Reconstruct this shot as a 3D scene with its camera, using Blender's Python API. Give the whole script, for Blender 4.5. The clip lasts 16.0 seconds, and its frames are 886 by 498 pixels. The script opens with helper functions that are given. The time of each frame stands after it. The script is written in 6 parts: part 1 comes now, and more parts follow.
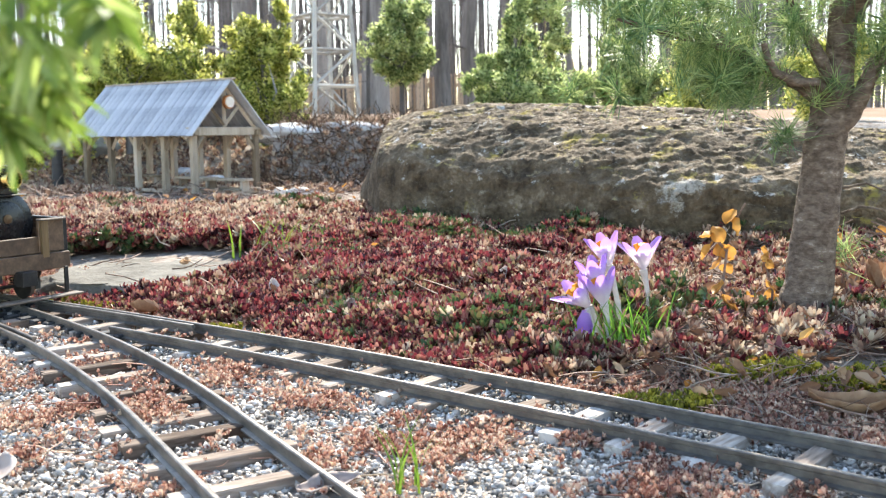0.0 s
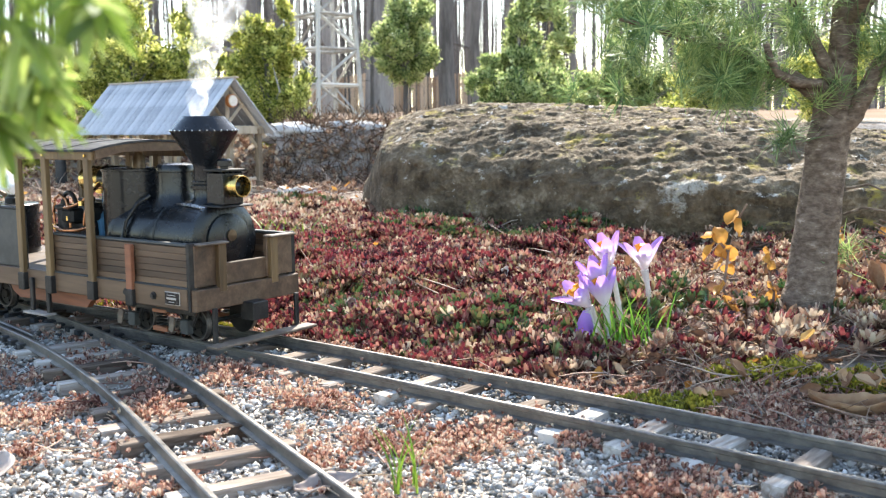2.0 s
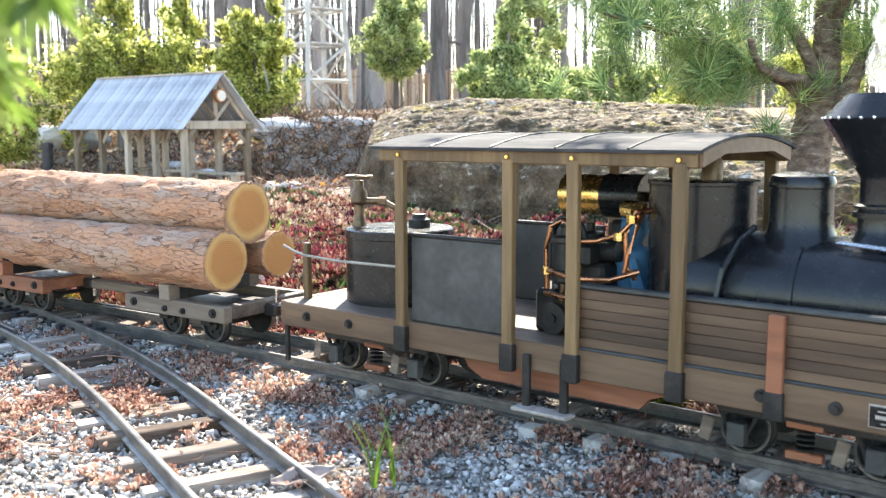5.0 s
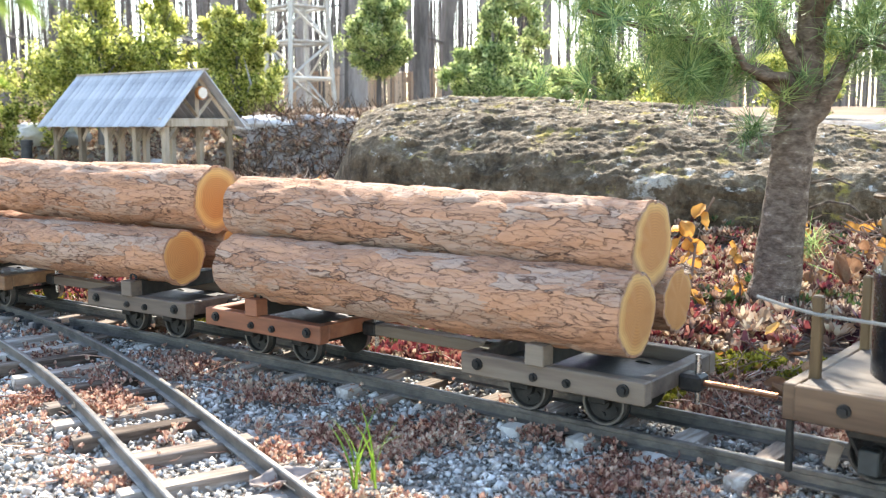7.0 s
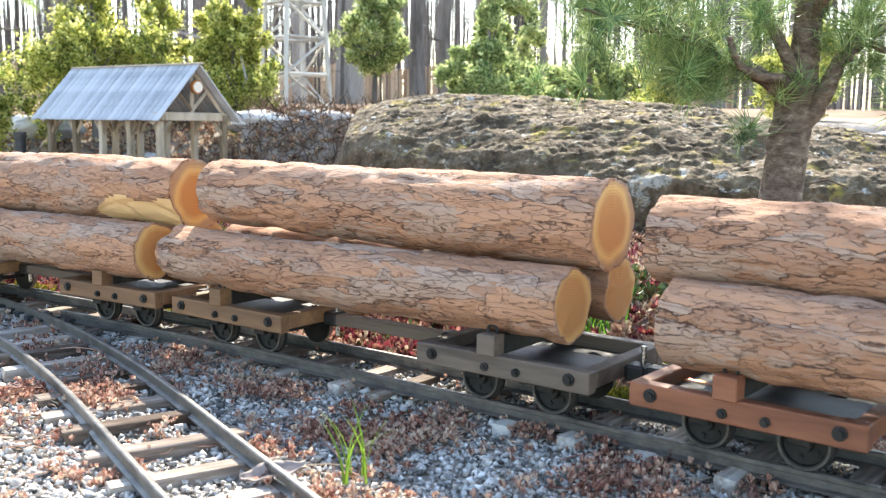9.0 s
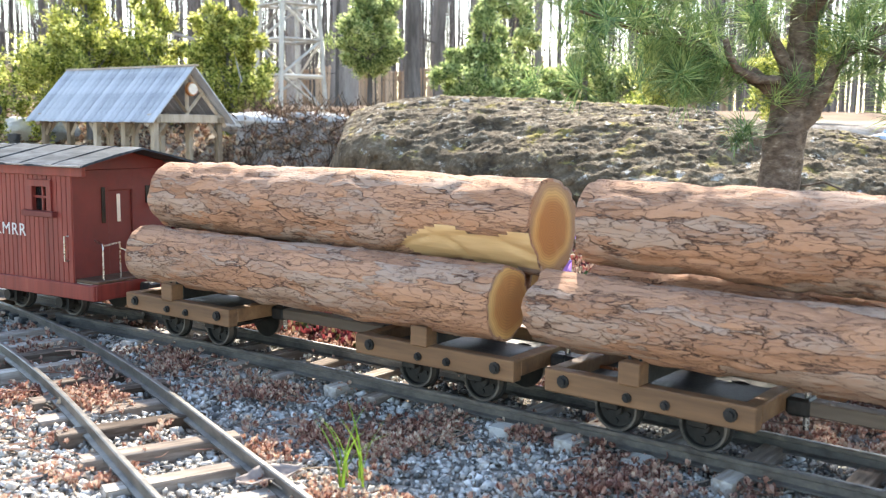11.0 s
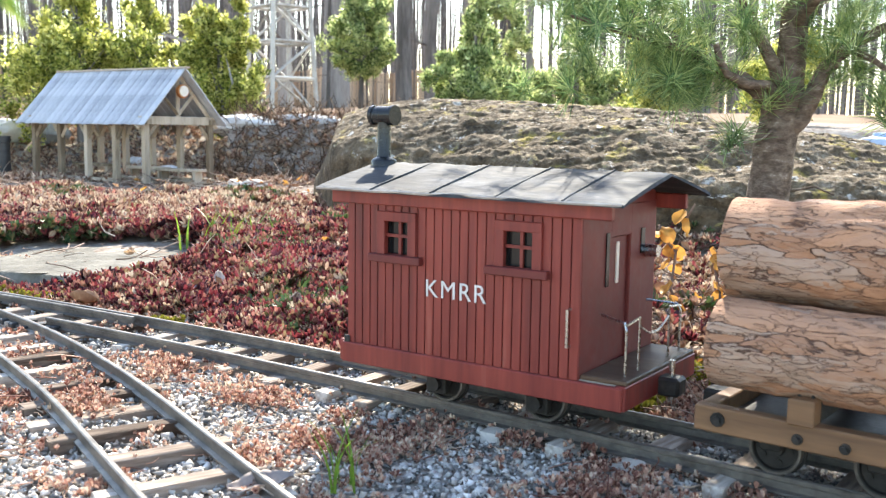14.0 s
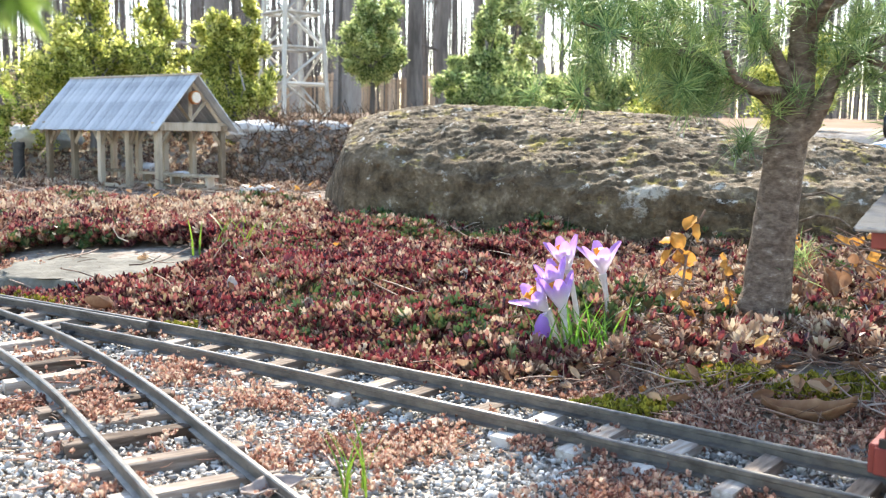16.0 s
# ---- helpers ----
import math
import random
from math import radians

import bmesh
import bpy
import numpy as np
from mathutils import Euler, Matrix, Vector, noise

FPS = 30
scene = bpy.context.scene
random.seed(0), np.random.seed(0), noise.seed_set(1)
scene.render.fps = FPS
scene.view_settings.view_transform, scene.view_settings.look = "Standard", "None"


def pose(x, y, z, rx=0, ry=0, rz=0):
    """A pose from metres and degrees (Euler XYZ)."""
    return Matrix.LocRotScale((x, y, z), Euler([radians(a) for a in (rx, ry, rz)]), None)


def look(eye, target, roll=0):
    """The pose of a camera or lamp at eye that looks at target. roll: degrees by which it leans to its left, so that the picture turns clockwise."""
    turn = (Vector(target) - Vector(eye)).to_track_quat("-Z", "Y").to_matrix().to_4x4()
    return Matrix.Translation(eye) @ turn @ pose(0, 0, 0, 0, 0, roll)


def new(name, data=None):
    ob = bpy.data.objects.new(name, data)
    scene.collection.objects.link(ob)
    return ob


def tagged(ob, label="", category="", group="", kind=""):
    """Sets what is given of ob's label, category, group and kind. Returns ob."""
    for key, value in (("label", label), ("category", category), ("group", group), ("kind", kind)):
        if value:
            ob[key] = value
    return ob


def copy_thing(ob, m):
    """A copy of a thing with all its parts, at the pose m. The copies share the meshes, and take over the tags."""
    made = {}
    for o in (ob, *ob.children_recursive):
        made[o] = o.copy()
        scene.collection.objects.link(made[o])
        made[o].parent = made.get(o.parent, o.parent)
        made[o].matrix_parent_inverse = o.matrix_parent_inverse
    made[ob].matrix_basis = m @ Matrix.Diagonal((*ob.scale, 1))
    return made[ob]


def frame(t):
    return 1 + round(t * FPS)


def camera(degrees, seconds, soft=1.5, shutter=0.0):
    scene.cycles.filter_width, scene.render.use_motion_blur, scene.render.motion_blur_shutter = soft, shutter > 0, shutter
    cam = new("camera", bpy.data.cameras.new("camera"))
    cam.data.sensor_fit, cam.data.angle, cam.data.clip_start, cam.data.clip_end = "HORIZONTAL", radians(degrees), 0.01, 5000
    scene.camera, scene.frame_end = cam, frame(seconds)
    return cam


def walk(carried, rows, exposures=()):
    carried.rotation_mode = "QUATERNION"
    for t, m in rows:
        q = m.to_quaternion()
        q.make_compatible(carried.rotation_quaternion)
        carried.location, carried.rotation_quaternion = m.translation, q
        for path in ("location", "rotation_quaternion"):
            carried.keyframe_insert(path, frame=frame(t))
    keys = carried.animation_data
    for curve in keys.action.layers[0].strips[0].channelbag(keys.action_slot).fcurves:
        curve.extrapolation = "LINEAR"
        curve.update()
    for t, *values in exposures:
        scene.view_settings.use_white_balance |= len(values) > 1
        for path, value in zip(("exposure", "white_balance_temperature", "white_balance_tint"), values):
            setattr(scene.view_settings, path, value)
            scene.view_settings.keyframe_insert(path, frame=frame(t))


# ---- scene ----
cam = camera(49.0, 16.0, soft=1.2)
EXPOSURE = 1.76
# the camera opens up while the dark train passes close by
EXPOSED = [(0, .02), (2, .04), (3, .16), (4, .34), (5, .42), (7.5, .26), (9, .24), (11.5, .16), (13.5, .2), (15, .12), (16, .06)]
cam.data.dof.use_dof = True
cam.data.dof.focus_distance, cam.data.dof.aperture_fstop = 0.74, 26.0
PATH = [
    (0, (-0.007, -0.016, 0.167), (-0.005, 1.969, -0.073), -0.6),
    (0.5, (-0.007, -0.015, 0.168), (-0.006, 1.97, -0.071), -0.4),
    (1, (-0.006, -0.014, 0.167), (-0.006, 1.972, -0.076), -0.6),
    (1.5, (-0.005, -0.014, 0.167), (-0.008, 1.971, -0.079), -0.5),
    (2, (-0.005, -0.015, 0.167), (-0.01, 1.97, -0.074), -0.4),
    (2.5, (-0.004, -0.016, 0.167), (-0.011, 1.969, -0.074), -0.4),
    (3, (-0.004, -0.014, 0.166), (-0.012, 1.971, -0.076), -0.2),
    (3.5, (-0.002, -0.016, 0.166), (-0.013, 1.969, -0.079), -0.2),
    (4, (-0.002, -0.013, 0.167), (-0.003, 1.971, -0.08), -0.3),
    (4.5, (0.001, -0.013, 0.167), (0.007, 1.971, -0.081), -0.3),
    (5, (0.001, -0.013, 0.165), (0.014, 1.972, -0.083), -0.2),
    (7.5, (0.002, -0.007, 0.164), (0.057, 1.976, -0.088), 0.1),
    (8, (0.001, -0.008, 0.164), (0.058, 1.975, -0.089), 0.5),
    (8.5, (0.001, -0.007, 0.161), (0.058, 1.976, -0.093), 0.8),
    (9, (0.002, -0.007, 0.163), (0.062, 1.976, -0.092), 0.7),
    (11.5, (0.001, -0.005, 0.163), (0.08, 1.978, -0.087), 0.8),
    (12, (0.001, -0.003, 0.164), (0.092, 1.979, -0.087), 0.8),
    (12.5, (0.002, -0.004, 0.164), (0.098, 1.978, -0.086), 0.7),
    (13, (0.001, -0.004, 0.163), (0.09, 1.978, -0.087), 1.0),
    (13.5, (0.001, -0.006, 0.164), (0.089, 1.977, -0.085), 0.9),
    (14, (0.001, -0.006, 0.165), (0.089, 1.977, -0.082), 0.8),
    (14.5, (0.0, -0.006, 0.165), (0.086, 1.977, -0.08), 0.9),
    (15, (0.0, -0.007, 0.165), (0.084, 1.977, -0.077), 0.9),
    (15.5, (0.001, -0.009, 0.165), (0.072, 1.975, -0.075), 0.7),
    (16, (0.001, -0.01, 0.166), (0.066, 1.975, -0.071), 0.7),
]
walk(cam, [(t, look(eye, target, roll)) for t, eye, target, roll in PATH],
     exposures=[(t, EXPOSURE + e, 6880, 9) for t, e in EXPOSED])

# ---- light: low spring sun behind the subject, slightly to the right ----
SUN_AZ, SUN_EL = radians(6), radians(42)
world = bpy.data.worlds.new("sky")
scene.world = world
world.use_nodes = True
_wn = world.node_tree.nodes
_sky = _wn.new("ShaderNodeTexSky")
_sky.sky_type, _sky.sun_disc = "NISHITA", False
_sky.sun_elevation, _sky.sun_rotation = SUN_EL, SUN_AZ
_sky.dust_density, _sky.air_density = 0.6, 1.1
world.node_tree.links.new(_sky.outputs[0], _wn["Background"].inputs[0])
_wn["Background"].inputs[1].default_value = 0.15
sun_data = bpy.data.lights.new("sun", "SUN")
sun_data.energy, sun_data.angle, sun_data.color = 3.6, radians(0.6), (1.0, 0.95, 0.86)
sun = new("sun", sun_data)
sun.matrix_world = look((math.sin(SUN_AZ) * math.cos(SUN_EL) * 30, math.cos(SUN_AZ) * math.cos(SUN_EL) * 30,
                         math.sin(SUN_EL) * 30), (0, 0, 0))


# ---- materials ----
def ramp_node(nt, colours, stops=None):
    r = nt.nodes.new("ShaderNodeValToRGB")
    els = r.color_ramp.elements
    while len(els) < len(colours):
        els.new(0.5)
    for k, c in enumerate(colours):
        els[k].position = stops[k] if stops else k / max(1, len(colours) - 1)
        els[k].color = (*c, 1)
    return r


def material(name, colours, scale=40, rough=0.7, metal=0.0, bump=0.3, stretch=(1, 1, 1), fine=6.0, vary=None,
             rough_vary=0.15, spread=0.62, through_light=0.0, detail=6, bump_size=0.001, stops=None, gloss=0.4):
    """Noise-coloured surface. vary: 'object' or 'island' shifts the tint from piece to piece."""
    m = bpy.data.materials.new(name)
    m.use_nodes = True
    nt = m.node_tree
    b = nt.nodes["Principled BSDF"]
    co = nt.nodes.new("ShaderNodeTexCoord")
    mp = nt.nodes.new("ShaderNodeMapping")
    mp.inputs["Scale"].default_value = stretch
    nt.links.new(co.outputs["Object"], mp.inputs["Vector"])
    n1 = nt.nodes.new("ShaderNodeTexNoise")
    n1.inputs["Scale"].default_value, n1.inputs["Detail"].default_value = scale, detail
    n1.inputs["Roughness"].default_value = 0.62
    n2 = nt.nodes.new("ShaderNodeTexNoise")
    n2.inputs["Scale"].default_value, n2.inputs["Detail"].default_value = scale * fine, 4
    for n in (n1, n2):
        nt.links.new(mp.outputs[0], n.inputs["Vector"])
    mix = nt.nodes.new("ShaderNodeMath")
    mix.operation = "MULTIPLY_ADD"
    nt.links.new(n2.outputs[0], mix.inputs[0])
    mix.inputs[1].default_value = 0.35
    nt.links.new(n1.outputs[0], mix.inputs[2])
    last = mix.outputs[0]
    shift = nt.nodes.new("ShaderNodeMath")
    shift.operation, shift.inputs[1].default_value = "SUBTRACT", 0.175
    nt.links.new(last, shift.inputs[0])
    last = shift.outputs[0]
    if vary:
        src = nt.nodes.new("ShaderNodeObjectInfo" if vary == "object" else "ShaderNodeNewGeometry")
        add = nt.nodes.new("ShaderNodeMath")
        add.operation, add.inputs[1].default_value = "MULTIPLY_ADD", spread
        nt.links.new(src.outputs["Random" if vary == "object" else "Random Per Island"], add.inputs[0])
        sub = nt.nodes.new("ShaderNodeMath")
        sub.operation, sub.inputs[1].default_value = "SUBTRACT", spread / 2
        nt.links.new(last, sub.inputs[0])
        nt.links.new(sub.outputs[0], add.inputs[2])
        last = add.outputs[0]
    wide = nt.nodes.new("ShaderNodeMapRange")
    wide.inputs["From Min"].default_value, wide.inputs["From Max"].default_value = 0.22, 0.78
    nt.links.new(last, wide.inputs["Value"])
    r = ramp_node(nt, colours, stops)
    nt.links.new(wide.outputs[0], r.inputs[0])
    nt.links.new(r.outputs[0], b.inputs["Base Color"])
    rr = nt.nodes.new("ShaderNodeMapRange")
    rr.inputs["To Min"].default_value, rr.inputs["To Max"].default_value = max(0.03, rough - rough_vary), min(1, rough + rough_vary)
    nt.links.new(n2.outputs[0], rr.inputs["Value"])
    nt.links.new(rr.outputs[0], b.inputs["Roughness"])
    b.inputs["Metallic"].default_value = metal
    b.inputs["Specular IOR Level"].default_value = gloss
    if bump:
        bp = nt.nodes.new("ShaderNodeBump")
        bp.inputs["Strength"].default_value, bp.inputs["Distance"].default_value = bump, bump_size
        nt.links.new(mix.outputs[0], bp.inputs["Height"])
        nt.links.new(bp.outputs[0], b.inputs["Normal"])
    if through_light:
        tr = nt.nodes.new("ShaderNodeBsdfTranslucent")
        nt.links.new(r.outputs[0], tr.inputs[0])
        ms = nt.nodes.new("ShaderNodeMixShader")
        ms.inputs[0].default_value = through_light
        nt.links.new(b.outputs[0], ms.inputs[1])
        nt.links.new(tr.outputs[0], ms.inputs[2])
        nt.links.new(ms.outputs[0], nt.nodes["Material Output"].inputs[0])
    return m


def bark_material(name, light, mid, grey, dark, sx=26, sr=60, crack=0.05, depth=0.0012):
    """Flaky plates with dark cracks between them; long along the local x axis."""
    m = bpy.data.materials.new(name)
    m.use_nodes = True
    nt, b = m.node_tree, m.node_tree.nodes["Principled BSDF"]
    co = nt.nodes.new("ShaderNodeTexCoord")
    mp = nt.nodes.new("ShaderNodeMapping")
    mp.inputs["Scale"].default_value = (sx, sr, sr)
    nt.links.new(co.outputs["Object"], mp.inputs["Vector"])
    warp = nt.nodes.new("ShaderNodeTexNoise")
    warp.inputs["Scale"].default_value, warp.inputs["Detail"].default_value = 1.6, 5
    nt.links.new(mp.outputs[0], warp.inputs["Vector"])
    addv = nt.nodes.new("ShaderNodeVectorMath")
    addv.operation = "MULTIPLY_ADD"
    nt.links.new(warp.outputs["Color"], addv.inputs[0])
    addv.inputs[1].default_value = (1.5, 1.5, 1.5)
    nt.links.new(mp.outputs[0], addv.inputs[2])
    edge = nt.nodes.new("ShaderNodeTexVoronoi")
    edge.feature = "DISTANCE_TO_EDGE"
    edge.inputs["Scale"].default_value = 1.0
    cell = nt.nodes.new("ShaderNodeTexVoronoi")
    cell.inputs["Scale"].default_value = 1.0
    for v in (edge, cell):
        nt.links.new(addv.outputs[0], v.inputs["Vector"])
    fine = nt.nodes.new("ShaderNodeTexNoise")
    fine.inputs["Scale"].default_value, fine.inputs["Detail"].default_value = 4.0, 9
    fine.inputs["Roughness"].default_value = .72
    nt.links.new(mp.outputs[0], fine.inputs["Vector"])
    sep = nt.nodes.new("ShaderNodeSeparateColor")
    nt.links.new(cell.outputs["Color"], sep.inputs[0])
    half = nt.nodes.new("ShaderNodeMath")
    half.operation, half.inputs[1].default_value = "MULTIPLY_ADD", 0.55
    nt.links.new(sep.outputs[0], half.inputs[0])
    sub = nt.nodes.new("ShaderNodeMath")
    sub.operation, sub.inputs[1].default_value = "MULTIPLY", 0.75
    nt.links.new(fine.outputs[0], sub.inputs[0])
    nt.links.new(sub.outputs[0], half.inputs[2])
    tint = ramp_node(nt, (mid, light, mid, grey), (0.15, 0.42, 0.62, 0.92))
    nt.links.new(half.outputs[0], tint.inputs[0])
    # cracks open and close along their run
    heal = nt.nodes.new("ShaderNodeTexNoise")
    heal.inputs["Scale"].default_value, heal.inputs["Detail"].default_value = .9, 4
    nt.links.new(mp.outputs[0], heal.inputs["Vector"])
    shut = nt.nodes.new("ShaderNodeMapRange")
    shut.inputs["From Min"].default_value, shut.inputs["From Max"].default_value = .46, .62
    shut.inputs["To Min"].default_value, shut.inputs["To Max"].default_value = 0, .06
    nt.links.new(heal.outputs[0], shut.inputs["Value"])
    width = nt.nodes.new("ShaderNodeMath")
    width.operation = "ADD"
    nt.links.new(edge.outputs["Distance"], width.inputs[0])
    nt.links.new(shut.outputs[0], width.inputs[1])
    gap = ramp_node(nt, ((0, 0, 0), (1, 1, 1)), (0.0, crack))
    nt.links.new(width.outputs[0], gap.inputs[0])
    edge2 = nt.nodes.new("ShaderNodeTexVoronoi")
    edge2.feature = "DISTANCE_TO_EDGE"
    edge2.inputs["Scale"].default_value = 2.3
    nt.links.new(addv.outputs[0], edge2.inputs["Vector"])
    gap2 = ramp_node(nt, ((.42, .42, .42), (1, 1, 1)), (0.0, crack * 1.2))
    nt.links.new(edge2.outputs["Distance"], gap2.inputs[0])
    both = nt.nodes.new("ShaderNodeMath")
    both.operation = "MULTIPLY"
    nt.links.new(gap.outputs[0], both.inputs[0])
    nt.links.new(gap2.outputs[0], both.inputs[1])
    mixc = nt.nodes.new("ShaderNodeMix")
    mixc.data_type = "RGBA"
    nt.links.new(both.outputs[0], mixc.inputs["Factor"])
    mixc.inputs[6].default_value = (*dark, 1)
    nt.links.new(tint.outputs[0], mixc.inputs[7])
    nt.links.new(mixc.outputs[2], b.inputs["Base Color"])
    b.inputs["Roughness"].default_value = 0.85
    hsum = nt.nodes.new("ShaderNodeMath")
    hsum.operation, hsum.inputs[1].default_value = "MULTIPLY_ADD", 0.5
    nt.links.new(fine.outputs[0], hsum.inputs[0])
    nt.links.new(both.outputs[0], hsum.inputs[2])
    bp = nt.nodes.new("ShaderNodeBump")
    bp.inputs["Strength"].default_value, bp.inputs["Distance"].default_value = 0.8, depth
    nt.links.new(hsum.outputs[0], bp.inputs["Height"])
    nt.links.new(bp.outputs[0], b.inputs["Normal"])
    return m


def rings_material(name, heart, sap, rim):
    """Sawn log end: growth rings round the local x axis, paler sapwood outside."""
    m = bpy.data.materials.new(name)
    m.use_nodes = True
    nt, b = m.node_tree, m.node_tree.nodes["Principled BSDF"]
    co = nt.nodes.new("ShaderNodeTexCoord")
    mp = nt.nodes.new("ShaderNodeMapping")
    mp.inputs["Scale"].default_value = (0.0, 1, 1)
    nt.links.new(co.outputs["Object"], mp.inputs["Vector"])
    wob = nt.nodes.new("ShaderNodeTexNoise")
    wob.inputs["Scale"].default_value, wob.inputs["Detail"].default_value = 60, 3
    nt.links.new(mp.outputs[0], wob.inputs["Vector"])
    ln = nt.nodes.new("ShaderNodeVectorMath")
    ln.operation = "LENGTH"
    nt.links.new(mp.outputs[0], ln.inputs[0])
    rad = nt.nodes.new("ShaderNodeMath")
    rad.operation, rad.inputs[1].default_value = "MULTIPLY_ADD", 0.006
    nt.links.new(wob.outputs[0], rad.inputs[0])
    nt.links.new(ln.outputs["Value"], rad.inputs[2])
    base = nt.nodes.new("ShaderNodeMapRange")
    base.inputs["From Min"].default_value, base.inputs["From Max"].default_value = 0.0, 0.026
    nt.links.new(rad.outputs[0], base.inputs["Value"])
    r = ramp_node(nt, (heart, heart, sap, rim), (0.0, 0.66, 0.84, 1.0))
    nt.links.new(base.outputs[0], r.inputs[0])
    sn = nt.nodes.new("ShaderNodeMath")
    sn.operation, sn.inputs[1].default_value = "MULTIPLY", 4200
    nt.links.new(rad.outputs[0], sn.inputs[0])
    si = nt.nodes.new("ShaderNodeMath")
    si.operation = "SINE"
    nt.links.new(sn.outputs[0], si.inputs[0])
    k = nt.nodes.new("ShaderNodeMapRange")
    k.inputs["From Min"].default_value, k.inputs["To Min"].default_value = -1, 0.82
    nt.links.new(si.outputs[0], k.inputs["Value"])
    mul = nt.nodes.new("ShaderNodeMix")
    mul.data_type, mul.blend_type = "RGBA", "MULTIPLY"
    mul.inputs["Factor"].default_value = 1
    nt.links.new(r.outputs[0], mul.inputs[6])
    nt.links.new(k.outputs[0], mul.inputs[7])
    nt.links.new(mul.outputs[2], b.inputs["Base Color"])
    b.inputs["Roughness"].default_value = 0.8
    return m


M = {}
M["soil"] = material("soil_and_gravel", ((.07, .05, .04), (.2, .155, .12), (.36, .32, .28), (.24, .15, .1)), 22, .95, bump=.8, fine=9, bump_size=.004, gloss=.1)
M["gravel"] = material("grey_gravel", ((.11, .105, .098), (.36, .345, .32), (.6, .575, .54), (.5, .42, .34), (.84, .8, .75)), 60, .8, vary="island", bump=.3, stops=(0, .3, .62, .84, 1))
M["sleeper"] = material("weathered_sleeper", ((.075, .05, .035), (.28, .22, .175), (.62, .57, .51)), 90, .85, stretch=(1, .12, 1), vary="object", spread=.5, bump=.7, gloss=.2)
M["rail"] = material("oxidised_rail", ((.06, .055, .05), (.17, .155, .14), (.28, .25, .21)), 80, .42, metal=.6, bump=.15, stretch=(.2, 1, 1))
M["black_plastic"] = material("black_switch_parts", ((.012, .012, .013), (.04, .04, .042)), 90, .5, bump=.1)
M["sedum_red"] = material("red_sedum_leaf", ((.04, .015, .02), (.13, .024, .034), (.27, .05, .056), (.48, .23, .18), (.24, .12, .08), (.28, .22, .12)), 14, .3, vary="island", bump=.05, through_light=.3, stops=(0, .22, .5, .72, .87, 1))
M["sedum_dry"] = material("dry_sedum", ((.2, .08, .06), (.45, .235, .17), (.62, .41, .31), (.68, .56, .43)), 16, .7, vary="island", through_light=.35, bump=.1)
M["withered"] = material("withered_groundcover", ((.14, .07, .05), (.34, .2, .14), (.52, .37, .27), (.62, .52, .38)), 16, .75, vary="island", through_light=.3, bump=.1)
M["sedum_green"] = material("green_sedum_leaf", ((.03, .07, .025), (.09, .15, .05), (.2, .12, .06)), 14, .45, vary="island", through_light=.25, bump=.05)
M["dead_leaf"] = material("dead_leaf", ((.14, .07, .04), (.3, .16, .09), (.5, .34, .21)), 30, .75, vary="island", through_light=.3, bump=.2)
M["pale_leaf"] = material("pale_dry_leaf", ((.3, .23, .2), (.52, .43, .38), (.6, .53, .48)), 40, .7, vary="object", through_light=.25, bump=.25)
M["gold_leaf"] = material("golden_leaf", ((.4, .17, .04), (.6, .3, .07), (.7, .42, .13)), 30, .6, vary="island", through_light=.4, bump=.1)
M["twig"] = material("dry_twig", ((.13, .08, .06), (.3, .2, .15), (.42, .34, .28)), 60, .85, vary="island", bump=.3)
M["moss"] = material("moss", ((.1, .1, .02), (.25, .23, .03), (.4, .36, .05)), 70, .95, vary="island", through_light=.3, bump=.4)
M["grass"] = material("green_blade", ((.09, .17, .02), (.2, .32, .04), (.34, .42, .08)), 20, .45, vary="island", through_light=.45, bump=0)
M["crocus_leaf"] = material("crocus_leaf", ((.09, .2, .03), (.19, .38, .05), (.36, .52, .1)), 60, .4, vary="island", through_light=.45, bump=0)
def petal_material(name, tip, base):
    """Pale at the foot of the petal, violet towards the tip, with faint veins."""
    m = material(name, (base, base), 60, .5, through_light=.5, bump=.05)
    nt = m.node_tree
    at = nt.nodes.new("ShaderNodeAttribute")
    at.attribute_name = "along"
    r = ramp_node(nt, (base, base, tip, tip), (0, .28, .75, 1))
    nz = nt.nodes.new("ShaderNodeTexNoise")
    nz.inputs["Scale"].default_value = 300
    mx = nt.nodes.new("ShaderNodeMath")
    mx.operation, mx.inputs[1].default_value = "MULTIPLY_ADD", .35
    nt.links.new(nz.outputs[0], mx.inputs[0])
    nt.links.new(at.outputs["Fac"], mx.inputs[2])
    sb = nt.nodes.new("ShaderNodeMath")
    sb.operation, sb.inputs[1].default_value = "SUBTRACT", .17
    nt.links.new(mx.outputs[0], sb.inputs[0])
    nt.links.new(sb.outputs[0], r.inputs[0])
    for n in list(nt.nodes):
        for k in ("Base Color", "Color"):
            if n.type in ("BSDF_PRINCIPLED", "BSDF_TRANSLUCENT") and k in n.inputs:
                nt.links.new(r.outputs[0], n.inputs[k])
    return m


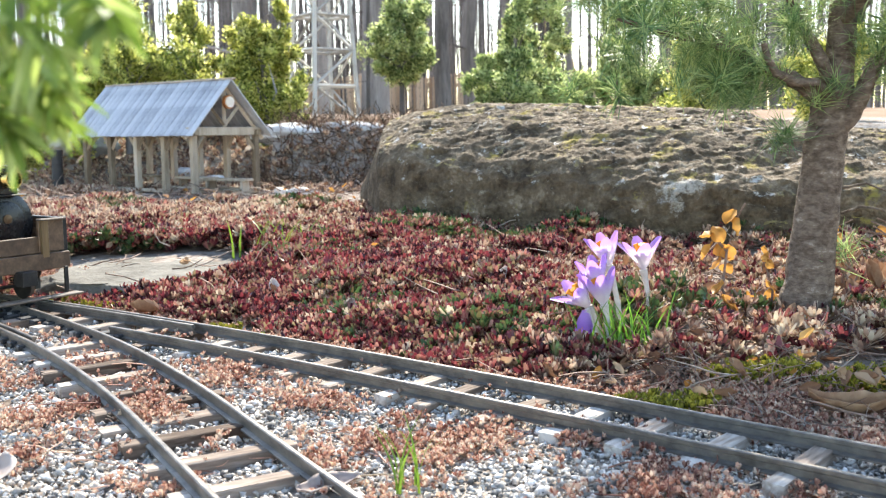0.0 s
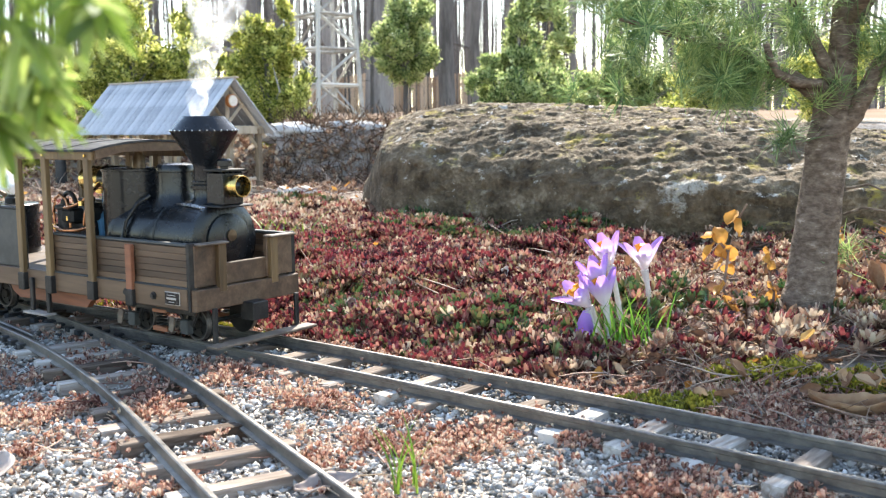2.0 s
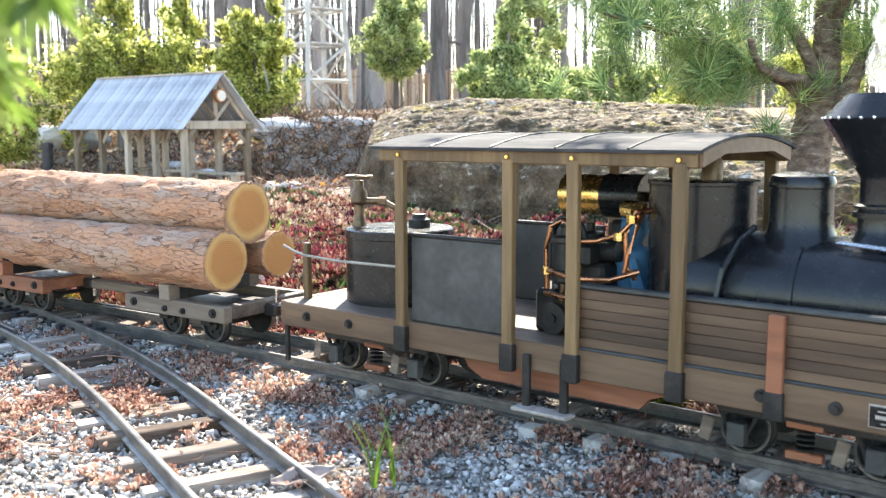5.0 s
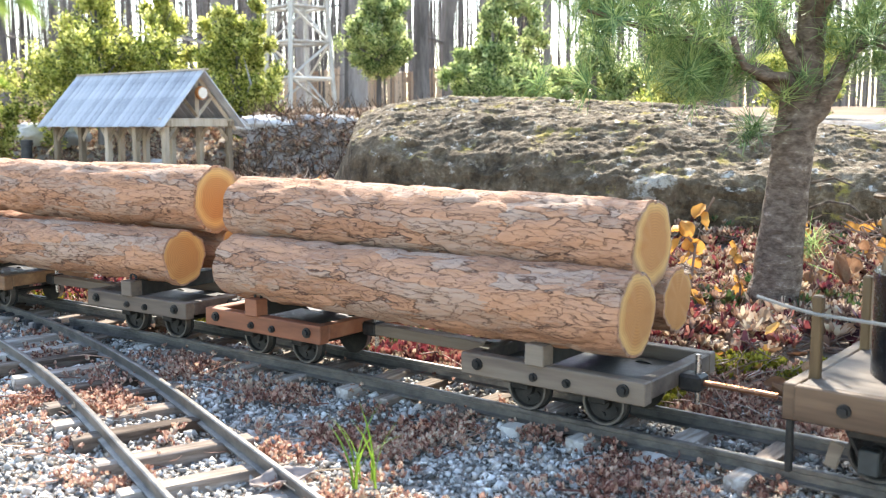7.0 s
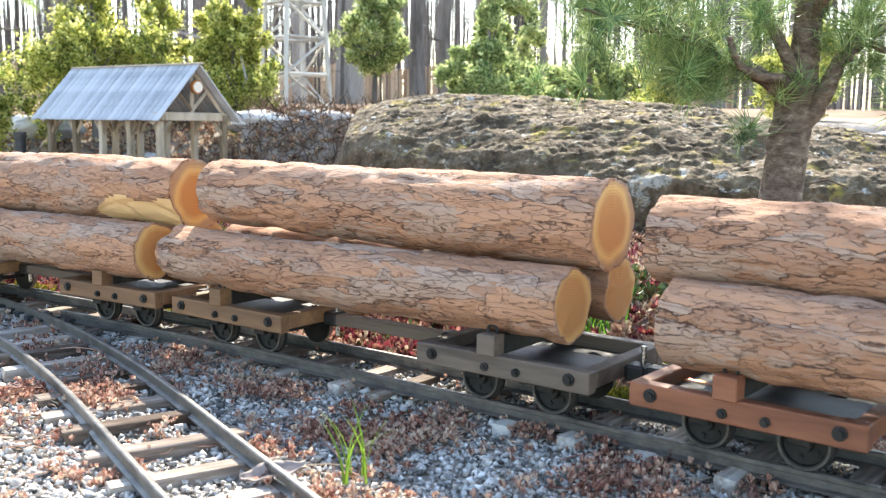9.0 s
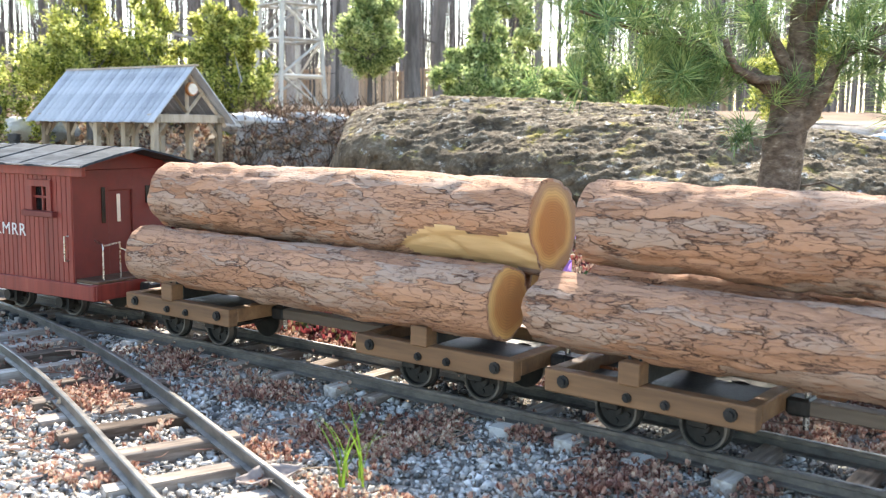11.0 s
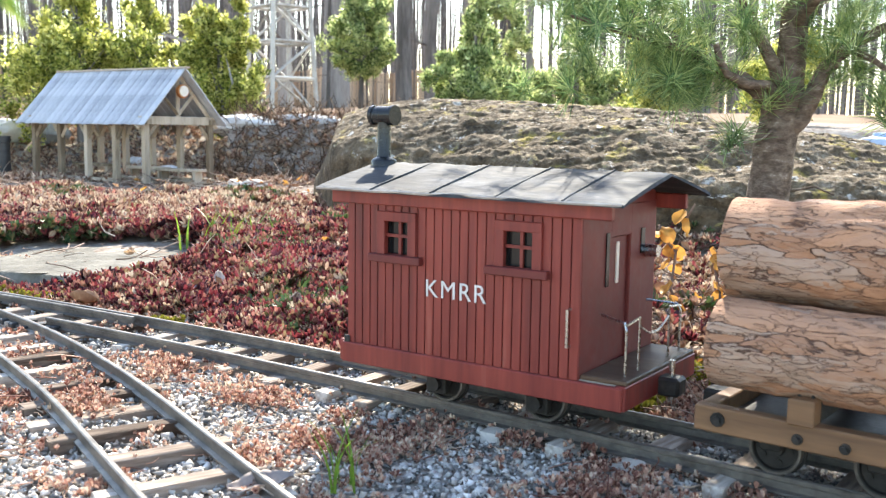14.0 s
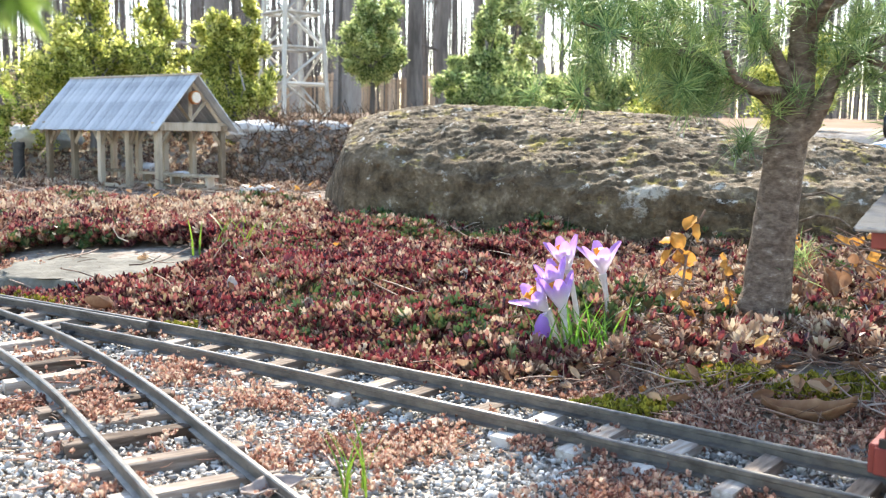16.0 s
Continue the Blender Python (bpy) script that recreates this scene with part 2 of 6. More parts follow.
M["petal"] = petal_material("violet_petal", (.5, .27, .74), (.88, .83, .88))
M["petal_dark"] = petal_material("deep_violet_petal", (.36, .16, .62), (.5, .3, .72))
M["stem_white"] = material("pale_stem", ((.55, .5, .5), (.75, .72, .68)), 60, .5, through_light=.3, bump=0)
M["stigma"] = material("orange_stigma", ((.75, .28, .02), (.85, .42, .03)), 90, .5, bump=0)
M["needle"] = material("pine_needle", ((.08, .16, .06), (.22, .33, .12), (.46, .54, .22)), 9, .42, vary="island", through_light=.42, bump=0)
M["fore_leaf"] = material("fresh_green_needle", ((.1, .17, .025), (.24, .34, .06), (.46, .53, .18)), 9, .35, vary="island", through_light=.5, bump=0)
M["shrub_leaf"] = material("yellow_green_foliage", ((.12, .16, .03), (.46, .48, .1), (.8, .76, .28)), 7, .4, vary="island", spread=.75, through_light=.6, bump=0)
M["shrub_cool"] = material("cool_green_foliage", ((.09, .15, .05), (.38, .46, .16), (.68, .72, .36)), 7, .4, vary="island", spread=.75, through_light=.6, bump=0)
M["trunk"] = material("pine_bark", ((.04, .028, .02), (.12, .085, .062), (.22, .165, .125), (.48, .4, .33)), 110, .9, stretch=(.85, .85, 1.5), bump=1, bump_size=.003, stops=(0, .34, .7, 1), fine=3.2, gloss=.2)
M["wood_trunk"] = material("forest_bark", ((.075, .068, .062), (.2, .18, .168), (.36, .33, .31)), 6, .95, stretch=(1, 1, .15), bump=.8, vary="object", bump_size=.01)
M["loco_wood"] = material("oiled_brown_wood", ((.03, .018, .011), (.085, .05, .03), (.17, .105, .062)), 60, .5, stretch=(.08, 1, 1), vary="object", spread=.3, bump=.35)
M["loco_post"] = material("warm_brown_post", ((.05, .028, .012), (.135, .082, .036), (.25, .16, .075)), 60, .5, stretch=(1, 1, .1), vary="object", spread=.3, bump=.4)
M["red_brown"] = material("red_brown_wood", ((.14, .05, .025), (.27, .1, .05), (.34, .15, .08)), 60, .55, stretch=(.1, 1, 1), vary="object", spread=.3, bump=.3)
M["truck_wood"] = material("truck_oak", ((.1, .052, .027), (.22, .115, .055), (.33, .19, .095)), 60, .6, stretch=(.08, 1, 1), vary="object", spread=.3, bump=.4)
M["truck_grey"] = material("grey_brown_timber", ((.07, .05, .04), (.16, .12, .09), (.25, .2, .15)), 60, .6, stretch=(.08, 1, 1), vary="object", spread=.3, bump=.4)
M["black_paint"] = material("satin_black_paint", ((.004, .005, .006), (.009, .010, .012), (.02, .022, .024)), 30, .26, bump=.03, rough_vary=.07)
M["black_steel"] = material("black_steel", ((.008, .008, .008), (.025, .024, .023), (.06, .05, .045)), 80, .5, metal=.3, bump=.2)
M["black_panel"] = material("worn_black_panel", ((.02, .022, .022), (.05, .053, .052), (.09, .09, .085)), 40, .5, bump=.1)
M["brass"] = material("brass", ((.5, .32, .09), (.72, .5, .17), (.8, .6, .26)), 60, .25, metal=1, bump=.03)
M["copper"] = material("copper_pipe", ((.45, .2, .1), (.62, .3, .16)), 60, .3, metal=1, bump=.03)
M["steel"] = material("bright_steel", ((.4, .4, .4), (.6, .6, .58)), 90, .28, metal=1, bump=.05)
M["dark_roof"] = material("tarred_roof", ((.02, .02, .022), (.05, .05, .052), (.13, .12, .11)), 70, .8, bump=.4, stretch=(.3, 1, 1), gloss=.12)
M["caboose_red"] = material("barn_red_paint", ((.07, .012, .011), (.17, .025, .02), (.25, .042, .03), (.3, .085, .06)), 40, .45, stretch=(1.6, 1, .12), vary="object", spread=.14, bump=.4, stops=(0, .35, .8, 1))
M["caboose_dark"] = material("dark_red_paint", ((.09, .015, .013), (.165, .027, .022)), 34, .55, bump=.2)
M["white_paint"] = material("worn_white_paint", ((.5, .46, .44), (.78, .76, .73)), 160, .7, bump=.1)
M["felt_roof"] = material("worn_felt_roof", ((.012, .014, .018), (.035, .04, .048), (.12, .13, .145)), 50, .75, bump=.8, stretch=(.4, 1, 1), gloss=.18)
M["deck_grey"] = material("grey_deck", ((.2, .17, .15), (.38, .33, .29), (.5, .45, .4)), 60, .8, stretch=(1, .2, 1), bump=.3)
M["glass"] = material("dark_window_glass", ((.006, .007, .008), (.012, .013, .014)), 10, .08, bump=0)
M["shed_wood"] = material("weathered_shed_timber", ((.16, .12, .08), (.36, .29, .21), (.5, .42, .33)), 40, .85, stretch=(1, 1, .15), vary="object", bump=.4)
M["shed_roof"] = material("grey_roof_boards", ((.22, .23, .25), (.4, .41, .44), (.52, .53, .55)), 24, .6, stretch=(1, 1, 1), vary="object", spread=.3, bump=.4)
M["cream"] = material("cream_enamel", ((.6, .5, .4), (.8, .74, .66)), 90, .5, bump=.05)
M["rust"] = material("rust_rim", ((.3, .1, .03), (.5, .2, .06)), 90, .7, bump=.2)
M["tower_wood"] = material("silvered_timber", ((.24, .225, .2), (.42, .395, .355), (.55, .52, .47)), 30, .85, vary="object", bump=.2)
M["fence"] = material("cedar_fence", ((.3, .19, .12), (.48, .33, .22), (.6, .44, .31)), 4, .85, stretch=(1, 1, .2), vary="object", bump=.2)
M["pale_stone"] = material("pale_granite", ((.34, .33, .32), (.55, .54, .52), (.7, .69, .67)), 26, .85, bump=.5, bump_size=.002, vary="object")
M["slab"] = material("flat_grey_slab", ((.07, .064, .054), (.155, .145, .122), (.25, .235, .2)), 26, .9, bump=1, bump_size=.006, gloss=.15)
M["litter"] = material("far_leaf_litter", ((.12, .08, .055), (.25, .165, .11), (.35, .26, .19)), 1.2, .95, bump=.4, bump_size=.02, gloss=.05)
M["blue"] = material("blue_cloth", ((.03, .1, .2), (.06, .18, .3)), 60, .8, bump=.2)
M["pale_blue"] = material("pale_blue_plastic", ((.3, .4, .55), (.45, .55, .7)), 20, .5, bump=.05)
M["bronze"] = material("old_bronze", ((.05, .035, .022), (.13, .085, .05), (.24, .16, .09)), 80, .4, metal=.6, bump=.1)
# Browns kept below the twigs' to carry the shade of the bank face.
M["shaded_scrub"] = material("shaded_scrub", ((.03, .02, .014), (.12, .075, .05), (.26, .17, .11)), 30, .9, vary="island", bump=.2, gloss=.1)
M["log_bark"] = bark_material("flaky_pine_bark", (.5, .262, .15), (.36, .175, .095), (.43, .29, .21), (.11, .047, .028), 25, 112, .034, .0022)
M["log_end"] = rings_material("sawn_log_end", (.5, .22, .065), (.66, .38, .13), (.4, .22, .11))
M["split_wood"] = material("split_yellow_wood", ((.52, .3, .12), (.74, .49, .24), (.8, .6, .36)), 50, .7, stretch=(.07, 1, 1), bump=.6)


def rock_material():
    m = material("lichened_sunlit_boulder", ((.02, .014, .009), (.08, .057, .035), (.165, .122, .078), (.36, .29, .21)), 34, .95, bump=1, bump_size=.009, fine=6, detail=10, gloss=.2)
    nt, b = m.node_tree, m.node_tree.nodes["Principled BSDF"]
    old = b.inputs["Base Color"].links[0].from_socket
    geo = nt.nodes.new("ShaderNodeNewGeometry")
    sep = nt.nodes.new("ShaderNodeSeparateXYZ")
    nt.links.new(geo.outputs["Normal"], sep.inputs[0])
    co = nt.nodes.new("ShaderNodeTexCoord")
    # First layer puts sun on upward faces into the colour; then moss, lichen.
    for scale, lo, hi, colour, lean in ((46, .63, .76, (.34, .28, .2), .12), (23, .63, .72, (.26, .2, .05), .09), (38, .64, .69, (.52, .48, .42), .05)):
        n = nt.nodes.new("ShaderNodeTexNoise")
        n.inputs["Scale"].default_value, n.inputs["Detail"].default_value, n.inputs["Roughness"].default_value = scale, 9, .7
        nt.links.new(co.outputs["Object"], n.inputs["Vector"])
        k = nt.nodes.new("ShaderNodeMath")
        k.operation, k.inputs[1].default_value = "MULTIPLY_ADD", lean
        nt.links.new(sep.outputs["Z"], k.inputs[0])
        nt.links.new(n.outputs[0], k.inputs[2])
        mask = nt.nodes.new("ShaderNodeMapRange")
        mask.inputs["From Min"].default_value, mask.inputs["From Max"].default_value = lo, hi
        nt.links.new(k.outputs[0], mask.inputs["Value"])
        mix = nt.nodes.new("ShaderNodeMix")
        mix.data_type = "RGBA"
        nt.links.new(mask.outputs[0], mix.inputs["Factor"])
        nt.links.new(old, mix.inputs[6])
        mix.inputs[7].default_value = (*colour, 1)
        old = mix.outputs[2]
    # one crusty white lichen patch on the brow, ragged at its rim
    away = nt.nodes.new("ShaderNodeVectorMath")
    away.operation = "DISTANCE"
    away.inputs[1].default_value = (.285, 1.185, .098)
    nt.links.new(co.outputs["Object"], away.inputs[0])
    rag = nt.nodes.new("ShaderNodeTexNoise")
    rag.inputs["Scale"].default_value, rag.inputs["Detail"].default_value, rag.inputs["Roughness"].default_value = 42, 9, .75
    nt.links.new(co.outputs["Object"], rag.inputs["Vector"])
    reach = nt.nodes.new("ShaderNodeMath")
    reach.operation, reach.inputs[1].default_value = "MULTIPLY_ADD", -7.0
    nt.links.new(away.outputs["Value"], reach.inputs[0])
    nt.links.new(rag.outputs[0], reach.inputs[2])
    patch = nt.nodes.new("ShaderNodeMapRange")
    patch.inputs["From Min"].default_value, patch.inputs["From Max"].default_value = .33, .43
    nt.links.new(reach.outputs[0], patch.inputs["Value"])
    mix = nt.nodes.new("ShaderNodeMix")
    mix.data_type = "RGBA"
    nt.links.new(patch.outputs[0], mix.inputs["Factor"])
    nt.links.new(old, mix.inputs[6])
    mix.inputs[7].default_value = (.43, .39, .33, 1)
    nt.links.new(mix.outputs[2], b.inputs["Base Color"])
    # weathering pits over the coarse relief
    pits = nt.nodes.new("ShaderNodeTexVoronoi")
    pits.inputs["Scale"].default_value = 75
    nt.links.new(co.outputs["Object"], pits.inputs["Vector"])
    hollow = nt.nodes.new("ShaderNodeMapRange")
    hollow.inputs["From Min"].default_value, hollow.inputs["From Max"].default_value = .05, .38
    nt.links.new(pits.outputs["Distance"], hollow.inputs["Value"])
    bp = nt.nodes.new("ShaderNodeBump")
    bp.inputs["Strength"].default_value, bp.inputs["Distance"].default_value = .55, .003
    nt.links.new(hollow.outputs[0], bp.inputs["Height"])
    nt.links.new(b.inputs["Normal"].links[0].from_socket, bp.inputs["Normal"])
    nt.links.new(bp.outputs[0], b.inputs["Normal"])
    return m


M["boulder"] = rock_material()


# ---- mesh helpers ----
def box(bm, c, s, bevel=0.0, m=None):
    r = bmesh.ops.create_cube(bm, size=1)["verts"]
    bmesh.ops.scale(bm, vec=s, verts=r)
    if bevel:
        edges = list({e for v in r for e in v.link_edges})
        r = [v for v in bmesh.ops.bevel(bm, geom=r + edges, offset=bevel, segments=1, affect="EDGES", profile=.5)["verts"]]
    if m is not None:
        bmesh.ops.transform(bm, matrix=m, verts=r)
    bmesh.ops.translate(bm, vec=c, verts=r)
    return r


def tube(bm, p0, p1, r0, r1=None, seg=16, caps=True):
    p0, p1 = Vector(p0), Vector(p1)
    r1 = r0 if r1 is None else r1
    v = p1 - p0
    res = bmesh.ops.create_cone(bm, cap_ends=caps, segments=seg, radius1=r0, radius2=r1, depth=v.length)["verts"]
    m = Matrix.Translation((p0 + p1) / 2) @ v.to_track_quat("Z", "Y").to_matrix().to_4x4()
    bmesh.ops.transform(bm, matrix=m, verts=res)
    return res


def pipe(bm, pts, r, seg=8):
    """A bent rod through the points, with mitred joints."""
    pts = [Vector(p) for p in pts]
    rings = []
    up = Vector((0.31, 0.17, 0.93))
    for i, p in enumerate(pts):
        d = (pts[min(i + 1, len(pts) - 1)] - pts[max(i - 1, 0)]).normalized()
        a = d.cross(up).normalized()
        b = d.cross(a)
        rr = r[i] if isinstance(r, (list, tuple)) else r
        rings.append([bm.verts.new(p + (a * math.cos(k * 2 * math.pi / seg) + b * math.sin(k * 2 * math.pi / seg)) * rr) for k in range(seg)])
    for a, b in zip(rings, rings[1:]):
        for k in range(seg):
            bm.faces.new((a[k], a[(k + 1) % seg], b[(k + 1) % seg], b[k]))
    bm.faces.new(rings[0][::-1])
    bm.faces.new(rings[-1])


def lathe(bm, profile, centre, seg=32, axis="Z"):
    """Revolves (radius, height) pairs."""
    rings = []
    for r, h in profile:
        ring = []
        for k in range(seg):
            a = 2 * math.pi * k / seg
            p = (r * math.cos(a), r * math.sin(a), h) if axis == "Z" else (h, r * math.cos(a), r * math.sin(a))
            ring.append(bm.verts.new(Vector(p) + Vector(centre)))
        rings.append(ring)
    for a, b in zip(rings, rings[1:]):
        for k in range(seg):
            bm.faces.new((a[k], a[(k + 1) % seg], b[(k + 1) % seg], b[k]))
    bm.faces.new(rings[0][::-1])
    bm.faces.new(rings[-1])


def mesh_from(bm, name, mat, smooth=None):
    bmesh.ops.recalc_face_normals(bm, faces=bm.faces)
    me = bpy.data.meshes.new(name)
    bm.to_mesh(me)
    bm.free()
    me.materials.append(M[mat])
    if smooth:
        me.shade_smooth()
        me.set_sharp_from_angle(angle=radians(smooth))
    return me


def part(name, bm, mat, parent, label="", smooth=None):
    ob = new(name, mesh_from(bm, name, mat, smooth))
    ob.parent = parent
    if label:
        ob["label"] = label
    return ob


def boxes(name, mat, parent, items, bevel=.0006, label=""):
    """One part for each (centre, size) given."""
    out = []
    for c, s in items:
        bm = bmesh.new()
        box(bm, c, s, bevel)
        out.append(part(name, bm, mat, parent, label))
    return out


def empty(name, m=None):
    ob = new(name)
    ob.empty_display_size = .02
    if m is not None:
        ob.matrix_world = m
    return ob


def join_copies(name, templates, places, mat, faces_smooth=False):
    """One mesh of many transformed copies. templates: (verts, faces) with equal-sided faces; places: (index, 4x4)."""
    vs, fs, off = [], [], 0
    by = {}
    for i, m in places:
        by.setdefault(i, []).append(m)
    for i, ms in by.items():
        v, f = templates[i]
        v, f = np.asarray(v, float), np.asarray(f, int)
        ms = np.asarray(ms)
        w = np.einsum("nij,vj->nvi", ms[:, :3, :3], v) + ms[:, None, :3, 3]
        n = len(ms)
        ff = f[None] + (np.arange(n) * len(v))[:, None, None] + off
        vs.append(w.reshape(-1, 3))
        fs.append(ff.reshape(-1, f.shape[1]))
        off += n * len(v)
    verts = np.concatenate(vs)
    me = bpy.data.meshes.new(name)
    me.vertices.add(len(verts))
    me.vertices.foreach_set("co", verts.ravel())
    loops = np.concatenate([f.ravel() for f in fs])
    sizes = np.concatenate([np.full(len(f), f.shape[1]) for f in fs])
    me.loops.add(len(loops))
    me.loops.foreach_set("vertex_index", loops)
    me.polygons.add(len(sizes))
    me.polygons.foreach_set("loop_start", np.r_[0, np.cumsum(sizes)[:-1]])
    me.update(calc_edges=True)
    me.materials.append(M[mat])
    if faces_smooth:
        me.shade_smooth()
    return new(name, me)


rng = np.random.default_rng(7)


def turn(p, yaw=0, tilt=0, lean=0, s=1):
    """Fast 4x4: scale, tilt about x, lean about y, yaw about z, move."""
    cy, sy, ct, st, cl, sl_ = math.cos(yaw), math.sin(yaw), math.cos(tilt), math.sin(tilt), math.cos(lean), math.sin(lean)
    rz = np.array(((cy, -sy, 0), (sy, cy, 0), (0, 0, 1)))
    ry = np.array(((cl, 0, sl_), (0, 1, 0), (-sl_, 0, cl)))
    rx = np.array(((1, 0, 0), (0, ct, -st), (0, st, ct)))
    m = np.eye(4)
    m[:3, :3] = rz @ ry @ rx * s
    m[:3, 3] = p
    return m


# ---- the track's line ----
ORIGIN, ALONG, ACROSS = np.array((-.007, .59)), np.array((.78260816, -.62251464)), np.array((.62251464, .78260816))
_u = np.linspace(-3.2, 2.6, 5801)
_v = .00686 - .00907 * _u + np.where(_u < 0, -.09, -.0358) * _u ** 2
_line = ORIGIN + _u[:, None] * ALONG + _v[:, None] * ACROSS
_arc = np.r_[0, np.cumsum(np.hypot(*np.diff(_line, axis=0).T))]
_arc -= np.interp(0, _u, _arc)


def track_at(s):
    f = lambda q: np.array((np.interp(q, _arc, _line[:, 0]), np.interp(q, _arc, _line[:, 1])))
    p, t = f(s), f(s + .003) - f(s - .003)
    return p, math.degrees(math.atan2(t[1], t[0]))


def off_track(x, y):
    """Distance from the main track's centre line, positive away from the siding."""
    q = np.array((x, y)) - ORIGIN
    u = q @ ALONG
    return q @ ACROSS - (.00686 - .00907 * u + (-.09 if u < 0 else -.0358) * u * u)


def siding_at(s):
    """Centre of the siding: s runs from the frog towards the viewer."""
    pts = np.array(((-.60, 1.03), (-.46, .905), (-.345, .785), (-.279, .709), (-.2295, .641), (-.1755, .5605), (-.121, .468), (-.085, .408), (-.02, .30), (.05, .18)))
    d = np.r_[0, np.cumsum(np.hypot(*np.diff(pts, axis=0).T))]
    f = lambda q: np.array((np.interp(q, d, pts[:, 0]), np.interp(q, d, pts[:, 1])))
    g = lambda q: (f(q - .05) + f(q) * 2 + f(q + .05)) / 4
    p, t = g(s), g(s + .02) - g(s - .02)
    return p, math.degrees(math.atan2(t[1], t[0]))


def smooth(a, b, x):
    k = min(1, max(0, (x - a) / (b - a)))
    return k * k * (3 - 2 * k)


def ground_z(x, y):
    z = .012 * smooth(.06, .25, off_track(x, y)) if y < 3 else .012
    z += .012 * smooth(.9, 1.3, y)
    bank = smooth(2.42, 2.62, y) if x > -.45 else smooth(2.55, 3.3, y)
    z += .155 * bank + .021 * max(0, y - 2.7) * smooth(2.7, 3.2, y)
    if y > 24:
        z -= .021 * (y - 24) * .7
    z += .004 * noise.noise((x * 9, y * 9, 0)) + .0025 * noise.noise((x * 31, y * 31, 3)) if y < 6 else .05 * noise.noise((x * .6, y * .6, 1))
    d = off_track(x, y)
    if y < 1.2:
        z -= .0035 * (1 - smooth(.04, .1, d))
    return z - .0015


def build_ground():
    def axis(lo, hi, fine_lo, fine_hi, step):
        a = list(np.arange(fine_lo, fine_hi, step))
        v, st = fine_hi, step
        while v < hi:
            a.append(v)
            st *= 1.18
            v += st
        a.append(hi)
        v, st = fine_lo, step
        b = []
        while v > lo:
            st *= 1.18
            v -= st
            b.append(max(v, lo))
        return b[::-1] + a
    xs, ys = axis(-400, 400, -1.3, 1.2, .012), axis(-60, 600, .2, 3.2, .012)
    nx, ny = len(xs), len(ys)
    verts = [(x, y, ground_z(x, y)) for y in ys for x in xs]
    faces = [(j * nx + i, j * nx + i + 1, (j + 1) * nx + i + 1, (j + 1) * nx + i) for j in range(ny - 1) for i in range(nx - 1)]
    me = bpy.data.meshes.new("ground")
    me.from_pydata(verts, [], faces)
    me.materials.append(M["soil"])
    me.materials.append(M["litter"])
    me.polygons.foreach_set("material_index", [1 if ys[k // (nx - 1)] > 4 else 0 for k in range(len(faces))])
    me.shade_smooth()
    return tagged(new("ground", me), "brown soil and grey gravel ground of a garden", "ground", kind="structure")


build_ground()


# ---- track ----
RAIL_PROFILE = ((-.0032, 0), (.0032, 0), (.0032, .001), (.0008, .0018), (.0008, .0052), (.0016, .0058), (.0016, .0078), (.001, .0083), (-.001, .0083), (-.0016, .0078), (-.0016, .0058), (-.0008, .0052), (-.0008, .0018), (-.0032, .001))


def rail(points, parent, name="rail", mat="rail"):
    """A flat-bottomed rail swept along plan points."""
    bm = bmesh.new()
    rings = []
    pts = [np.array(p) for p in points]
    for i, p in enumerate(pts):
        t = pts[min(i + 1, len(pts) - 1)] - pts[max(0, i - 1)]
        t = t / np.linalg.norm(t)
        nrm = np.array((-t[1], t[0]))
        rings.append([bm.verts.new((p[0] + nrm[0] * a, p[1] + nrm[1] * a, .0012 + b)) for a, b in RAIL_PROFILE])
    k = len(RAIL_PROFILE)
    for a, b in zip(rings, rings[1:]):
        for j in range(k):
            bm.faces.new((a[j], a[(j + 1) % k], b[(j + 1) % k], b[j]))
    bm.faces.new(rings[0][::-1])
    bm.faces.new(rings[-1])
    return part(name, bm, mat, parent, smooth=30)


def offset_line(at, s0, s1, off, step=.03):
    out = []
    for s in np.arange(s0, s1 + 1e-6, step):
        p, h = at(s)
        h = math.radians(h)
        out.append(p + off * np.array((-math.sin(h), math.cos(h))))
    return out


GAUGE = .0485
main_track = tagged(empty("main_track"), "grey steel rails on weathered wooden sleepers", "railway track", kind="structure")
siding = tagged(empty("siding_track"), "grey steel siding rails on weathered wooden sleepers", "railway track", kind="structure")
for side in (-1, 1):
    if side > 0:
        rail(offset_line(track_at, -1.8, 1.6, GAUGE / 2), main_track)
    else:
        rail(offset_line(track_at, -.335, 1.6, -GAUGE / 2), main_track)
        rail(offset_line(track_at, -1.8, -.66, -GAUGE / 2), main_track)
    rail(offset_line(siding_at, .20 if side > 0 else .05, 1.05, side * .0265), siding)
# check rails by the frog
rail(offset_line(track_at, -.5, -.28, GAUGE / 2 - .007, .02), main_track, "check_rail")
rail(offset_line(siding_at, .22, .40, -.0265 + .007, .02), siding, "check_rail")


def sleeper_mesh(k):
    bm = bmesh.new()
    r = np.random.default_rng(50 + k)
    box(bm, (0, 0, -.0028), (.0105 + .002 * r.random(), .075 + .008 * r.random(), .009), .0008)
    for v in bm.verts:
        v.co += Vector(r.normal(0, .0004, 3))
    return mesh_from(bm, "sleeper", "sleeper")


SLEEPERS = [sleeper_mesh(k) for k in range(6)]


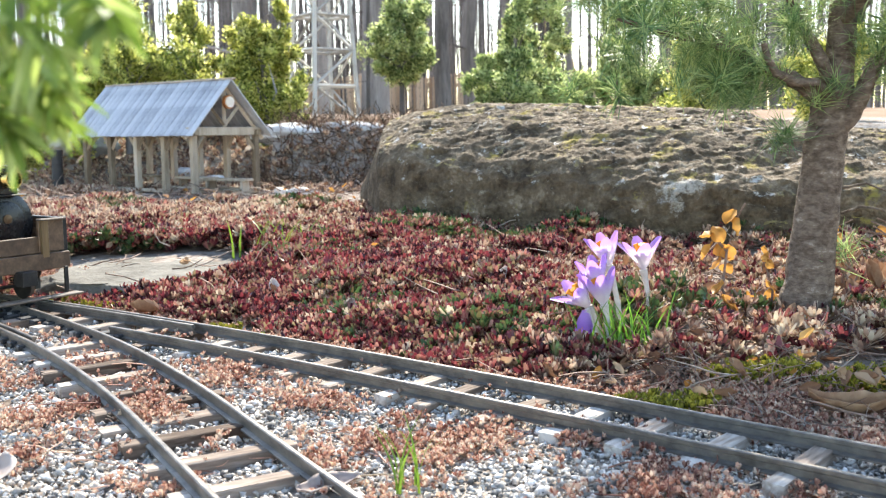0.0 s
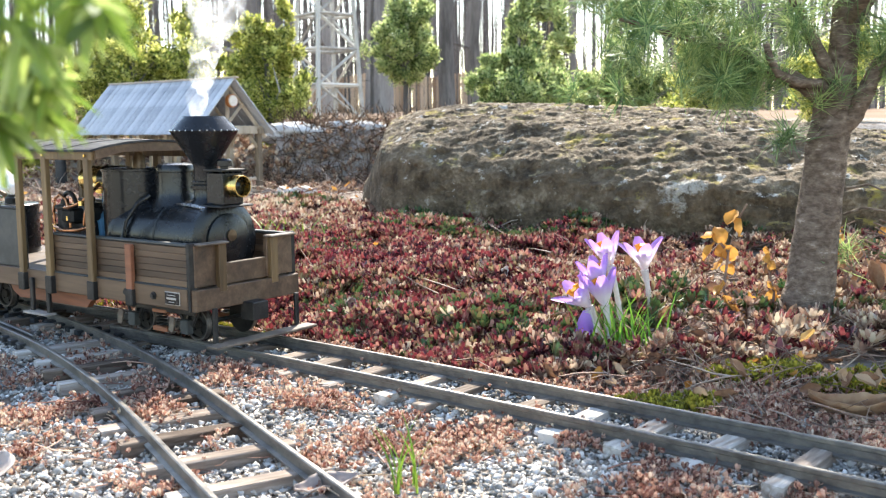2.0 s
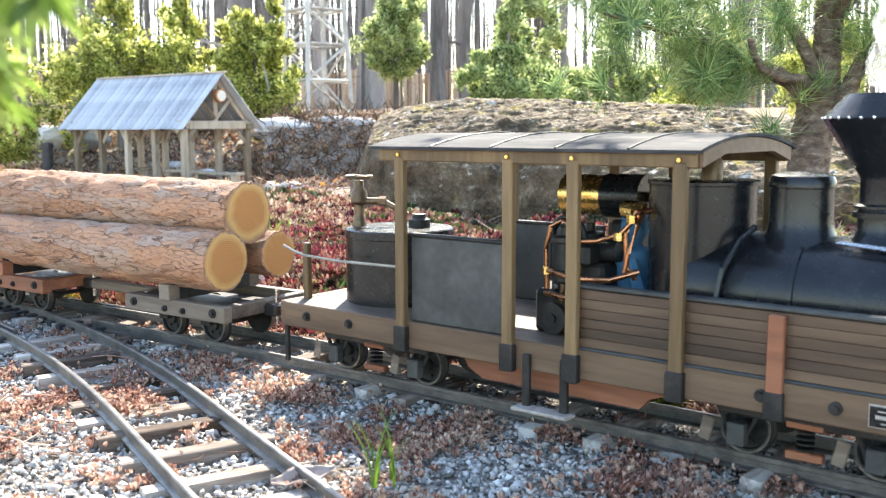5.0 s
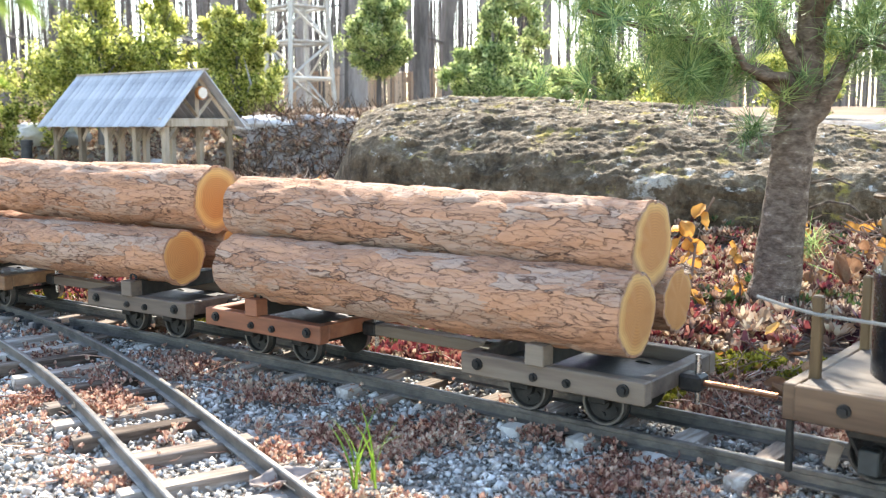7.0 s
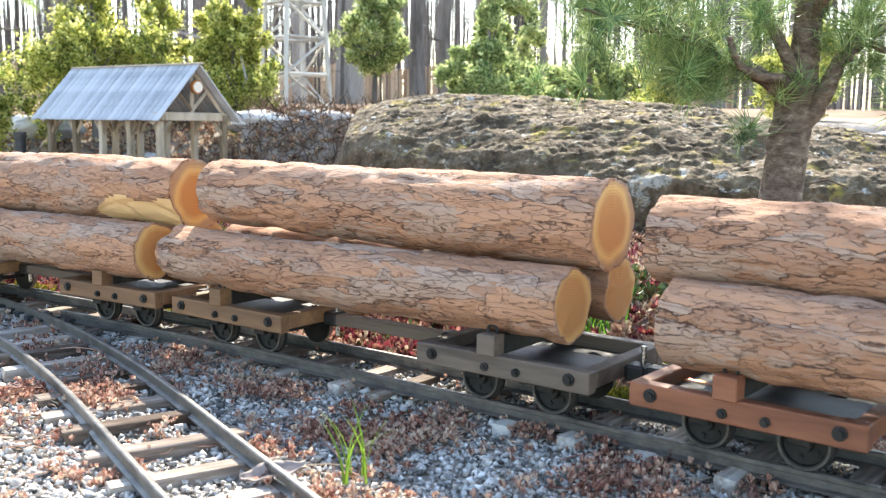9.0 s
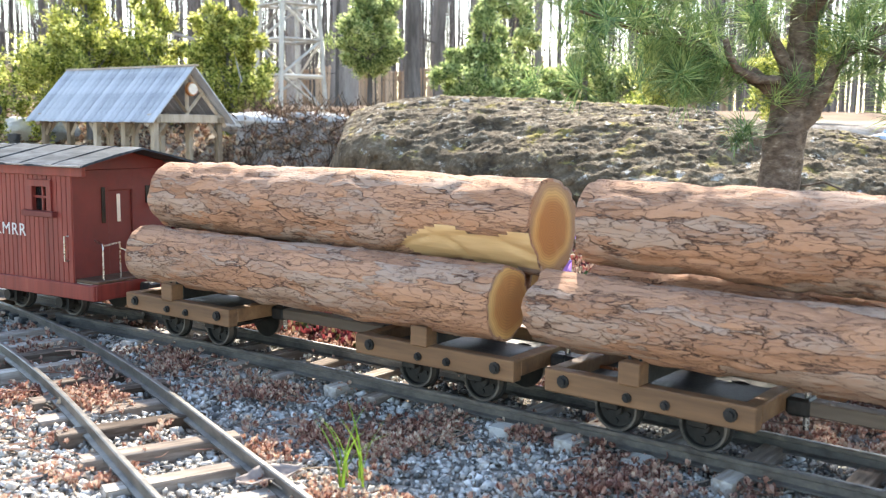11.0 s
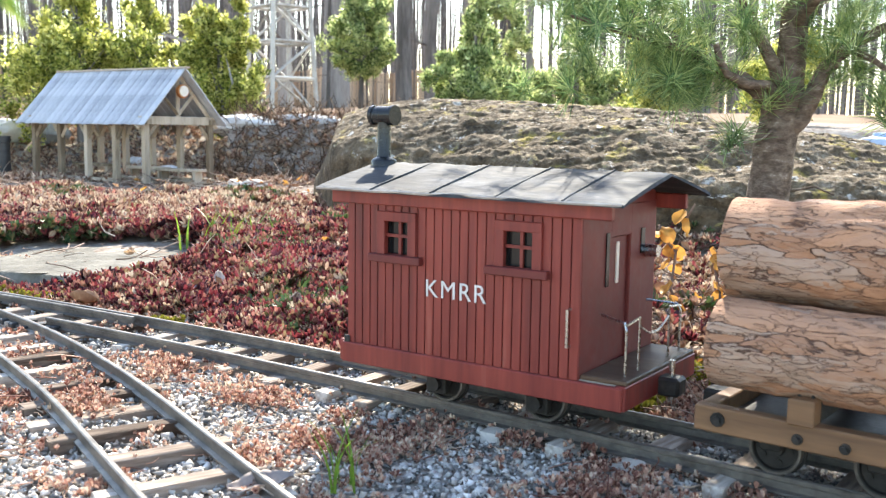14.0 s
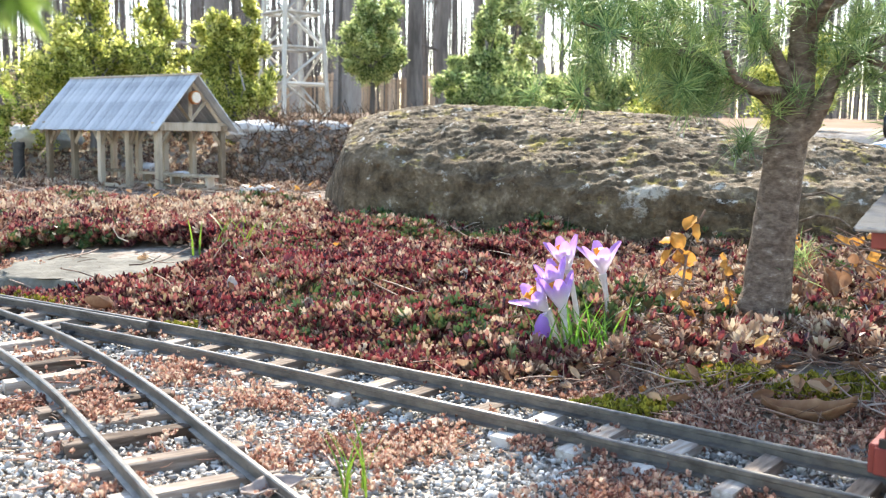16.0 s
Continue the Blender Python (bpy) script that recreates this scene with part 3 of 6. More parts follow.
def lay_sleepers(at, s0, s1, parent, step):
    k = 0
    s = s0
    while s < s1:
        p, h = at(s)
        ob = new("sleeper", SLEEPERS[k % 6])
        ob.parent = parent
        ob.matrix_basis = pose(p[0] + rng.normal(0, .002), p[1] + rng.normal(0, .002), .0006 + rng.normal(0, .0005), 0, rng.normal(0, 1), h + rng.normal(0, 1.6))
        s += step * (1 + rng.normal(0, .08))
        k += 1


lay_sleepers(track_at, -1.7, 1.5, main_track, .043)
lay_sleepers(siding_at, .42, 1.04, siding, .042)
# black moulded chairs under the turnout
for at, par, s0, s1, gg in ((track_at, main_track, -.60, -.30, GAUGE), (siding_at, siding, .08, .42, .053)):
    for s in np.arange(s0, s1, .02):
        p, h = at(s)
        hh = math.radians(h)
        for e in (-1, 1):
            bm = bmesh.new()
            q = p + e * gg / 2 * np.array((-math.sin(hh), math.cos(hh)))
            box(bm, (0, 0, .0022), (.0075, .013, .0045), .0008)
            ob = part("rail_chair", bm, "black_plastic", par)
            ob.matrix_basis = pose(q[0], q[1], 0, 0, 0, h)


# ---- boulder ----
def build_boulder():
    bm = bmesh.new()
    X = [-.135, -.10, -.05, .06, .2, .32, .5, .64, .81, .95, 1.05]
    front = [1.56, 1.42, 1.37, 1.31, 1.22, 1.17, 1.14, 1.14, 1.16, 1.25, 1.45]
    edge = [.085, .145, .15, .138, .122, .112, .105, .1, .09, .08, .05]
    ridge = [.10, .19, .205, .218, .212, .202, .185, .168, .14, .12, .06]
    nx, na = 440, 180
    rings = []
    for i in range(nx):
        x = -.137 + (1.06 + .137) * i / (nx - 1)
        f, e, r = np.interp(x, X, front), np.interp(x, X, edge), np.interp(x, X, ridge)
        back = 1.98 - .25 * abs(x - .4) ** 2
        # profile from the front base over the brow and ridge to the back
        py = np.array([f + .05, f + .012, f, f + .008, f + .035, f + .14, f + .34, f + .52, back - .03, back])
        pz = np.array([-.04, .0, e * .45, e * .82, e, e + (r - e) * .55, r, r * .97, r * .5, -.04])
        d = np.r_[0, np.cumsum(np.hypot(np.diff(py), np.diff(pz)))]
        q = np.linspace(0, d[-1], na) ** 1
        q = np.r_[np.linspace(0, d[6], int(na * .8)), np.linspace(d[6], d[-1], na - int(na * .8) + 1)[1:]]
        yy, zz = np.interp(q, d, py), np.interp(q, d, pz)
        for _ in range(2):
            yy[1:-1] = (yy[:-2] + 2 * yy[1:-1] + yy[2:]) / 4
            zz[1:-1] = (zz[:-2] + 2 * zz[1:-1] + zz[2:]) / 4
        ring = []
        for y, z in zip(yy, zz):
            p = Vector((x, y, z))
            n1 = noise.fractal(p * 7, 1.0, 2.1, 5)
            n2 = noise.fractal(Vector((x * 34, y * 46, z * 80)), .6, 2.1, 6)
            n3 = noise.ridged_multi_fractal(Vector((x * 34 + 3 + 3 * n1, y * 52, z * 96)), .55, 2.3, 6, 1.0, 2.0)
            top = smooth(e * .55, e * 1.05, z)
            h = .013 * n1 + .0016 * noise.noise(p * 170) + .0044 * n2 - (.0026 - .0004 * top) * (n3 - 1)
            ring.append(bm.verts.new(p + Vector((h * .3, -h * .7, h * .6))))
        rings.append(ring)
    for a, b in zip(rings, rings[1:]):
        for k in range(na - 1):
            bm.faces.new((a[k], b[k], b[k + 1], a[k + 1]))
    bm.faces.new(rings[0])
    bm.faces.new(rings[-1][::-1])
    ob = new("boulder", mesh_from(bm, "boulder", "boulder", 60))
    tagged(ob, "long grey boulder with moss and pale lichen", "boulder")


build_boulder()


# ---- the train ----
WHEELS = []  # (axle, radius)


def wheelset(parent, x, r, gauge=.043, mat="black_steel", z0=.0095):
    """Two flanged wheels on an axle; turns about its own y axis."""
    ax = empty("wheelset")
    ax.parent = parent
    ax.matrix_basis = pose(x, 0, z0 + r)
    WHEELS.append((ax, r, x, z0 + r))
    for e in (-1, 1):
        bm = bmesh.new()
        y = e * gauge / 2
        prof = ((.002, y - e * .0016), (r + .0016, y - e * .0016), (r + .0014, y - e * .0004), (r, y), (r - .0002, y + e * .004),
                (r * .86, y + e * .004), (r * .82, y + e * .0022), (r * .35, y + e * .002), (r * .3, y + e * .0042), (.002, y + e * .0042))
        rings = []
        seg = 28
        for rad, h in prof:
            rings.append([bm.verts.new((rad * math.cos(2 * math.pi * k / seg), h, rad * math.sin(2 * math.pi * k / seg))) for k in range(seg)])
        for a, b in zip(rings, rings[1:]):
            for k in range(seg):
                bm.faces.new((a[k], a[(k + 1) % seg], b[(k + 1) % seg], b[k]))
        bm.faces.new(rings[0])
        bm.faces.new(rings[-1][::-1])
        for k in range(5):
            a = 2 * math.pi * k / 5
            tube(bm, (r * .58 * math.cos(a), y + e * .0018, r * .58 * math.sin(a)), (r * .58 * math.cos(a), y + e * .003, r * .58 * math.sin(a)), r * .13, seg=6)
        wh = part("wheel", bm, mat, ax, smooth=40)
        bm = bmesh.new()
        ring = [[bm.verts.new((rad * math.cos(2 * math.pi * k / seg), h, rad * math.sin(2 * math.pi * k / seg))) for k in range(seg)]
                for rad, h in ((r + .0003, y), (r + .0003, y + e * .0043), (r - .0009, y + e * .0043), (r - .0009, y))]
        for a, b in zip(ring, ring[1:] + ring[:1]):
            for k in range(seg):
                bm.faces.new((a[k], a[(k + 1) % seg], b[(k + 1) % seg], b[k]))
        part("tyre", bm, "rail", ax, smooth=40)
    bm = bmesh.new()
    tube(bm, (0, -gauge / 2, 0), (0, gauge / 2, 0), .0018, seg=8)
    part("axle", bm, "black_steel", ax)
    return ax


def bolt(parent, p, r=.0022, e=-1):
    bm = bmesh.new()
    tube(bm, p, (p[0], p[1] + e * .0012, p[2]), r * 1.15, seg=10)
    tube(bm, p, (p[0], p[1] + e * .0026, p[2]), r * .72, seg=6)
    part("bolt", bm, "black_steel", parent)


def loco_truck(parent, x0, x1):
    for x in (x0, x1):
        wheelset(parent, x, .0122)
    xm = (x0 + x1) / 2
    for e in (-1, 1):
        y = e * .0335
        boxes("side_frame", "black_steel", parent, [((xm, y, .0325), (abs(x1 - x0) + .02, .004, .0045))])
        for x in (x0, x1):
            boxes("axle_box", "black_panel", parent, [((x, y + e * .002, .0215), (.0085, .006, .011))])
            for k in (-1, 1):
                bm = bmesh.new()
                tube(bm, (x + k * .0045, y, .022), (x + k * .011, y, .034), .0012, seg=6)
                part("truck_strut", bm, "black_steel", parent)
            # brake hanger with a pale worn face
            bm = bmesh.new()
            box(bm, (0, 0, 0), (.006, .0015, .012), .0005, pose(0, 0, 0, 0, 14, 0))
            ob = part("brake_hanger", bm, "truck_grey", parent)
            ob.matrix_basis = pose(x - .0145, y + e * .004, .022)
        for k in range(4):
            bm = bmesh.new()
            lathe(bm, ((.0012, 0), (.0042, .0006), (.0042, .0014), (.0012, .002)), (xm, y, .019 + k * .0026), 14)
            part("spring_coil", bm, "black_steel", parent)
        boxes("spring_plank", "red_brown", parent, [((xm, y, .0165), (.017, .005, .004)), ((xm, y, .0305), (.017, .005, .003))])
    boxes("bolster", "black_steel", parent, [((xm, 0, .034), (.016, .06, .006))])


def build_loco():
    L = tagged(empty("steam_locomotive"), "small black geared steam locomotive with brown wooden cab and bunker", "locomotive")
    W = .0505
    # frame
    for e in (-1, 1):
        y = e * (W + .0015)
        boxes("side_sill", "loco_wood", L, [((-.021, y, .0467), (.384, .005, .0155))])
        boxes("sill_cap", "black_panel", L, [((.085, y + e * .0005, .0549), (.172, .0045, .0012))])
        for x in (-.192, -.155, .132, .160):
            bolt(L, (x if x != .160 else .1, y + e * .0024, .047), .0026, e)
        # sunken red girder with arched ends
        bm = bmesh.new()
        prof = [(-.075, .040), (-.070, .032), (-.060, .027), (.036, .027), (.042, .033), (.050, .036), (.055, .040)]
        a = [bm.verts.new((x, e * .046, z)) for x, z in prof]
        b = [bm.verts.new((x, e * .041, z)) for x, z in prof]
        bm.faces.new(a)
        bm.faces.new(b[::-1])
        for k in range(len(prof)):
            bm.faces.new((a[k], b[k], b[(k + 1) % len(prof)], a[(k + 1) % len(prof)]))
        part("underframe_girder", bm, "red_brown", L)
        for x in (-.024, -.001):
            boxes("step_hanger", "black_steel", L, [((x, y + e * .004, .034), (.0045, .003, .028))])
        boxes("step_plate", "deck_grey", L, [((-.0125, y + e * .006, .0195), (.034, .010, .002))])
        # posts of the cab
        for x in (-.111, -.036, .003, .0595):
            boxes("cab_post", "loco_post", L, [((x, y + e * .0035, .0947), (.0066, .0045, .1085))])
            boxes("post_shoe", "black_steel", L, [((x, y + e * .0042, .0445), (.0088, .0052, .0145))])
        # bunker planks
        for k in range(6):
            z = .0578 + k * .0049
            boxes("side_plank", "loco_wood", L, [((.086, e * W, z), (.1675, .0035, .00475))], .0003)
        boxes("cap_rail", "black_panel", L, [((.0865, e * (W - .0005), .0862), (.170, .0062, .0022))])
        boxes("stake", "red_brown", L, [((.106, y + e * .0032, .0625), (.0072, .004, .043))])
        boxes("stake_shoe", "black_steel", L, [((.106, y + e * .0036, .0435), (.0086, .0045, .0125))])
        boxes("corner_iron", "black_steel", L, [((.1705, e * W, .063), (.0035, .008, .05))])
        # end walls of the bunker, open in the middle
        boxes("end_board", "loco_wood", L, [((.171, e * .036, .0707), (.004, .028, .031))])
        boxes("end_cap", "truck_grey", L, [((.1745, e * .035, .0866), (.009, .028, .0018))])
        boxes("end_stake", "loco_post", L, [((.1752, e * .0265, .068), (.0045, .0075, .036))])
        # black cab panel
        boxes("cab_panel", "black_panel", L, [((-.0735, e * .0495, .079), (.068, .003, .049))])
        boxes("panel_rim", "black_steel", L, [((-.0735, e * .0495, .1045), (.069, .0045, .002))])
    boxes("deck", "truck_grey", L, [((-.021, 0, .0532), (.382, .1005, .0025))])
    boxes("end_beam", "loco_wood", L, [((.1735, 0, .046), (.007, .106, .016)), ((-.2155, 0, .0465), (.006, .106, .016))])
    boxes("low_end_board", "loco_wood", L, [((.1705, 0, .0625), (.0035, .046, .016))])
    # foot board in front, hung on two irons
    boxes("foot_board", "truck_grey", L, [((.191, 0, .0138), (.012, .104, .0022))])
    for e in (-1, 1):
        boxes("foot_iron", "black_steel", L, [((.184, e * .042, .027), (.003, .004, .027))])
    boxes("coupler_pocket", "black_steel", L, [((.181, 0, .033), (.014, .016, .014)), ((-.222, 0, .034), (.014, .016, .014))])
    boxes("rear_step_iron", "black_steel", L, [((-.2155, -.05, .0275), (.003, .003, .026))])
    # roof
    bm = bmesh.new()
    n = 14
    low, up = [], []
    for i in range(n + 1):
        y = -.0605 + .121 * i / n
        z = .1530 + .0072 * (1 - (y / .0605) ** 2)
        for lst, dz in ((low, 0), (up, .0016)):
            lst.append([bm.verts.new((x, y, z + dz)) for x in (-.131, .071)])
    for lst in (low, up):
        for a, b in zip(lst, lst[1:]):
            bm.faces.new((a[0], a[1], b[1], b[0]))
    for k in range(n):
        for s_ in (0, 1):
            bm.faces.new((low[k][s_], low[k + 1][s_], up[k + 1][s_], up[k][s_]))
    for k in (0, n):
        bm.faces.new((low[k][0], low[k][1], up[k][1], up[k][0]))
    part("cab_roof", bm, "dark_roof", L, "grey sheet roof with seams", smooth=30)
    for x in (-.085, -.045, -.005, .035):
        bm = bmesh.new()
        pipe(bm, [(x, -.0605 + .121 * i / 10, .1548 + .0072 * (1 - ((-.0605 + .121 * i / 10) / .0605) ** 2)) for i in range(11)], .0006, 6)
        part("roof_seam", bm, "black_steel", L)
    for e in (-1, 1):
        boxes("fascia", "loco_post", L, [((-.029, e * .0555, .1498), (.194, .0035, .0068))])
        for x in (-.111, -.036, .003, .0595):
            bm = bmesh.new()
            tube(bm, (x, e * .0572, .15), (x, e * .0585, .15), .0011, seg=8)
            part("brass_pin", bm, "brass", L)
    for x in (.066, -.124):
        bm = bmesh.new()
        top = [(y, .1527 + .0072 * (1 - (y / .0605) ** 2)) for y in np.linspace(-.055, .055, 12)]
        a = [bm.verts.new((x, y, z)) for y, z in top] + [bm.verts.new((x, .055, .1468)), bm.verts.new((x, .03, .1525)), bm.verts.new((x, -.03, .1525)), bm.verts.new((x, -.055, .1468))]
        b = [bm.verts.new((v.co.x + .004, v.co.y, v.co.z)) for v in a]
        bm.faces.new(a)
        bm.faces.new(b[::-1])
        for k in range(len(a)):
            bm.faces.new((a[k], b[k], b[(k + 1) % len(a)], a[(k + 1) % len(a)]))
        part("roof_bow", bm, "loco_wood", L)
    # boiler and its fittings
    bm = bmesh.new()
    lathe(bm, ((.0, .044), (.030, .045), (.0305, .050), (.0305, .100), (.0315, .1005), (.0315, .103), (.0305, .1035), (.0305, .146), (.0325, .1465), (.0325, .1505), (.029, .152), (.024, .1535), (.0, .154)), (0, 0, .0835), 40, "X")
    part("boiler", bm, "black_paint", L, smooth=35)
    bm = bmesh.new()
    lathe(bm, ((.0, .153), (.021, .1535), (.021, .1555), (.017, .157), (.0, .158)), (0, 0, .0845), 32, "X")
    part("smokebox_door", bm, "black_paint", L, smooth=35)
    bm = bmesh.new()
    lathe(bm, ((.0, .1575), (.0045, .158), (.0045, .1592), (.0, .1597)), (0, 0, .0885), 20, "X")
    part("door_badge", bm, "bronze", L, "small round bronze plate", smooth=35)
    bm = bmesh.new()
    lathe(bm, ((.0, .054), (.0268, .055), (.0268, .136), (.0278, .1365), (.0278, .138), (.0255, .1385), (.0, .1385)), (.0455, 0, 0), 40)
    part("firebox_shroud", bm, "black_paint", L, smooth=35)
    bm = bmesh.new()
    lathe(bm, ((.0, .138), (.0055, .138), (.005, .148), (.0038, .15), (.0038, .1535), (.0, .1535)), (.05, .0, 0), 18)
    part("safety_valve", bm, "bronze", L, smooth=35)
    bm = bmesh.new()
    lathe(bm, ((.0, .095), (.024, .100), (.019, .109), (.0158, .115), (.0148, .120), (.0145, .136), (.0154, .1365), (.0154, .139), (.0142, .1418), (.010, .1432), (.0, .1435)), (.0955, 0, 0), 36)
    part("steam_dome", bm, "black_paint", L, smooth=35)
    bm = bmesh.new()
    lathe(bm, ((.0, .108), (.0145, .110), (.0105, .115), (.0095, .118), (.0095, .1235), (.0118, .1238), (.0118, .1262), (.0095, .1265), (.0092, .1275), (.0115, .128), (.0115, .1292), (.009, .13), (.009, .141), (.0095, .1425), (.0255, .1672), (.0262, .1685), (.0255, .1695), (.0165, .179), (.0162, .1795), (.014, .1795), (.0135, .176), (.0, .172)), (.131, 0, 0), 40)
    part("chimney", bm, "black_paint", L, "diamond chimney with riveted rim", smooth=30)
    for k in range(30):
        a = 2 * math.pi * k / 30
        bm = bmesh.new()
        bmesh.ops.create_icosphere(bm, subdivisions=1, radius=.00075, matrix=Matrix.Translation((.131 + .0262 * math.cos(a), .0262 * math.sin(a), .1686)))
        part("rivet", bm, "steel", L)
    bm = bmesh.new()
    box(bm, (.1525, 0, .1245), (.018, .022, .0255), .0012)
    part("lamp_box", bm, "black_paint", L)
    bm = bmesh.new()
    box(bm, (.1525, 0, .1385), (.021, .025, .0018), .0004)
    part("lamp_lid", bm, "black_steel", L)
    bm = bmesh.new()
    lathe(bm, ((.0, .139), (.003, .139), (.003, .141), (.0058, .1415), (.0058, .1455), (.0045, .147), (.0, .147)), (.1525, 0, 0), 16)
    part("lamp_chimney", bm, "black_paint", L, smooth=30)
    bm = bmesh.new()
    lathe(bm, ((.0072, .161), (.0082, .1615), (.0086, .1705), (.0082, .1725), (.0076, .1725), (.0072, .165), (.0, .1645)), (0, 0, .1265), 30, "X")
    part("headlamp_rim", bm, "brass", L, "brass headlamp", smooth=35)
    bm = bmesh.new()
    lathe(bm, ((.0, .1652), (.007, .1654), (.0063, .1675), (.0, .1695)), (0, 0, .1265), 24, "X")
    part("lens", bm, "glass", L, smooth=60)
    boxes("lamp_shelf", "black_steel", L, [((.153, 0, .1113), (.026, .034, .0016))])
    bm = bmesh.new()
    pipe(bm, [(.078, -.012, .117), (.074, -.022, .111), (.070, -.030, .098), (.068, -.034, .08), (.067, -.036, .06)], .0016)
    part("feed_pipe", bm, "black_paint", L)
    bm = bmesh.new()
    for k in range(3):
        pipe(bm, [(.118, -.018 + k * .003, .1125), (.150, -.022 + k * .004, .1105)], .0006, 6)
    part("lamp_wires", bm, "steel", L)
    bm = bmesh.new()
    tube(bm, (.008, -.010, .122), (.018, -.016, .122), .005, seg=14)
    part("gauge_glass", bm, "brass", L)
    # water tank on the rear deck
    bm = bmesh.new()
    lathe(bm, ((.0, .0545), (.0345, .0545), (.0345, .0955), (.0352, .096), (.0352, .1005), (.0343, .1012), (.0, .1022)), (-.162, 0, 0), 48)
    part("water_tank", bm, "black_paint", L, "round black water tank", smooth=35)
    bm = bmesh.new()
    lathe(bm, ((.0, .1015), (.007, .1015), (.007, .1065), (.0045, .108), (.0045, .110), (.0, .1105)), (-.150, .006, 0), 16)
    part("filler_cap", bm, "black_steel", L, smooth=35)
    bm = bmesh.new()
    lathe(bm, ((.0, .101), (.0048, .101), (.004, .106), (.0032, .108), (.0035, .115), (.0055, .117), (.0055, .123), (.0035, .126), (.003, .131), (.0, .1315)), (-.188, -.010, 0), 16)
    tube(bm, (-.188, -.010, .1175), (-.174, -.002, .1175), .0024, seg=10)
    tube(bm, (-.174, -.002, .1175), (-.158, .004, .109), .002, seg=10)
    tube(bm, (-.1765, -.003, .1175), (-.172, -.001, .1175), .0034, seg=6)
    part("valve_body", bm, "bronze", L, "old bronze valve", smooth=40)
    bm = bmesh.new()
    pipe(bm, [(-.188 + .0085 * math.cos(a), -.010 + .0085 * math.sin(a), .1335) for a in np.linspace(0, 2 * math.pi, 21)], .0011, 6)
    for a in (0, 2.1, 4.2):
        pipe(bm, [(-.188, -.010, .1325), (-.188 + .0085 * math.cos(a), -.010 + .0085 * math.sin(a), .1335)], .0008, 6)
    part("hand_wheel", bm, "bronze", L)
    # machinery in the open cab
    boxes("engine_block", "black_steel", L, [((-.014, .006, .074), (.030, .056, .038)), ((-.030, .0, .066), (.014, .06, .024)), ((-.012, -.022, .098), (.016, .014, .012)), ((-.002, .016, .104), (.02, .02, .02))], .002)
    for k, (y, z) in enumerate(((-.01, .099), (.012, .101), (.026, .096))):
        bm = bmesh.new()
        tube(bm, (-.034, y, z - .004), (.004, y, z), .0055, seg=14)
        tube(bm, (-.020, y, z - .006), (-.016, y, z - .004), .008, seg=14)
        part("cylinder", bm, "black_steel", L, smooth=35)
    bm = bmesh.new()
    tube(bm, (-.020, .02, .1265), (.004, .02, .1265), .0125, seg=24)
    part("gas_canister_cap", bm, "black_paint", L, smooth=35)
    bm = bmesh.new()
    tube(bm, (-.047, .02, .1265), (-.020, .02, .1265), .0118, seg=24)
    part("gas_canister", bm, "brass", L, smooth=35)
    bm = bmesh.new()
    tube(bm, (.004, .02, .1265), (.022, .012, .128), .003, seg=12)
    part("gas_valve", bm, "brass", L, smooth=35)
    for pts, r in (([(.030, -.012, .124), (.022, -.026, .122), (.018, -.03, .112), (.019, -.03, .094), (.022, -.026, .088)], .0014),
                   ([(.024, -.02, .126), (.026, -.032, .116), (.022, -.034, .102), (.020, -.034, .092)], .0012),
                   ([(-.028, -.03, .0885), (-.008, -.036, .0865), (.012, -.034, .0875), (.024, -.026, .092)], .0015),
                   ([(-.030, -.03, .076), (.0, -.036, .075), (.02, -.03, .076)], .0014)):
        bm = bmesh.new()
        pipe(bm, pts, r)
        part("copper_pipe", bm, "copper", L, smooth=50)
    bm = bmesh.new()
    pipe(bm, [(-.033 + .010 * (1 - math.cos(a)), -.018, .105 + .012 * math.sin(a)) for a in np.linspace(0, math.pi, 10)] + [(-.013, -.018, .088)], .0018)
    pipe(bm, [(-.033, -.018, .105), (-.033, -.018, .080)], .0018)
    part("exhaust_pipe", bm, "black_steel", L, smooth=50)
    # upright engine behind the entrance: two cylinders, crosshead rods, flywheel
    for y in (-.022, .004):
        bm = bmesh.new()
        lathe(bm, ((.0, .083), (.0085, .083), (.0085, .086), (.0068, .087), (.0068, .103), (.0085, .104), (.0085, .1065), (.003, .1075), (.003, .112), (.0, .1122)), (-.0225, y, 0), 18)
        part("steam_cylinder", bm, "black_steel", L, smooth=35)
        for k in (-1, 1):
            bm = bmesh.new()
            tube(bm, (-.0225 + k * .006, y - .004, .055), (-.0225 + k * .006, y - .004, .084), .0013, seg=8)
            part("slide_bar", bm, "steel", L, smooth=40)
        bm = bmesh.new()
        tube(bm, (-.0225, y - .006, .060), (-.0195, y - .006, .082), .0017, seg=8)
        box(bm, (-.0212, y - .006, .070), (.007, .006, .005), .0006)
        part("crosshead", bm, "bronze", L)
    bm = bmesh.new()
    tube(bm, (-.0225, -.035, .0635), (-.0225, -.031, .0635), .0085, seg=24)
    tube(bm, (-.0225, -.0362, .0635), (-.0225, -.030, .0635), .0028, seg=12)
    part("crank_disc", bm, "black_steel", L, smooth=35)
    for pts in ([(-.031, -.026, .060), (-.031, -.028, .10), (-.028, -.028, .112), (-.021, -.028, .116), (-.014, -.027, .112), (-.011, -.026, .10), (-.011, -.026, .088)],
                [(-.012, -.03, .105), (.004, -.034, .107), (.016, -.032, .111), (.024, -.028, .121)]):
        bm = bmesh.new()
        pipe(bm, pts, .0013)
        part("copper_pipe", bm, "copper", L, smooth=50)
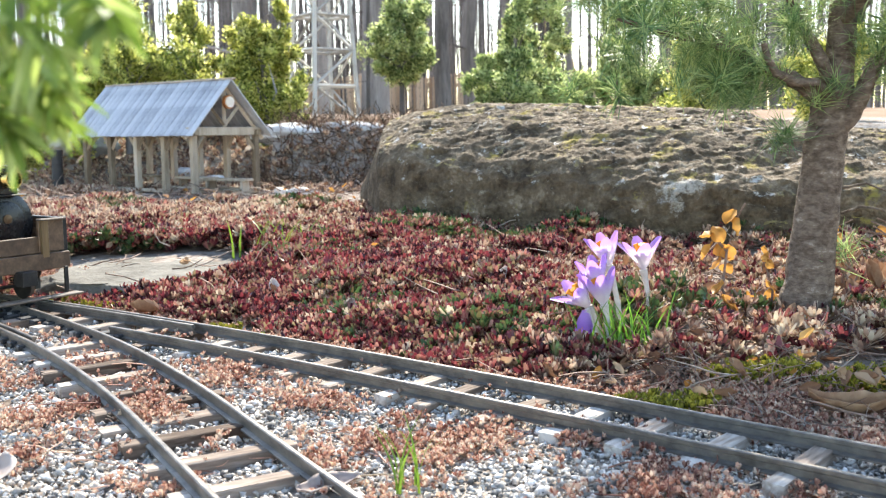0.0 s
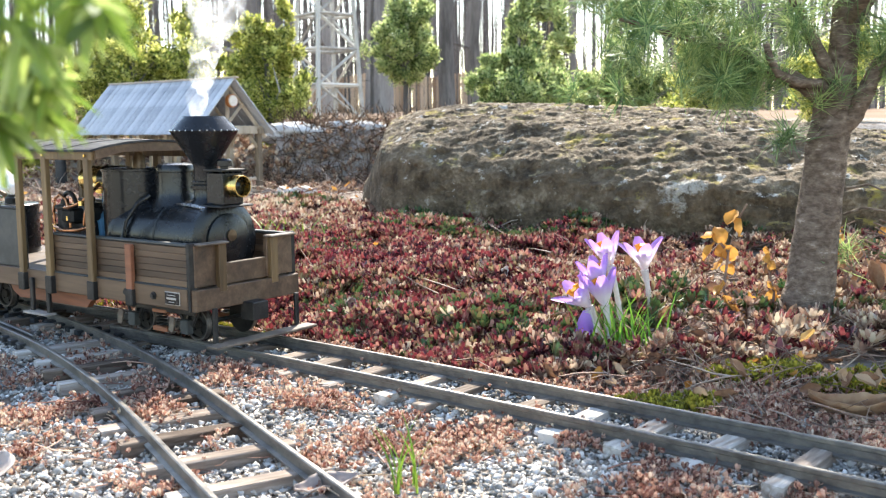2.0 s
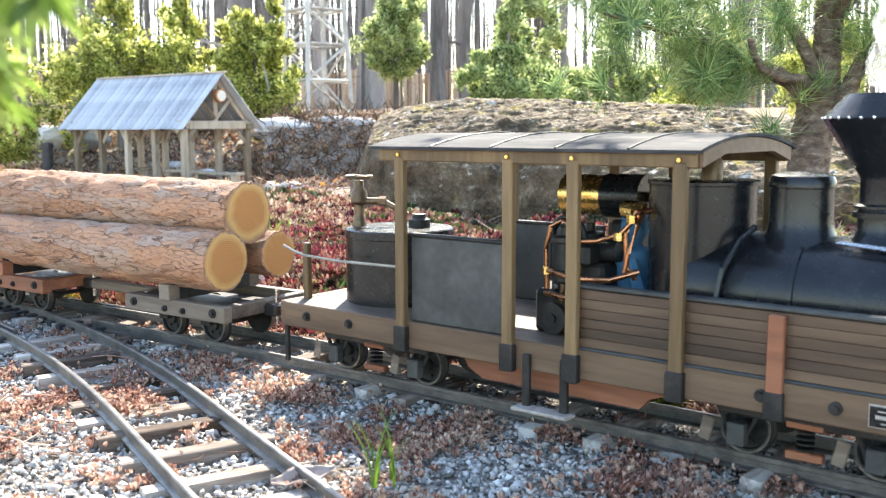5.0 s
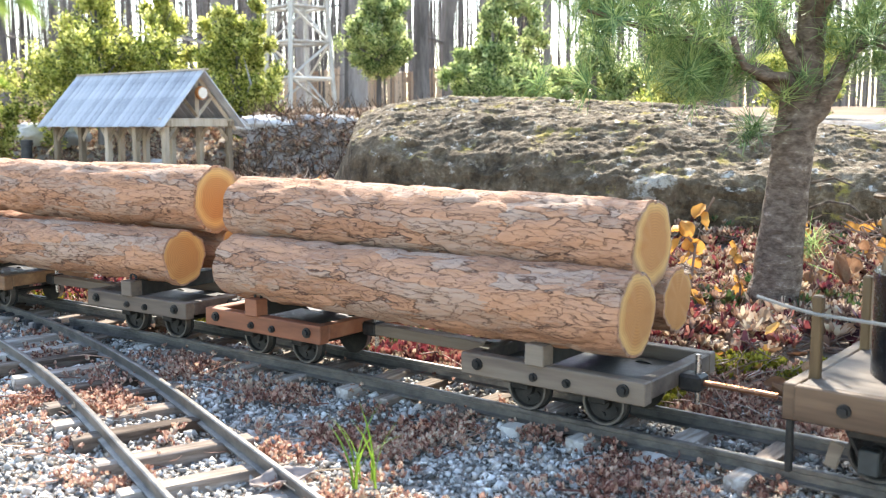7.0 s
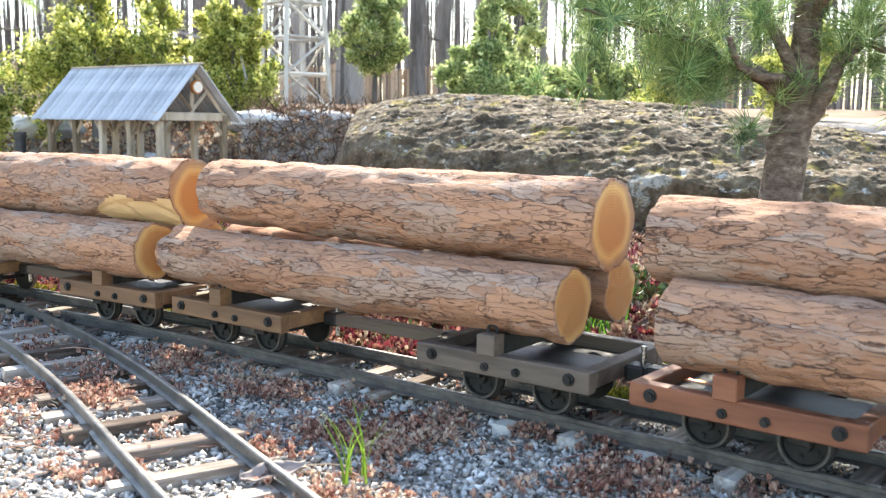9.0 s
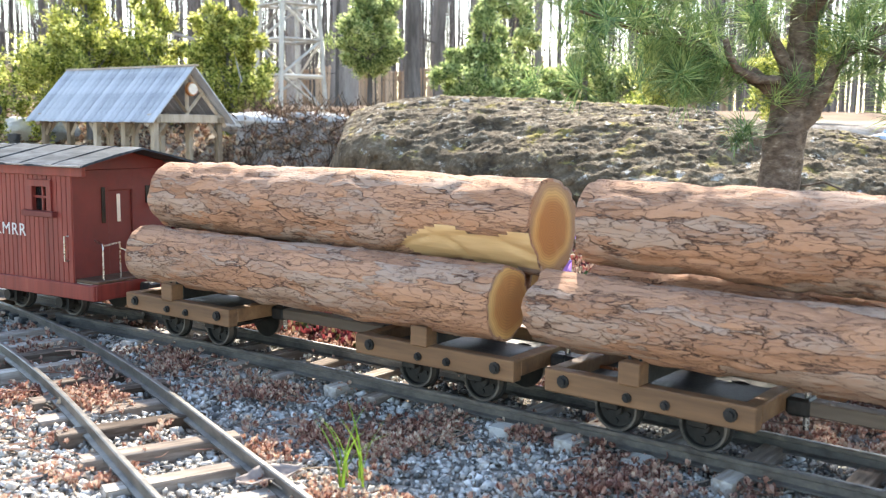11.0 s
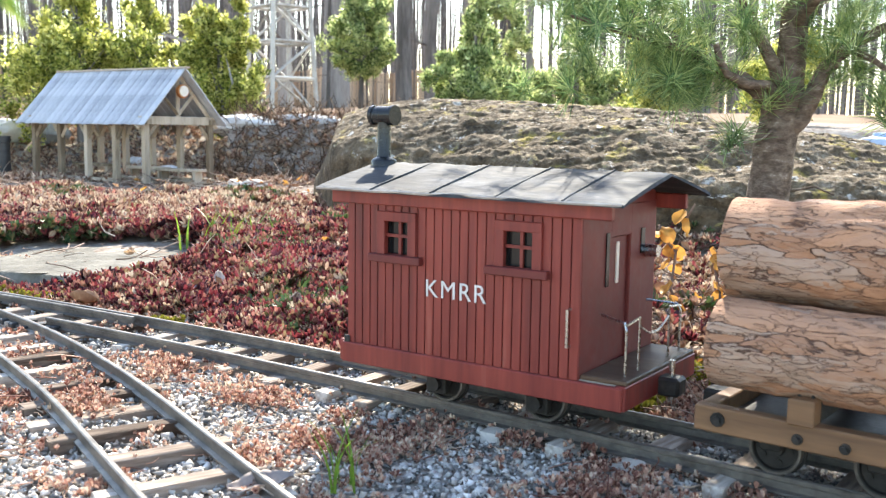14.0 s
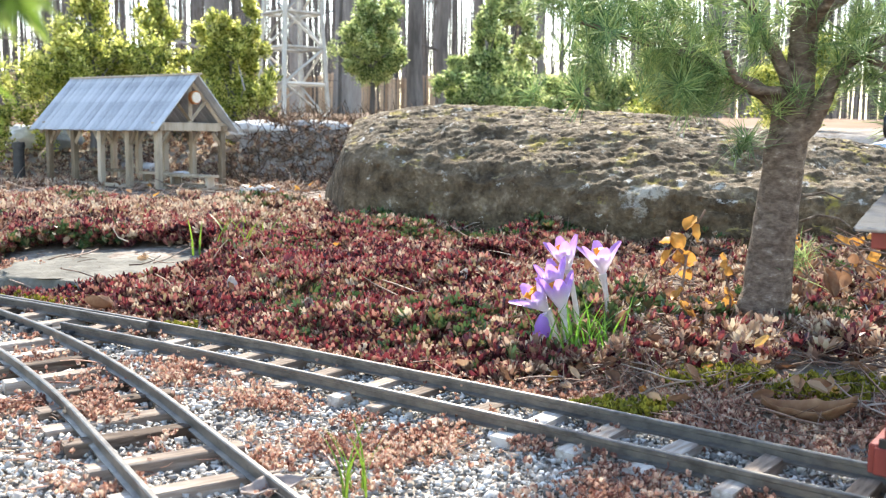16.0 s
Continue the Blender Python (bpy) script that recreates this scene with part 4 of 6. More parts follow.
    for p in ((-.031, -.027, .088), (-.011, -.027, .096), (.016, -.033, .110), (.022, -.031, .119)):
        bm = bmesh.new()
        tube(bm, (p[0], p[1], p[2] - .002), (p[0], p[1], p[2] + .002), .0026, seg=6)
        part("pipe_union", bm, "brass", L)
    bm = bmesh.new()
    for x, y, z, r in ((-.018, -.03, .062, .005), (-.004, -.028, .060, .004), (.006, -.024, .0625, .0045)):
        tube(bm, (x, y, z), (x + .012, y, z + .001), r, seg=14)
    part("lubricator", bm, "brass", L, smooth=35)
    # rail and rope at the rear deck
    boxes("rope_post", "loco_post", L, [((-.2105, -.036, .072), (.0045, .0045, .038)), ((-.2105, .036, .072), (.0045, .0045, .038))])
    bm = bmesh.new()
    pipe(bm, [(-.24, -.03, .0865), (-.225, -.035, .0845), (-.2105, -.0385, .083), (-.17, -.0475, .0835), (-.113, -.0545, .0855)], .0009, 6)
    part("rope", bm, "tower_wood", L)
    bm = bmesh.new()
    pipe(bm, [(-.2105, .0385, .0895), (-.113, .0545, .0885), (-.04, .0555, .0865)], .0009, 6)
    part("rope", bm, "tower_wood", L)
    # maker's plate
    boxes("plate_rim", "deck_grey", L, [((.1535, -.0549, .0467), (.0165, .0008, .0098))], .0002)
    boxes("plate_field", "black_paint", L, [((.1535, -.0554, .0467), (.0153, .0008, .0086))], .0002)
    boxes("plate_line", "deck_grey", L, [((.1535, -.0559, .0467), (.0105, .0006, .0015)), ((.1535, -.0559, .0492), (.009, .0006, .0005)), ((.1535, -.0559, .0442), (.006, .0006, .0005))], 0)
    loco_truck(L, .1445, .082)
    loco_truck(L, -.1185, -.186)
    return L


def build_driver():
    bm = bmesh.new()
    lathe(bm, ((.0, .055), (.010, .055), (.011, .070), (.0125, .092), (.010, .099), (.004, .1015), (.0048, .104), (.0075, .109), (.0072, .114), (.004, .1175), (.0, .118)), (.005, .004, 0), 18)
    tube(bm, (.010, -.008, .094), (.018, -.012, .078), .004, seg=8)
    tube(bm, (.006, .014, .094), (.017, .014, .080), .004, seg=8)
    box(bm, (.006, .004, .1165), (.012, .013, .004), .001)
    ob = new("driver_figure", mesh_from(bm, "driver_figure", "blue", 40))
    return tagged(ob, "small toy figure in blue standing in the cab", "figurine")


def log_truck(parent, xc, mat):
    """One disconnect truck: two timber side beams, a bunk and two wheelsets."""
    for e in (-1, 1):
        y = e * .0395
        boxes("side_beam", mat, parent, [((xc, y, .0345), (.111, .008, .0118))])
        for dx in (-.044, -.008, .012, .044):
            bolt(parent, (xc + dx, y + e * .004, .0335 if abs(dx) < .02 else .0352), .0021 if abs(dx) < .02 else .0029, e)
        boxes("bunk_post", mat, parent, [((xc - .007, y + e * .0005, .0455), (.0115, .0105, .0115))])
        for dx in (-.0235, .0235):
            boxes("pedestal", "black_steel", parent, [((xc + dx, e * .031, .0265), (.010, .005, .008))])
        bm = bmesh.new()
        pipe(bm, [(xc - .007 + .0032 * math.cos(a), e * .038, .0525 + .0032 * math.sin(a)) for a in np.linspace(0, 2 * math.pi, 13)], .0009, 6)
        part("chain_ring", bm, "black_steel", parent)
    boxes("bunk", "black_steel", parent, [((xc - .007, 0, .0452), (.0115, .07, .0108))])
    # Added black plate blocks light under the load; the truck frame is open.
    boxes("shade_plate", "black_steel", parent, [((xc, 0, .0315), (.094, .068, .004))])
    boxes("end_beam", mat, parent, [((xc - .0515, 0, .0355), (.008, .071, .0095)), ((xc + .0515, 0, .0355), (.008, .071, .0095))])
    boxes("coupler", "black_steel", parent, [((xc + .0615, 0, .0335), (.012, .012, .009)), ((xc - .0615, 0, .0335), (.012, .012, .009))], .0015)
    bm = bmesh.new()
    tube(bm, (xc + .064, 0, .022), (xc + .064, 0, .048), .0016, seg=8)
    part("coupling_pin", bm, "steel", parent)
    for dx in (-.0235, .0235):
        wheelset(parent, xc + dx, .0118)


def build_log_car(front_mat, rear_mat, xf, xr):
    C = tagged(empty("log_car"), "skeleton log car of two timber trucks with iron bolts", "log car", group="log cars of the train")
    log_truck(C, xf, front_mat)
    log_truck(C, xr, rear_mat)
    boxes("reach_pole", "truck_grey", C, [(((xf + xr) / 2, 0, .0335), (xf - xr - .124, .010, .007))])
    bm = bmesh.new()
    pipe(bm, [(xf + .064, 0, .0335), (xf + .105, 0, .033)], .0016, 8)
    part("drawbar", bm, "copper", C, "coppery drawbar")
    return C


def build_log(name_seed, x0, x1, y, z, r0, r1, label, bend=.002, frayed=False, cut=False):
    """A barked pine log along x with sawn ends; r0 behind, r1 in front."""
    nx, na = 150, 72
    verts, faces = [], []
    o = Vector((name_seed * 3.1, name_seed * 1.7, 0))
    xm = (x0 + x1) / 2
    knots = [(rng.uniform(x0 + .04, x1 - .04), rng.uniform(0, 6.28), rng.uniform(.004, .007)) for _ in range(4)]
    for i in range(nx):
        k = i / (nx - 1)
        x = x0 + (x1 - x0) * k
        r = r0 + (r1 - r0) * k
        by, bz = bend * math.sin(k * 3.1 + name_seed), bend * .7 * math.sin(k * 2.6 + name_seed * 2)
        for j in range(na):
            a = 2 * math.pi * j / na
            ca, sa = math.cos(a), math.sin(a)
            p = Vector((x * 18, ca * r * 42, sa * r * 42)) + o
            q = p + Vector((noise.noise(p * .8), noise.noise(p * .8 + Vector((7, 0, 0))), noise.noise(p * .8 + Vector((0, 9, 0))))) * .8
            d = noise.voronoi(q)[0]
            plate = min(1, (d[1] - d[0]) * 5)
            h = .0016 * plate + .0007 * noise.noise(p * 3.1) + .0009 * noise.noise(Vector((x * 20, ca * 1.5, sa * 1.5)) + o)
            for kx, ka, kr in knots:
                dd = ((x - kx) / kr) ** 2 + (((a - ka + 3.14) % 6.283 - 3.14) * r / kr) ** 2
                h += .0022 * math.exp(-dd) - .0016 * math.exp(-dd * 5)
            lost = 0
            if cut:
                # a long split where the bark and wood have come away
                f = smooth(.66, .74, k + .03 * noise.noise((a * 2, 0, name_seed)))
                w = math.exp(-((a - 3.75) / .75) ** 2)
                lost = .0075 * f * w
            if frayed and k < .05:
                h -= .003 * abs(noise.noise(p * 2)) * (1 - k / .05)
            rr = r - .0009 + h - lost
            xx = x
            if i in (0, nx - 1):
                xx += (.0012 if not frayed or i else .004) * noise.noise(Vector((ca * 2, sa * 2, name_seed)))
            verts.append((xx - xm, ca * rr + by, sa * rr + bz))
    for i in range(nx - 1):
        for j in range(na):
            faces.append((i * na + j, (i + 1) * na + j, (i + 1) * na + (j + 1) % na, i * na + (j + 1) % na))
    nb = len(faces)
    for ring, flip in ((0, True), (nx - 1, False)):
        base = len(verts)
        rim = [verts[ring * na + j] for j in range(na)]
        c = np.mean(rim, axis=0)
        for f in (.93, .5):
            for p in rim:
                verts.append(tuple(c + (np.array(p) - c) * f + np.array((.0003 * (1 if not flip else -1), 0, 0))))
        verts.append(tuple(c))
        for j in range(na):
            j2 = (j + 1) % na
            quads = [(ring * na + j, ring * na + j2, base + j2, base + j), (base + j, base + j2, base + na + j2, base + na + j), (base + na + j, base + na + j2, len(verts) - 1)]
            for q in quads:
                faces.append(q if flip is False else q[::-1])
    me = bpy.data.meshes.new("log")
    me.from_pydata(verts, [], faces)
    for mname in ("log_bark", "log_end", "split_wood"):
        me.materials.append(M[mname])
    idx = []
    for n_, f in enumerate(faces):
        if n_ >= nb:
            idx.append(0 if (n_ - nb) % 3 == 0 else 1)
        else:
            i, j = n_ // na, n_ % na
            k, a = i / (nx - 1), 2 * math.pi * j / na
            split = cut and k > .70 + .02 * math.sin(a * 9) and abs(a - 3.75 + .1 * math.sin(k * 40)) < .55 * smooth(.68, .78, k)
            idx.append(2 if split else 0)
    me.polygons.foreach_set("material_index", idx)
    me.shade_smooth()
    me.set_sharp_from_angle(angle=radians(48))
    ob = new("log", me)
    tagged(ob, label, "log", group="logs on the train")
    return ob, (xm, y, z)


def build_caboose():
    K = tagged(empty("caboose"), "small barn-red caboose with board siding and dark tin roof", "caboose")
    x0, x1, W = -.054, .0955, .0455
    z0, z1 = .0405, .1265
    # near and far walls of narrow boards, with real window openings
    for e in (-1, 1):
        nb = 27
        wins = ((-.0275, -.0085), (.0500, .0700))
        for k in range(nb):
            xa = x0 + (x1 - x0) * k / nb
            xb = x0 + (x1 - x0) * (k + 1) / nb
            xc = (xa + xb) / 2
            hit = any(a < xc < b for a, b in wins)
            spans = ((z0, .0945), (.1135, z1)) if hit else ((z0, z1),)
            for a, b in spans:
                boxes("siding_board", "caboose_red", K, [((xc, e * W, (a + b) / 2), (xb - xa - .0006, .003, b - a))], .0003)
        boxes("inner_wall", "black_panel", K, [(((x0 + x1) / 2, e * (W - .004), .0675), (x1 - x0 - .002, .002, .052)), (((x0 + x1) / 2, e * (W - .004), .12), (x1 - x0 - .002, .002, .012))], 0)
        for a, b in wins:
            xc = (a + b) / 2
            fw = tagged(empty("window"), "red four-pane sash window")
            fw.parent = K
            y = e * (W + .0022)
            boxes("window_frame", "caboose_red", fw, [((a - .0012, y, .105), (.0055, .0022, .027)), ((b + .0012, y, .105), (.0055, .0022, .027)), ((xc, y, .1158), (b - a + .008, .0024, .0055))], .0004)
            boxes("window_sill", "caboose_dark", fw, [((xc, y + e * .0012, .0922), (b - a + .017, .005, .0045))], .0005)
            boxes("glazing_bar", "caboose_red", fw, [((xc + .001, e * (W - .0003), .104), (.0018, .0016, .019)), ((xc, e * (W - .0003), .105), (b - a, .0016, .0018))], 0)
            for sx in (-1, 1):
                for zz in (.0992, .1093):
                    boxes("pane", "glass", fw, [((xc + sx * (b - a) / 4, e * (W - .0018), zz), ((b - a) / 2 - .001, .0006, .0092))], 0)
        boxes("eave_board", "caboose_red", K, [(((x0 + x1) / 2 + .004, e * (W + .003), .1262), (x1 - x0 + .026, .004, .0085))])
        boxes("skirt", "caboose_red", K, [((.0315, e * (W + .0015), .0347), (.177, .004, .0118))])
    boxes("end_wall", "caboose_dark", K, [((x1 - .0015, -.029, .0835), (.003, .034, .086)), ((x1 - .0015, .029, .0835), (.003, .034, .086)), ((x1 - .0015, 0, .118), (.003, .026, .017)), ((x0 + .0015, 0, .0835), (.003, .089, .086))])
    boxes("door", "caboose_dark", K, [((x1 - .003, 0, .076), (.002, .0245, .068))])
    boxes("door_window", "cream", K, [((x1 - .0018, -.001, .0955), (.001, .003, .022))], 0)
    boxes("end_window", "glass", K, [((x1 + .0002, -.0175, .0985), (.001, .0035, .028)), ((x1 + .0002, .0275, .105), (.001, .005, .014))], 0)
    boxes("floor", "deck_grey", K, [((.0305, 0, .0398), (.173, .088, .0035))])
    boxes("platform", "loco_wood", K, [((.1085, 0, .0425), (.0255, .0905, .0025))])
    boxes("buffer_beam", "caboose_red", K, [((.1185, 0, .0352), (.006, .095, .0125)), ((-.0575, 0, .0352), (.004, .095, .0125))])
    # roof: two low slopes with a ridge and worn edge
    bm = bmesh.new()
    sect = [(-.0585, .1292), (-.052, .1310), (-.026, .1368), (0, .1422), (.026, .1368), (.052, .1310), (.0585, .1292)]
    nx = 30
    rows_ = []
    for i in range(nx + 1):
        x = -.068 + .190 * i / nx
        rows_.append([bm.verts.new((x + rng.normal(0, .0003), y, z + .0016 + rng.normal(0, .00025))) for y, z in sect] + [bm.verts.new((x, y, z)) for y, z in sect[::-1]])
    m_ = len(rows_[0])
    for a, b in zip(rows_, rows_[1:]):
        for k in range(m_):
            bm.faces.new((a[k], a[(k + 1) % m_], b[(k + 1) % m_], b[k]))
    bm.faces.new(rows_[0])
    bm.faces.new(rows_[-1][::-1])
    part("roof", bm, "felt_roof", K, "dark grey sheet roof with ragged edge", smooth=25)
    # lapped sheets of the roof, with pale worn edges
    for x in (-.028, .012, .052, .090):
        bm = bmesh.new()
        pipe(bm, [(x, y, z + .0018) for y, z in sect], .0007, 5)
        part("roof_lap", bm, "felt_roof", K)
    for e in (-1, 1):
        bm = bmesh.new()
        pipe(bm, [(-.067 + .0188 * i, e * .0583 + rng.normal(0, .0004), .1303 + rng.normal(0, .0003)) for i in range(11)], .0008, 5)
        part("roof_edge", bm, "deck_grey", K)
    for x in (x0 + .002, x1 - .002):
        bm = bmesh.new()
        prof = [(-.0455, .1255), (.0455, .1255), (.0455, .1318), (.026, .1361), (0, .1414), (-.026, .1361), (-.0455, .1318)]
        a = [bm.verts.new((x - .0015, y, z)) for y, z in prof]
        b = [bm.verts.new((x + .0015, y, z)) for y, z in prof]
        bm.faces.new(a)
        bm.faces.new(b[::-1])
        for k in range(7):
            bm.faces.new((a[k], b[k], b[(k + 1) % 7], a[(k + 1) % 7]))
        part("gable", bm, "caboose_dark", K)
    # stove pipe
    sp = tagged(empty("stove_pipe"), "black stove pipe with cross cap")
    sp.parent = K
    bm = bmesh.new()
    lathe(bm, ((.0, .136), (.0078, .137), (.0078, .1445), (.0072, .1455), (.0046, .147), (.0042, .148), (.0042, .168), (.0, .168)), (-.0615, -.004, 0), 22)
    part("flue", bm, "black_paint", sp, smooth=35)
    bm = bmesh.new()
    tube(bm, (-.0692, -.004, .1722), (-.0538, -.004, .1722), .0056, seg=20)
    tube(bm, (-.0700, -.004, .1722), (-.0676, -.004, .1722), .0062, seg=20)
    tube(bm, (-.0554, -.004, .1722), (-.0530, -.004, .1722), .0062, seg=20)
    part("cross_cap", bm, "black_paint", sp, smooth=35)
    # hand rails
    for y in (-.036, .036):
        bm = bmesh.new()
        pipe(bm, [(.116, y, .043), (.116, y, .067), (.1145, y * .97, .0705), (.0985, y * .8, .072)], .0007, 6)
        pipe(bm, [(.116, y * .55, .043), (.116, y * .55, .0715)], .0007, 6)
        pipe(bm, [(.116, y, .0695), (.116, y * .55, .0712)], .0007, 6)
        part("hand_rail", bm, "steel", K)
    bm = bmesh.new()
    pipe(bm, [(.116, -.019 + .038 * k / 12, .0665 - .006 * math.sin(math.pi * k / 12)) for k in range(13)], .0006, 6)
    part("chain", bm, "steel", K)
    bm = bmesh.new()
    pipe(bm, [(.0905, -.047, .0765), (.0905, -.0505, .0765), (.0905, -.0505, .0575), (.0905, -.047, .0575)], .0008, 6)
    part("grab_iron", bm, "steel", K)
    boxes("bracket", "black_steel", K, [((-.0535, -.0478, .0405), (.004, .0015, .008))])
    bm = bmesh.new()
    tube(bm, (.0955, .033, .099), (.103, .033, .099), .0035, seg=12)
    part("end_lamp", bm, "steel", K)
    boxes("coupler", "black_steel", K, [((.1255, 0, .0335), (.014, .012, .010))], .0015)
    bm = bmesh.new()
    tube(bm, (.1265, 0, .026), (.1265, 0, .047), .0016, seg=8)
    part("coupling_pin", bm, "steel", K)
    # stencilled letters
    cu = bpy.data.curves.new("letters", "FONT")
    cu.body, cu.size, cu.extrude, cu.space_character, cu.offset = "KMRR", .0138, .0002, 1.16, 0
    cu.materials.append(M["white_paint"])
    ob = new("letters", cu)
    dg = bpy.context.evaluated_depsgraph_get()
    me = bpy.data.meshes.new_from_object(ob.evaluated_get(dg))
    bpy.data.objects.remove(ob)
    lt = new("letters", me)
    lt.parent = K
    lt["label"] = "worn white stencilled letters"
    lt.matrix_basis = pose(.0015, -.0476, .0735, 90, 0, 0)
    for x in (.0006, .0655):
        wheelset(K, x, .0122)
        for e in (-1, 1):
            boxes("axle_guard", "black_steel", K, [((x, e * .0315, .0235), (.013, .006, .016))])
            bm = bmesh.new()
            tube(bm, (x, e * .0345, .0215), (x, e * .038, .0215), .0042, seg=12)
            part("axle_box", bm, "black_steel", K)
    return K


LOCO, LOCO_S = build_loco(), -.17
DRIVER = build_driver()
CARS = [(build_log_car("truck_grey", "red_brown", .0955, -.1245), -.61), (build_log_car("truck_grey", "truck_wood", .0965, -.1255), -.965),
        (build_log_car("truck_wood", "truck_wood", .1175, -.105), -1.34)]
LOGS = []
for car, (s_, items) in enumerate((
        (-.61, ((1, -.187, .133, 0, .1045, .0222, .0232, False, False), (2, -.166, .139, -.028, .0705, .0208, .0212, False, False), (3, -.172, .135, .0275, .0692, .0178, .0172, False, False))),
        (-.965, ((4, -.178, .138, .002, .1115, .0228, .0248, False, False), (5, -.193, .131, -.0268, .0697, .0192, .0196, True, False), (6, -.19, .131, .0275, .0702, .0178, .0178, False, False))),
        (-1.34, ((7, -.162, .168, .002, .1075, .0242, .0285, False, True), (8, -.156, .16, -.028, .0685, .0202, .0208, False, False), (9, -.16, .15, .0285, .0685, .0185, .0185, False, False))))):
    for seed, a, b, y, z, r0, r1, fr, cu in items:
        label = "barked pine log with a long pale split" if cu else "sawn pine log with flaky orange-brown bark"
        ob, place = build_log(seed, a, b, y, z, r0, r1, label, frayed=fr, cut=cu)
        LOGS.append((ob, s_, place))
CABOOSE, CABOOSE_S = build_caboose(), -1.66


# ---- shed ----
def build_shed():
    S = tagged(empty("picnic_shed", pose(-.568, 2.2, .004, 0, 0, 143.13)), "open weathered timber shed with grey board roof", "shed")
    Lx, Wy, E_, R_ = .415, .187, .160, .281
    n = 5
    # local x runs along the ridge, local -y across the gable
    for j, y in enumerate((0, -Wy)):
        for k in range(n):
            x = Lx * k / (n - 1)
            boxes("post", "shed_wood", S, [((x, y, E_ / 2), (.0135, .0135, E_))], .001)
            for e in (-1, 1):
                if 0 <= x + e * .02 <= Lx:
                    bm = bmesh.new()
                    tube(bm, (x, y, .122), (x + e * .026, y, .157), .0048, seg=4)
                    part("knee_brace", bm, "shed_wood", S)
        boxes("plate_beam", "shed_wood", S, [((Lx / 2, y, E_ + .006), (Lx + .03, .014, .013))], .001)
    for x in (0, Lx):
        boxes("tie_beam", "shed_wood", S, [((x, -Wy / 2, E_ + .009), (.012, Wy + .03, .019))], .001)
        bm = bmesh.new()
        tube(bm, (x, -Wy / 2, E_ + .012), (x, -Wy / 2, R_ - .006), .006, seg=4)
        part("king_post", bm, "shed_wood", S)
        for e in (-1, 1):
            bm = bmesh.new()
            tube(bm, (x, -Wy / 2, E_ + .022), (x, -Wy / 2 + e * .045, E_ + .068), .0045, seg=4)
            part("strut", bm, "shed_wood", S)
            bm = bmesh.new()
            tube(bm, (x, -Wy / 2 + e * (Wy / 2 + .022), E_ - .008), (x, -Wy / 2, R_ - .004), .0055, seg=4)
            part("rafter", bm, "shed_wood", S)
        for y, e in ((0, -1), (-Wy, 1)):
            bm = bmesh.new()
            tube(bm, (x, y, .122), (x, y + e * .03, .158), .005, seg=4)
            part("knee_brace", bm, "shed_wood", S)
    # roof of single boards, each a little out of line
    nb = 24
    for e in (-1, 1):
        ridge, eave = Vector((0, -Wy / 2, R_ + .004)), Vector((0, -Wy / 2 + e * (Wy / 2 + .028), E_ - .004))
        mid, v = (ridge + eave) / 2, eave - ridge
        ang = math.degrees(math.atan2(v.z, v.y * e)) * e
        for k in range(nb):
            x = -.03 + (Lx + .07) * (k + .5) / nb
            bm = bmesh.new()
            box(bm, (0, 0, 0), ((Lx + .07) / nb - .0008, v.length + rng.normal(0, .0015), .003), .0004)
            ob = part("roof_board", bm, "shed_roof", S)
            ob.matrix_basis = pose(x, mid.y, mid.z + .003 + rng.normal(0, .0005), ang, 0, 0)
    boxes("ridge_board", "shed_wood", S, [((Lx / 2, -Wy / 2, R_ + .0085), (Lx + .074, .012, .004))])
    # low rails and a bench inside
    for y in (0, -Wy):
        boxes("low_rail", "shed_wood", S, [((Lx * .62, y, .032), (Lx * .72, .008, .008))])
    boxes("floor_beam", "shed_wood", S, [((Lx / 2, 0, .004), (Lx + .05, .016, .012)), ((0, -Wy / 2, .004), (.016, Wy + .03, .012))])
    # round sign in the gable
    bm = bmesh.new()
    tube(bm, (-.020, -Wy / 2, .236), (-.012, -Wy / 2, .236), .0155, seg=22)
    part("round_sign", bm, "rust", S, "round cream sign with a rusty rim")
    bm = bmesh.new()
    tube(bm, (-.0225, -Wy / 2, .236), (-.019, -Wy / 2, .236), .0125, seg=22)
    part("sign_face", bm, "cream", S)
    return S


build_shed()


def build_bench(m):
    B = tagged(empty("plank_bench", m), "weathered plank bench and table under the shed", "bench", group="benches in the shed")
    boxes("tabletop", "shed_wood", B, [((0, 0, .05), (.13, .03, .006))])
    for x in (-.05, .05):
        boxes("leg", "shed_wood", B, [((x, 0, .023), (.008, .024, .048))])
    boxes("seat", "shed_wood", B, [((0, -.034, .028), (.13, .014, .005)), ((0, .034, .028), (.13, .014, .005))])
    boxes("cross_bar", "shed_wood", B, [((-.05, 0, .022), (.008, .075, .006)), ((.05, 0, .022), (.008, .075, .006))])
    return B


bench = build_bench(pose(-.60, 2.345, .012, 0, 0, 143))
copy_thing(bench, pose(-.76, 2.465, .014, 0, 0, 146))
copy_thing(bench, pose(-.50, 2.235, .012, 0, 0, 150))


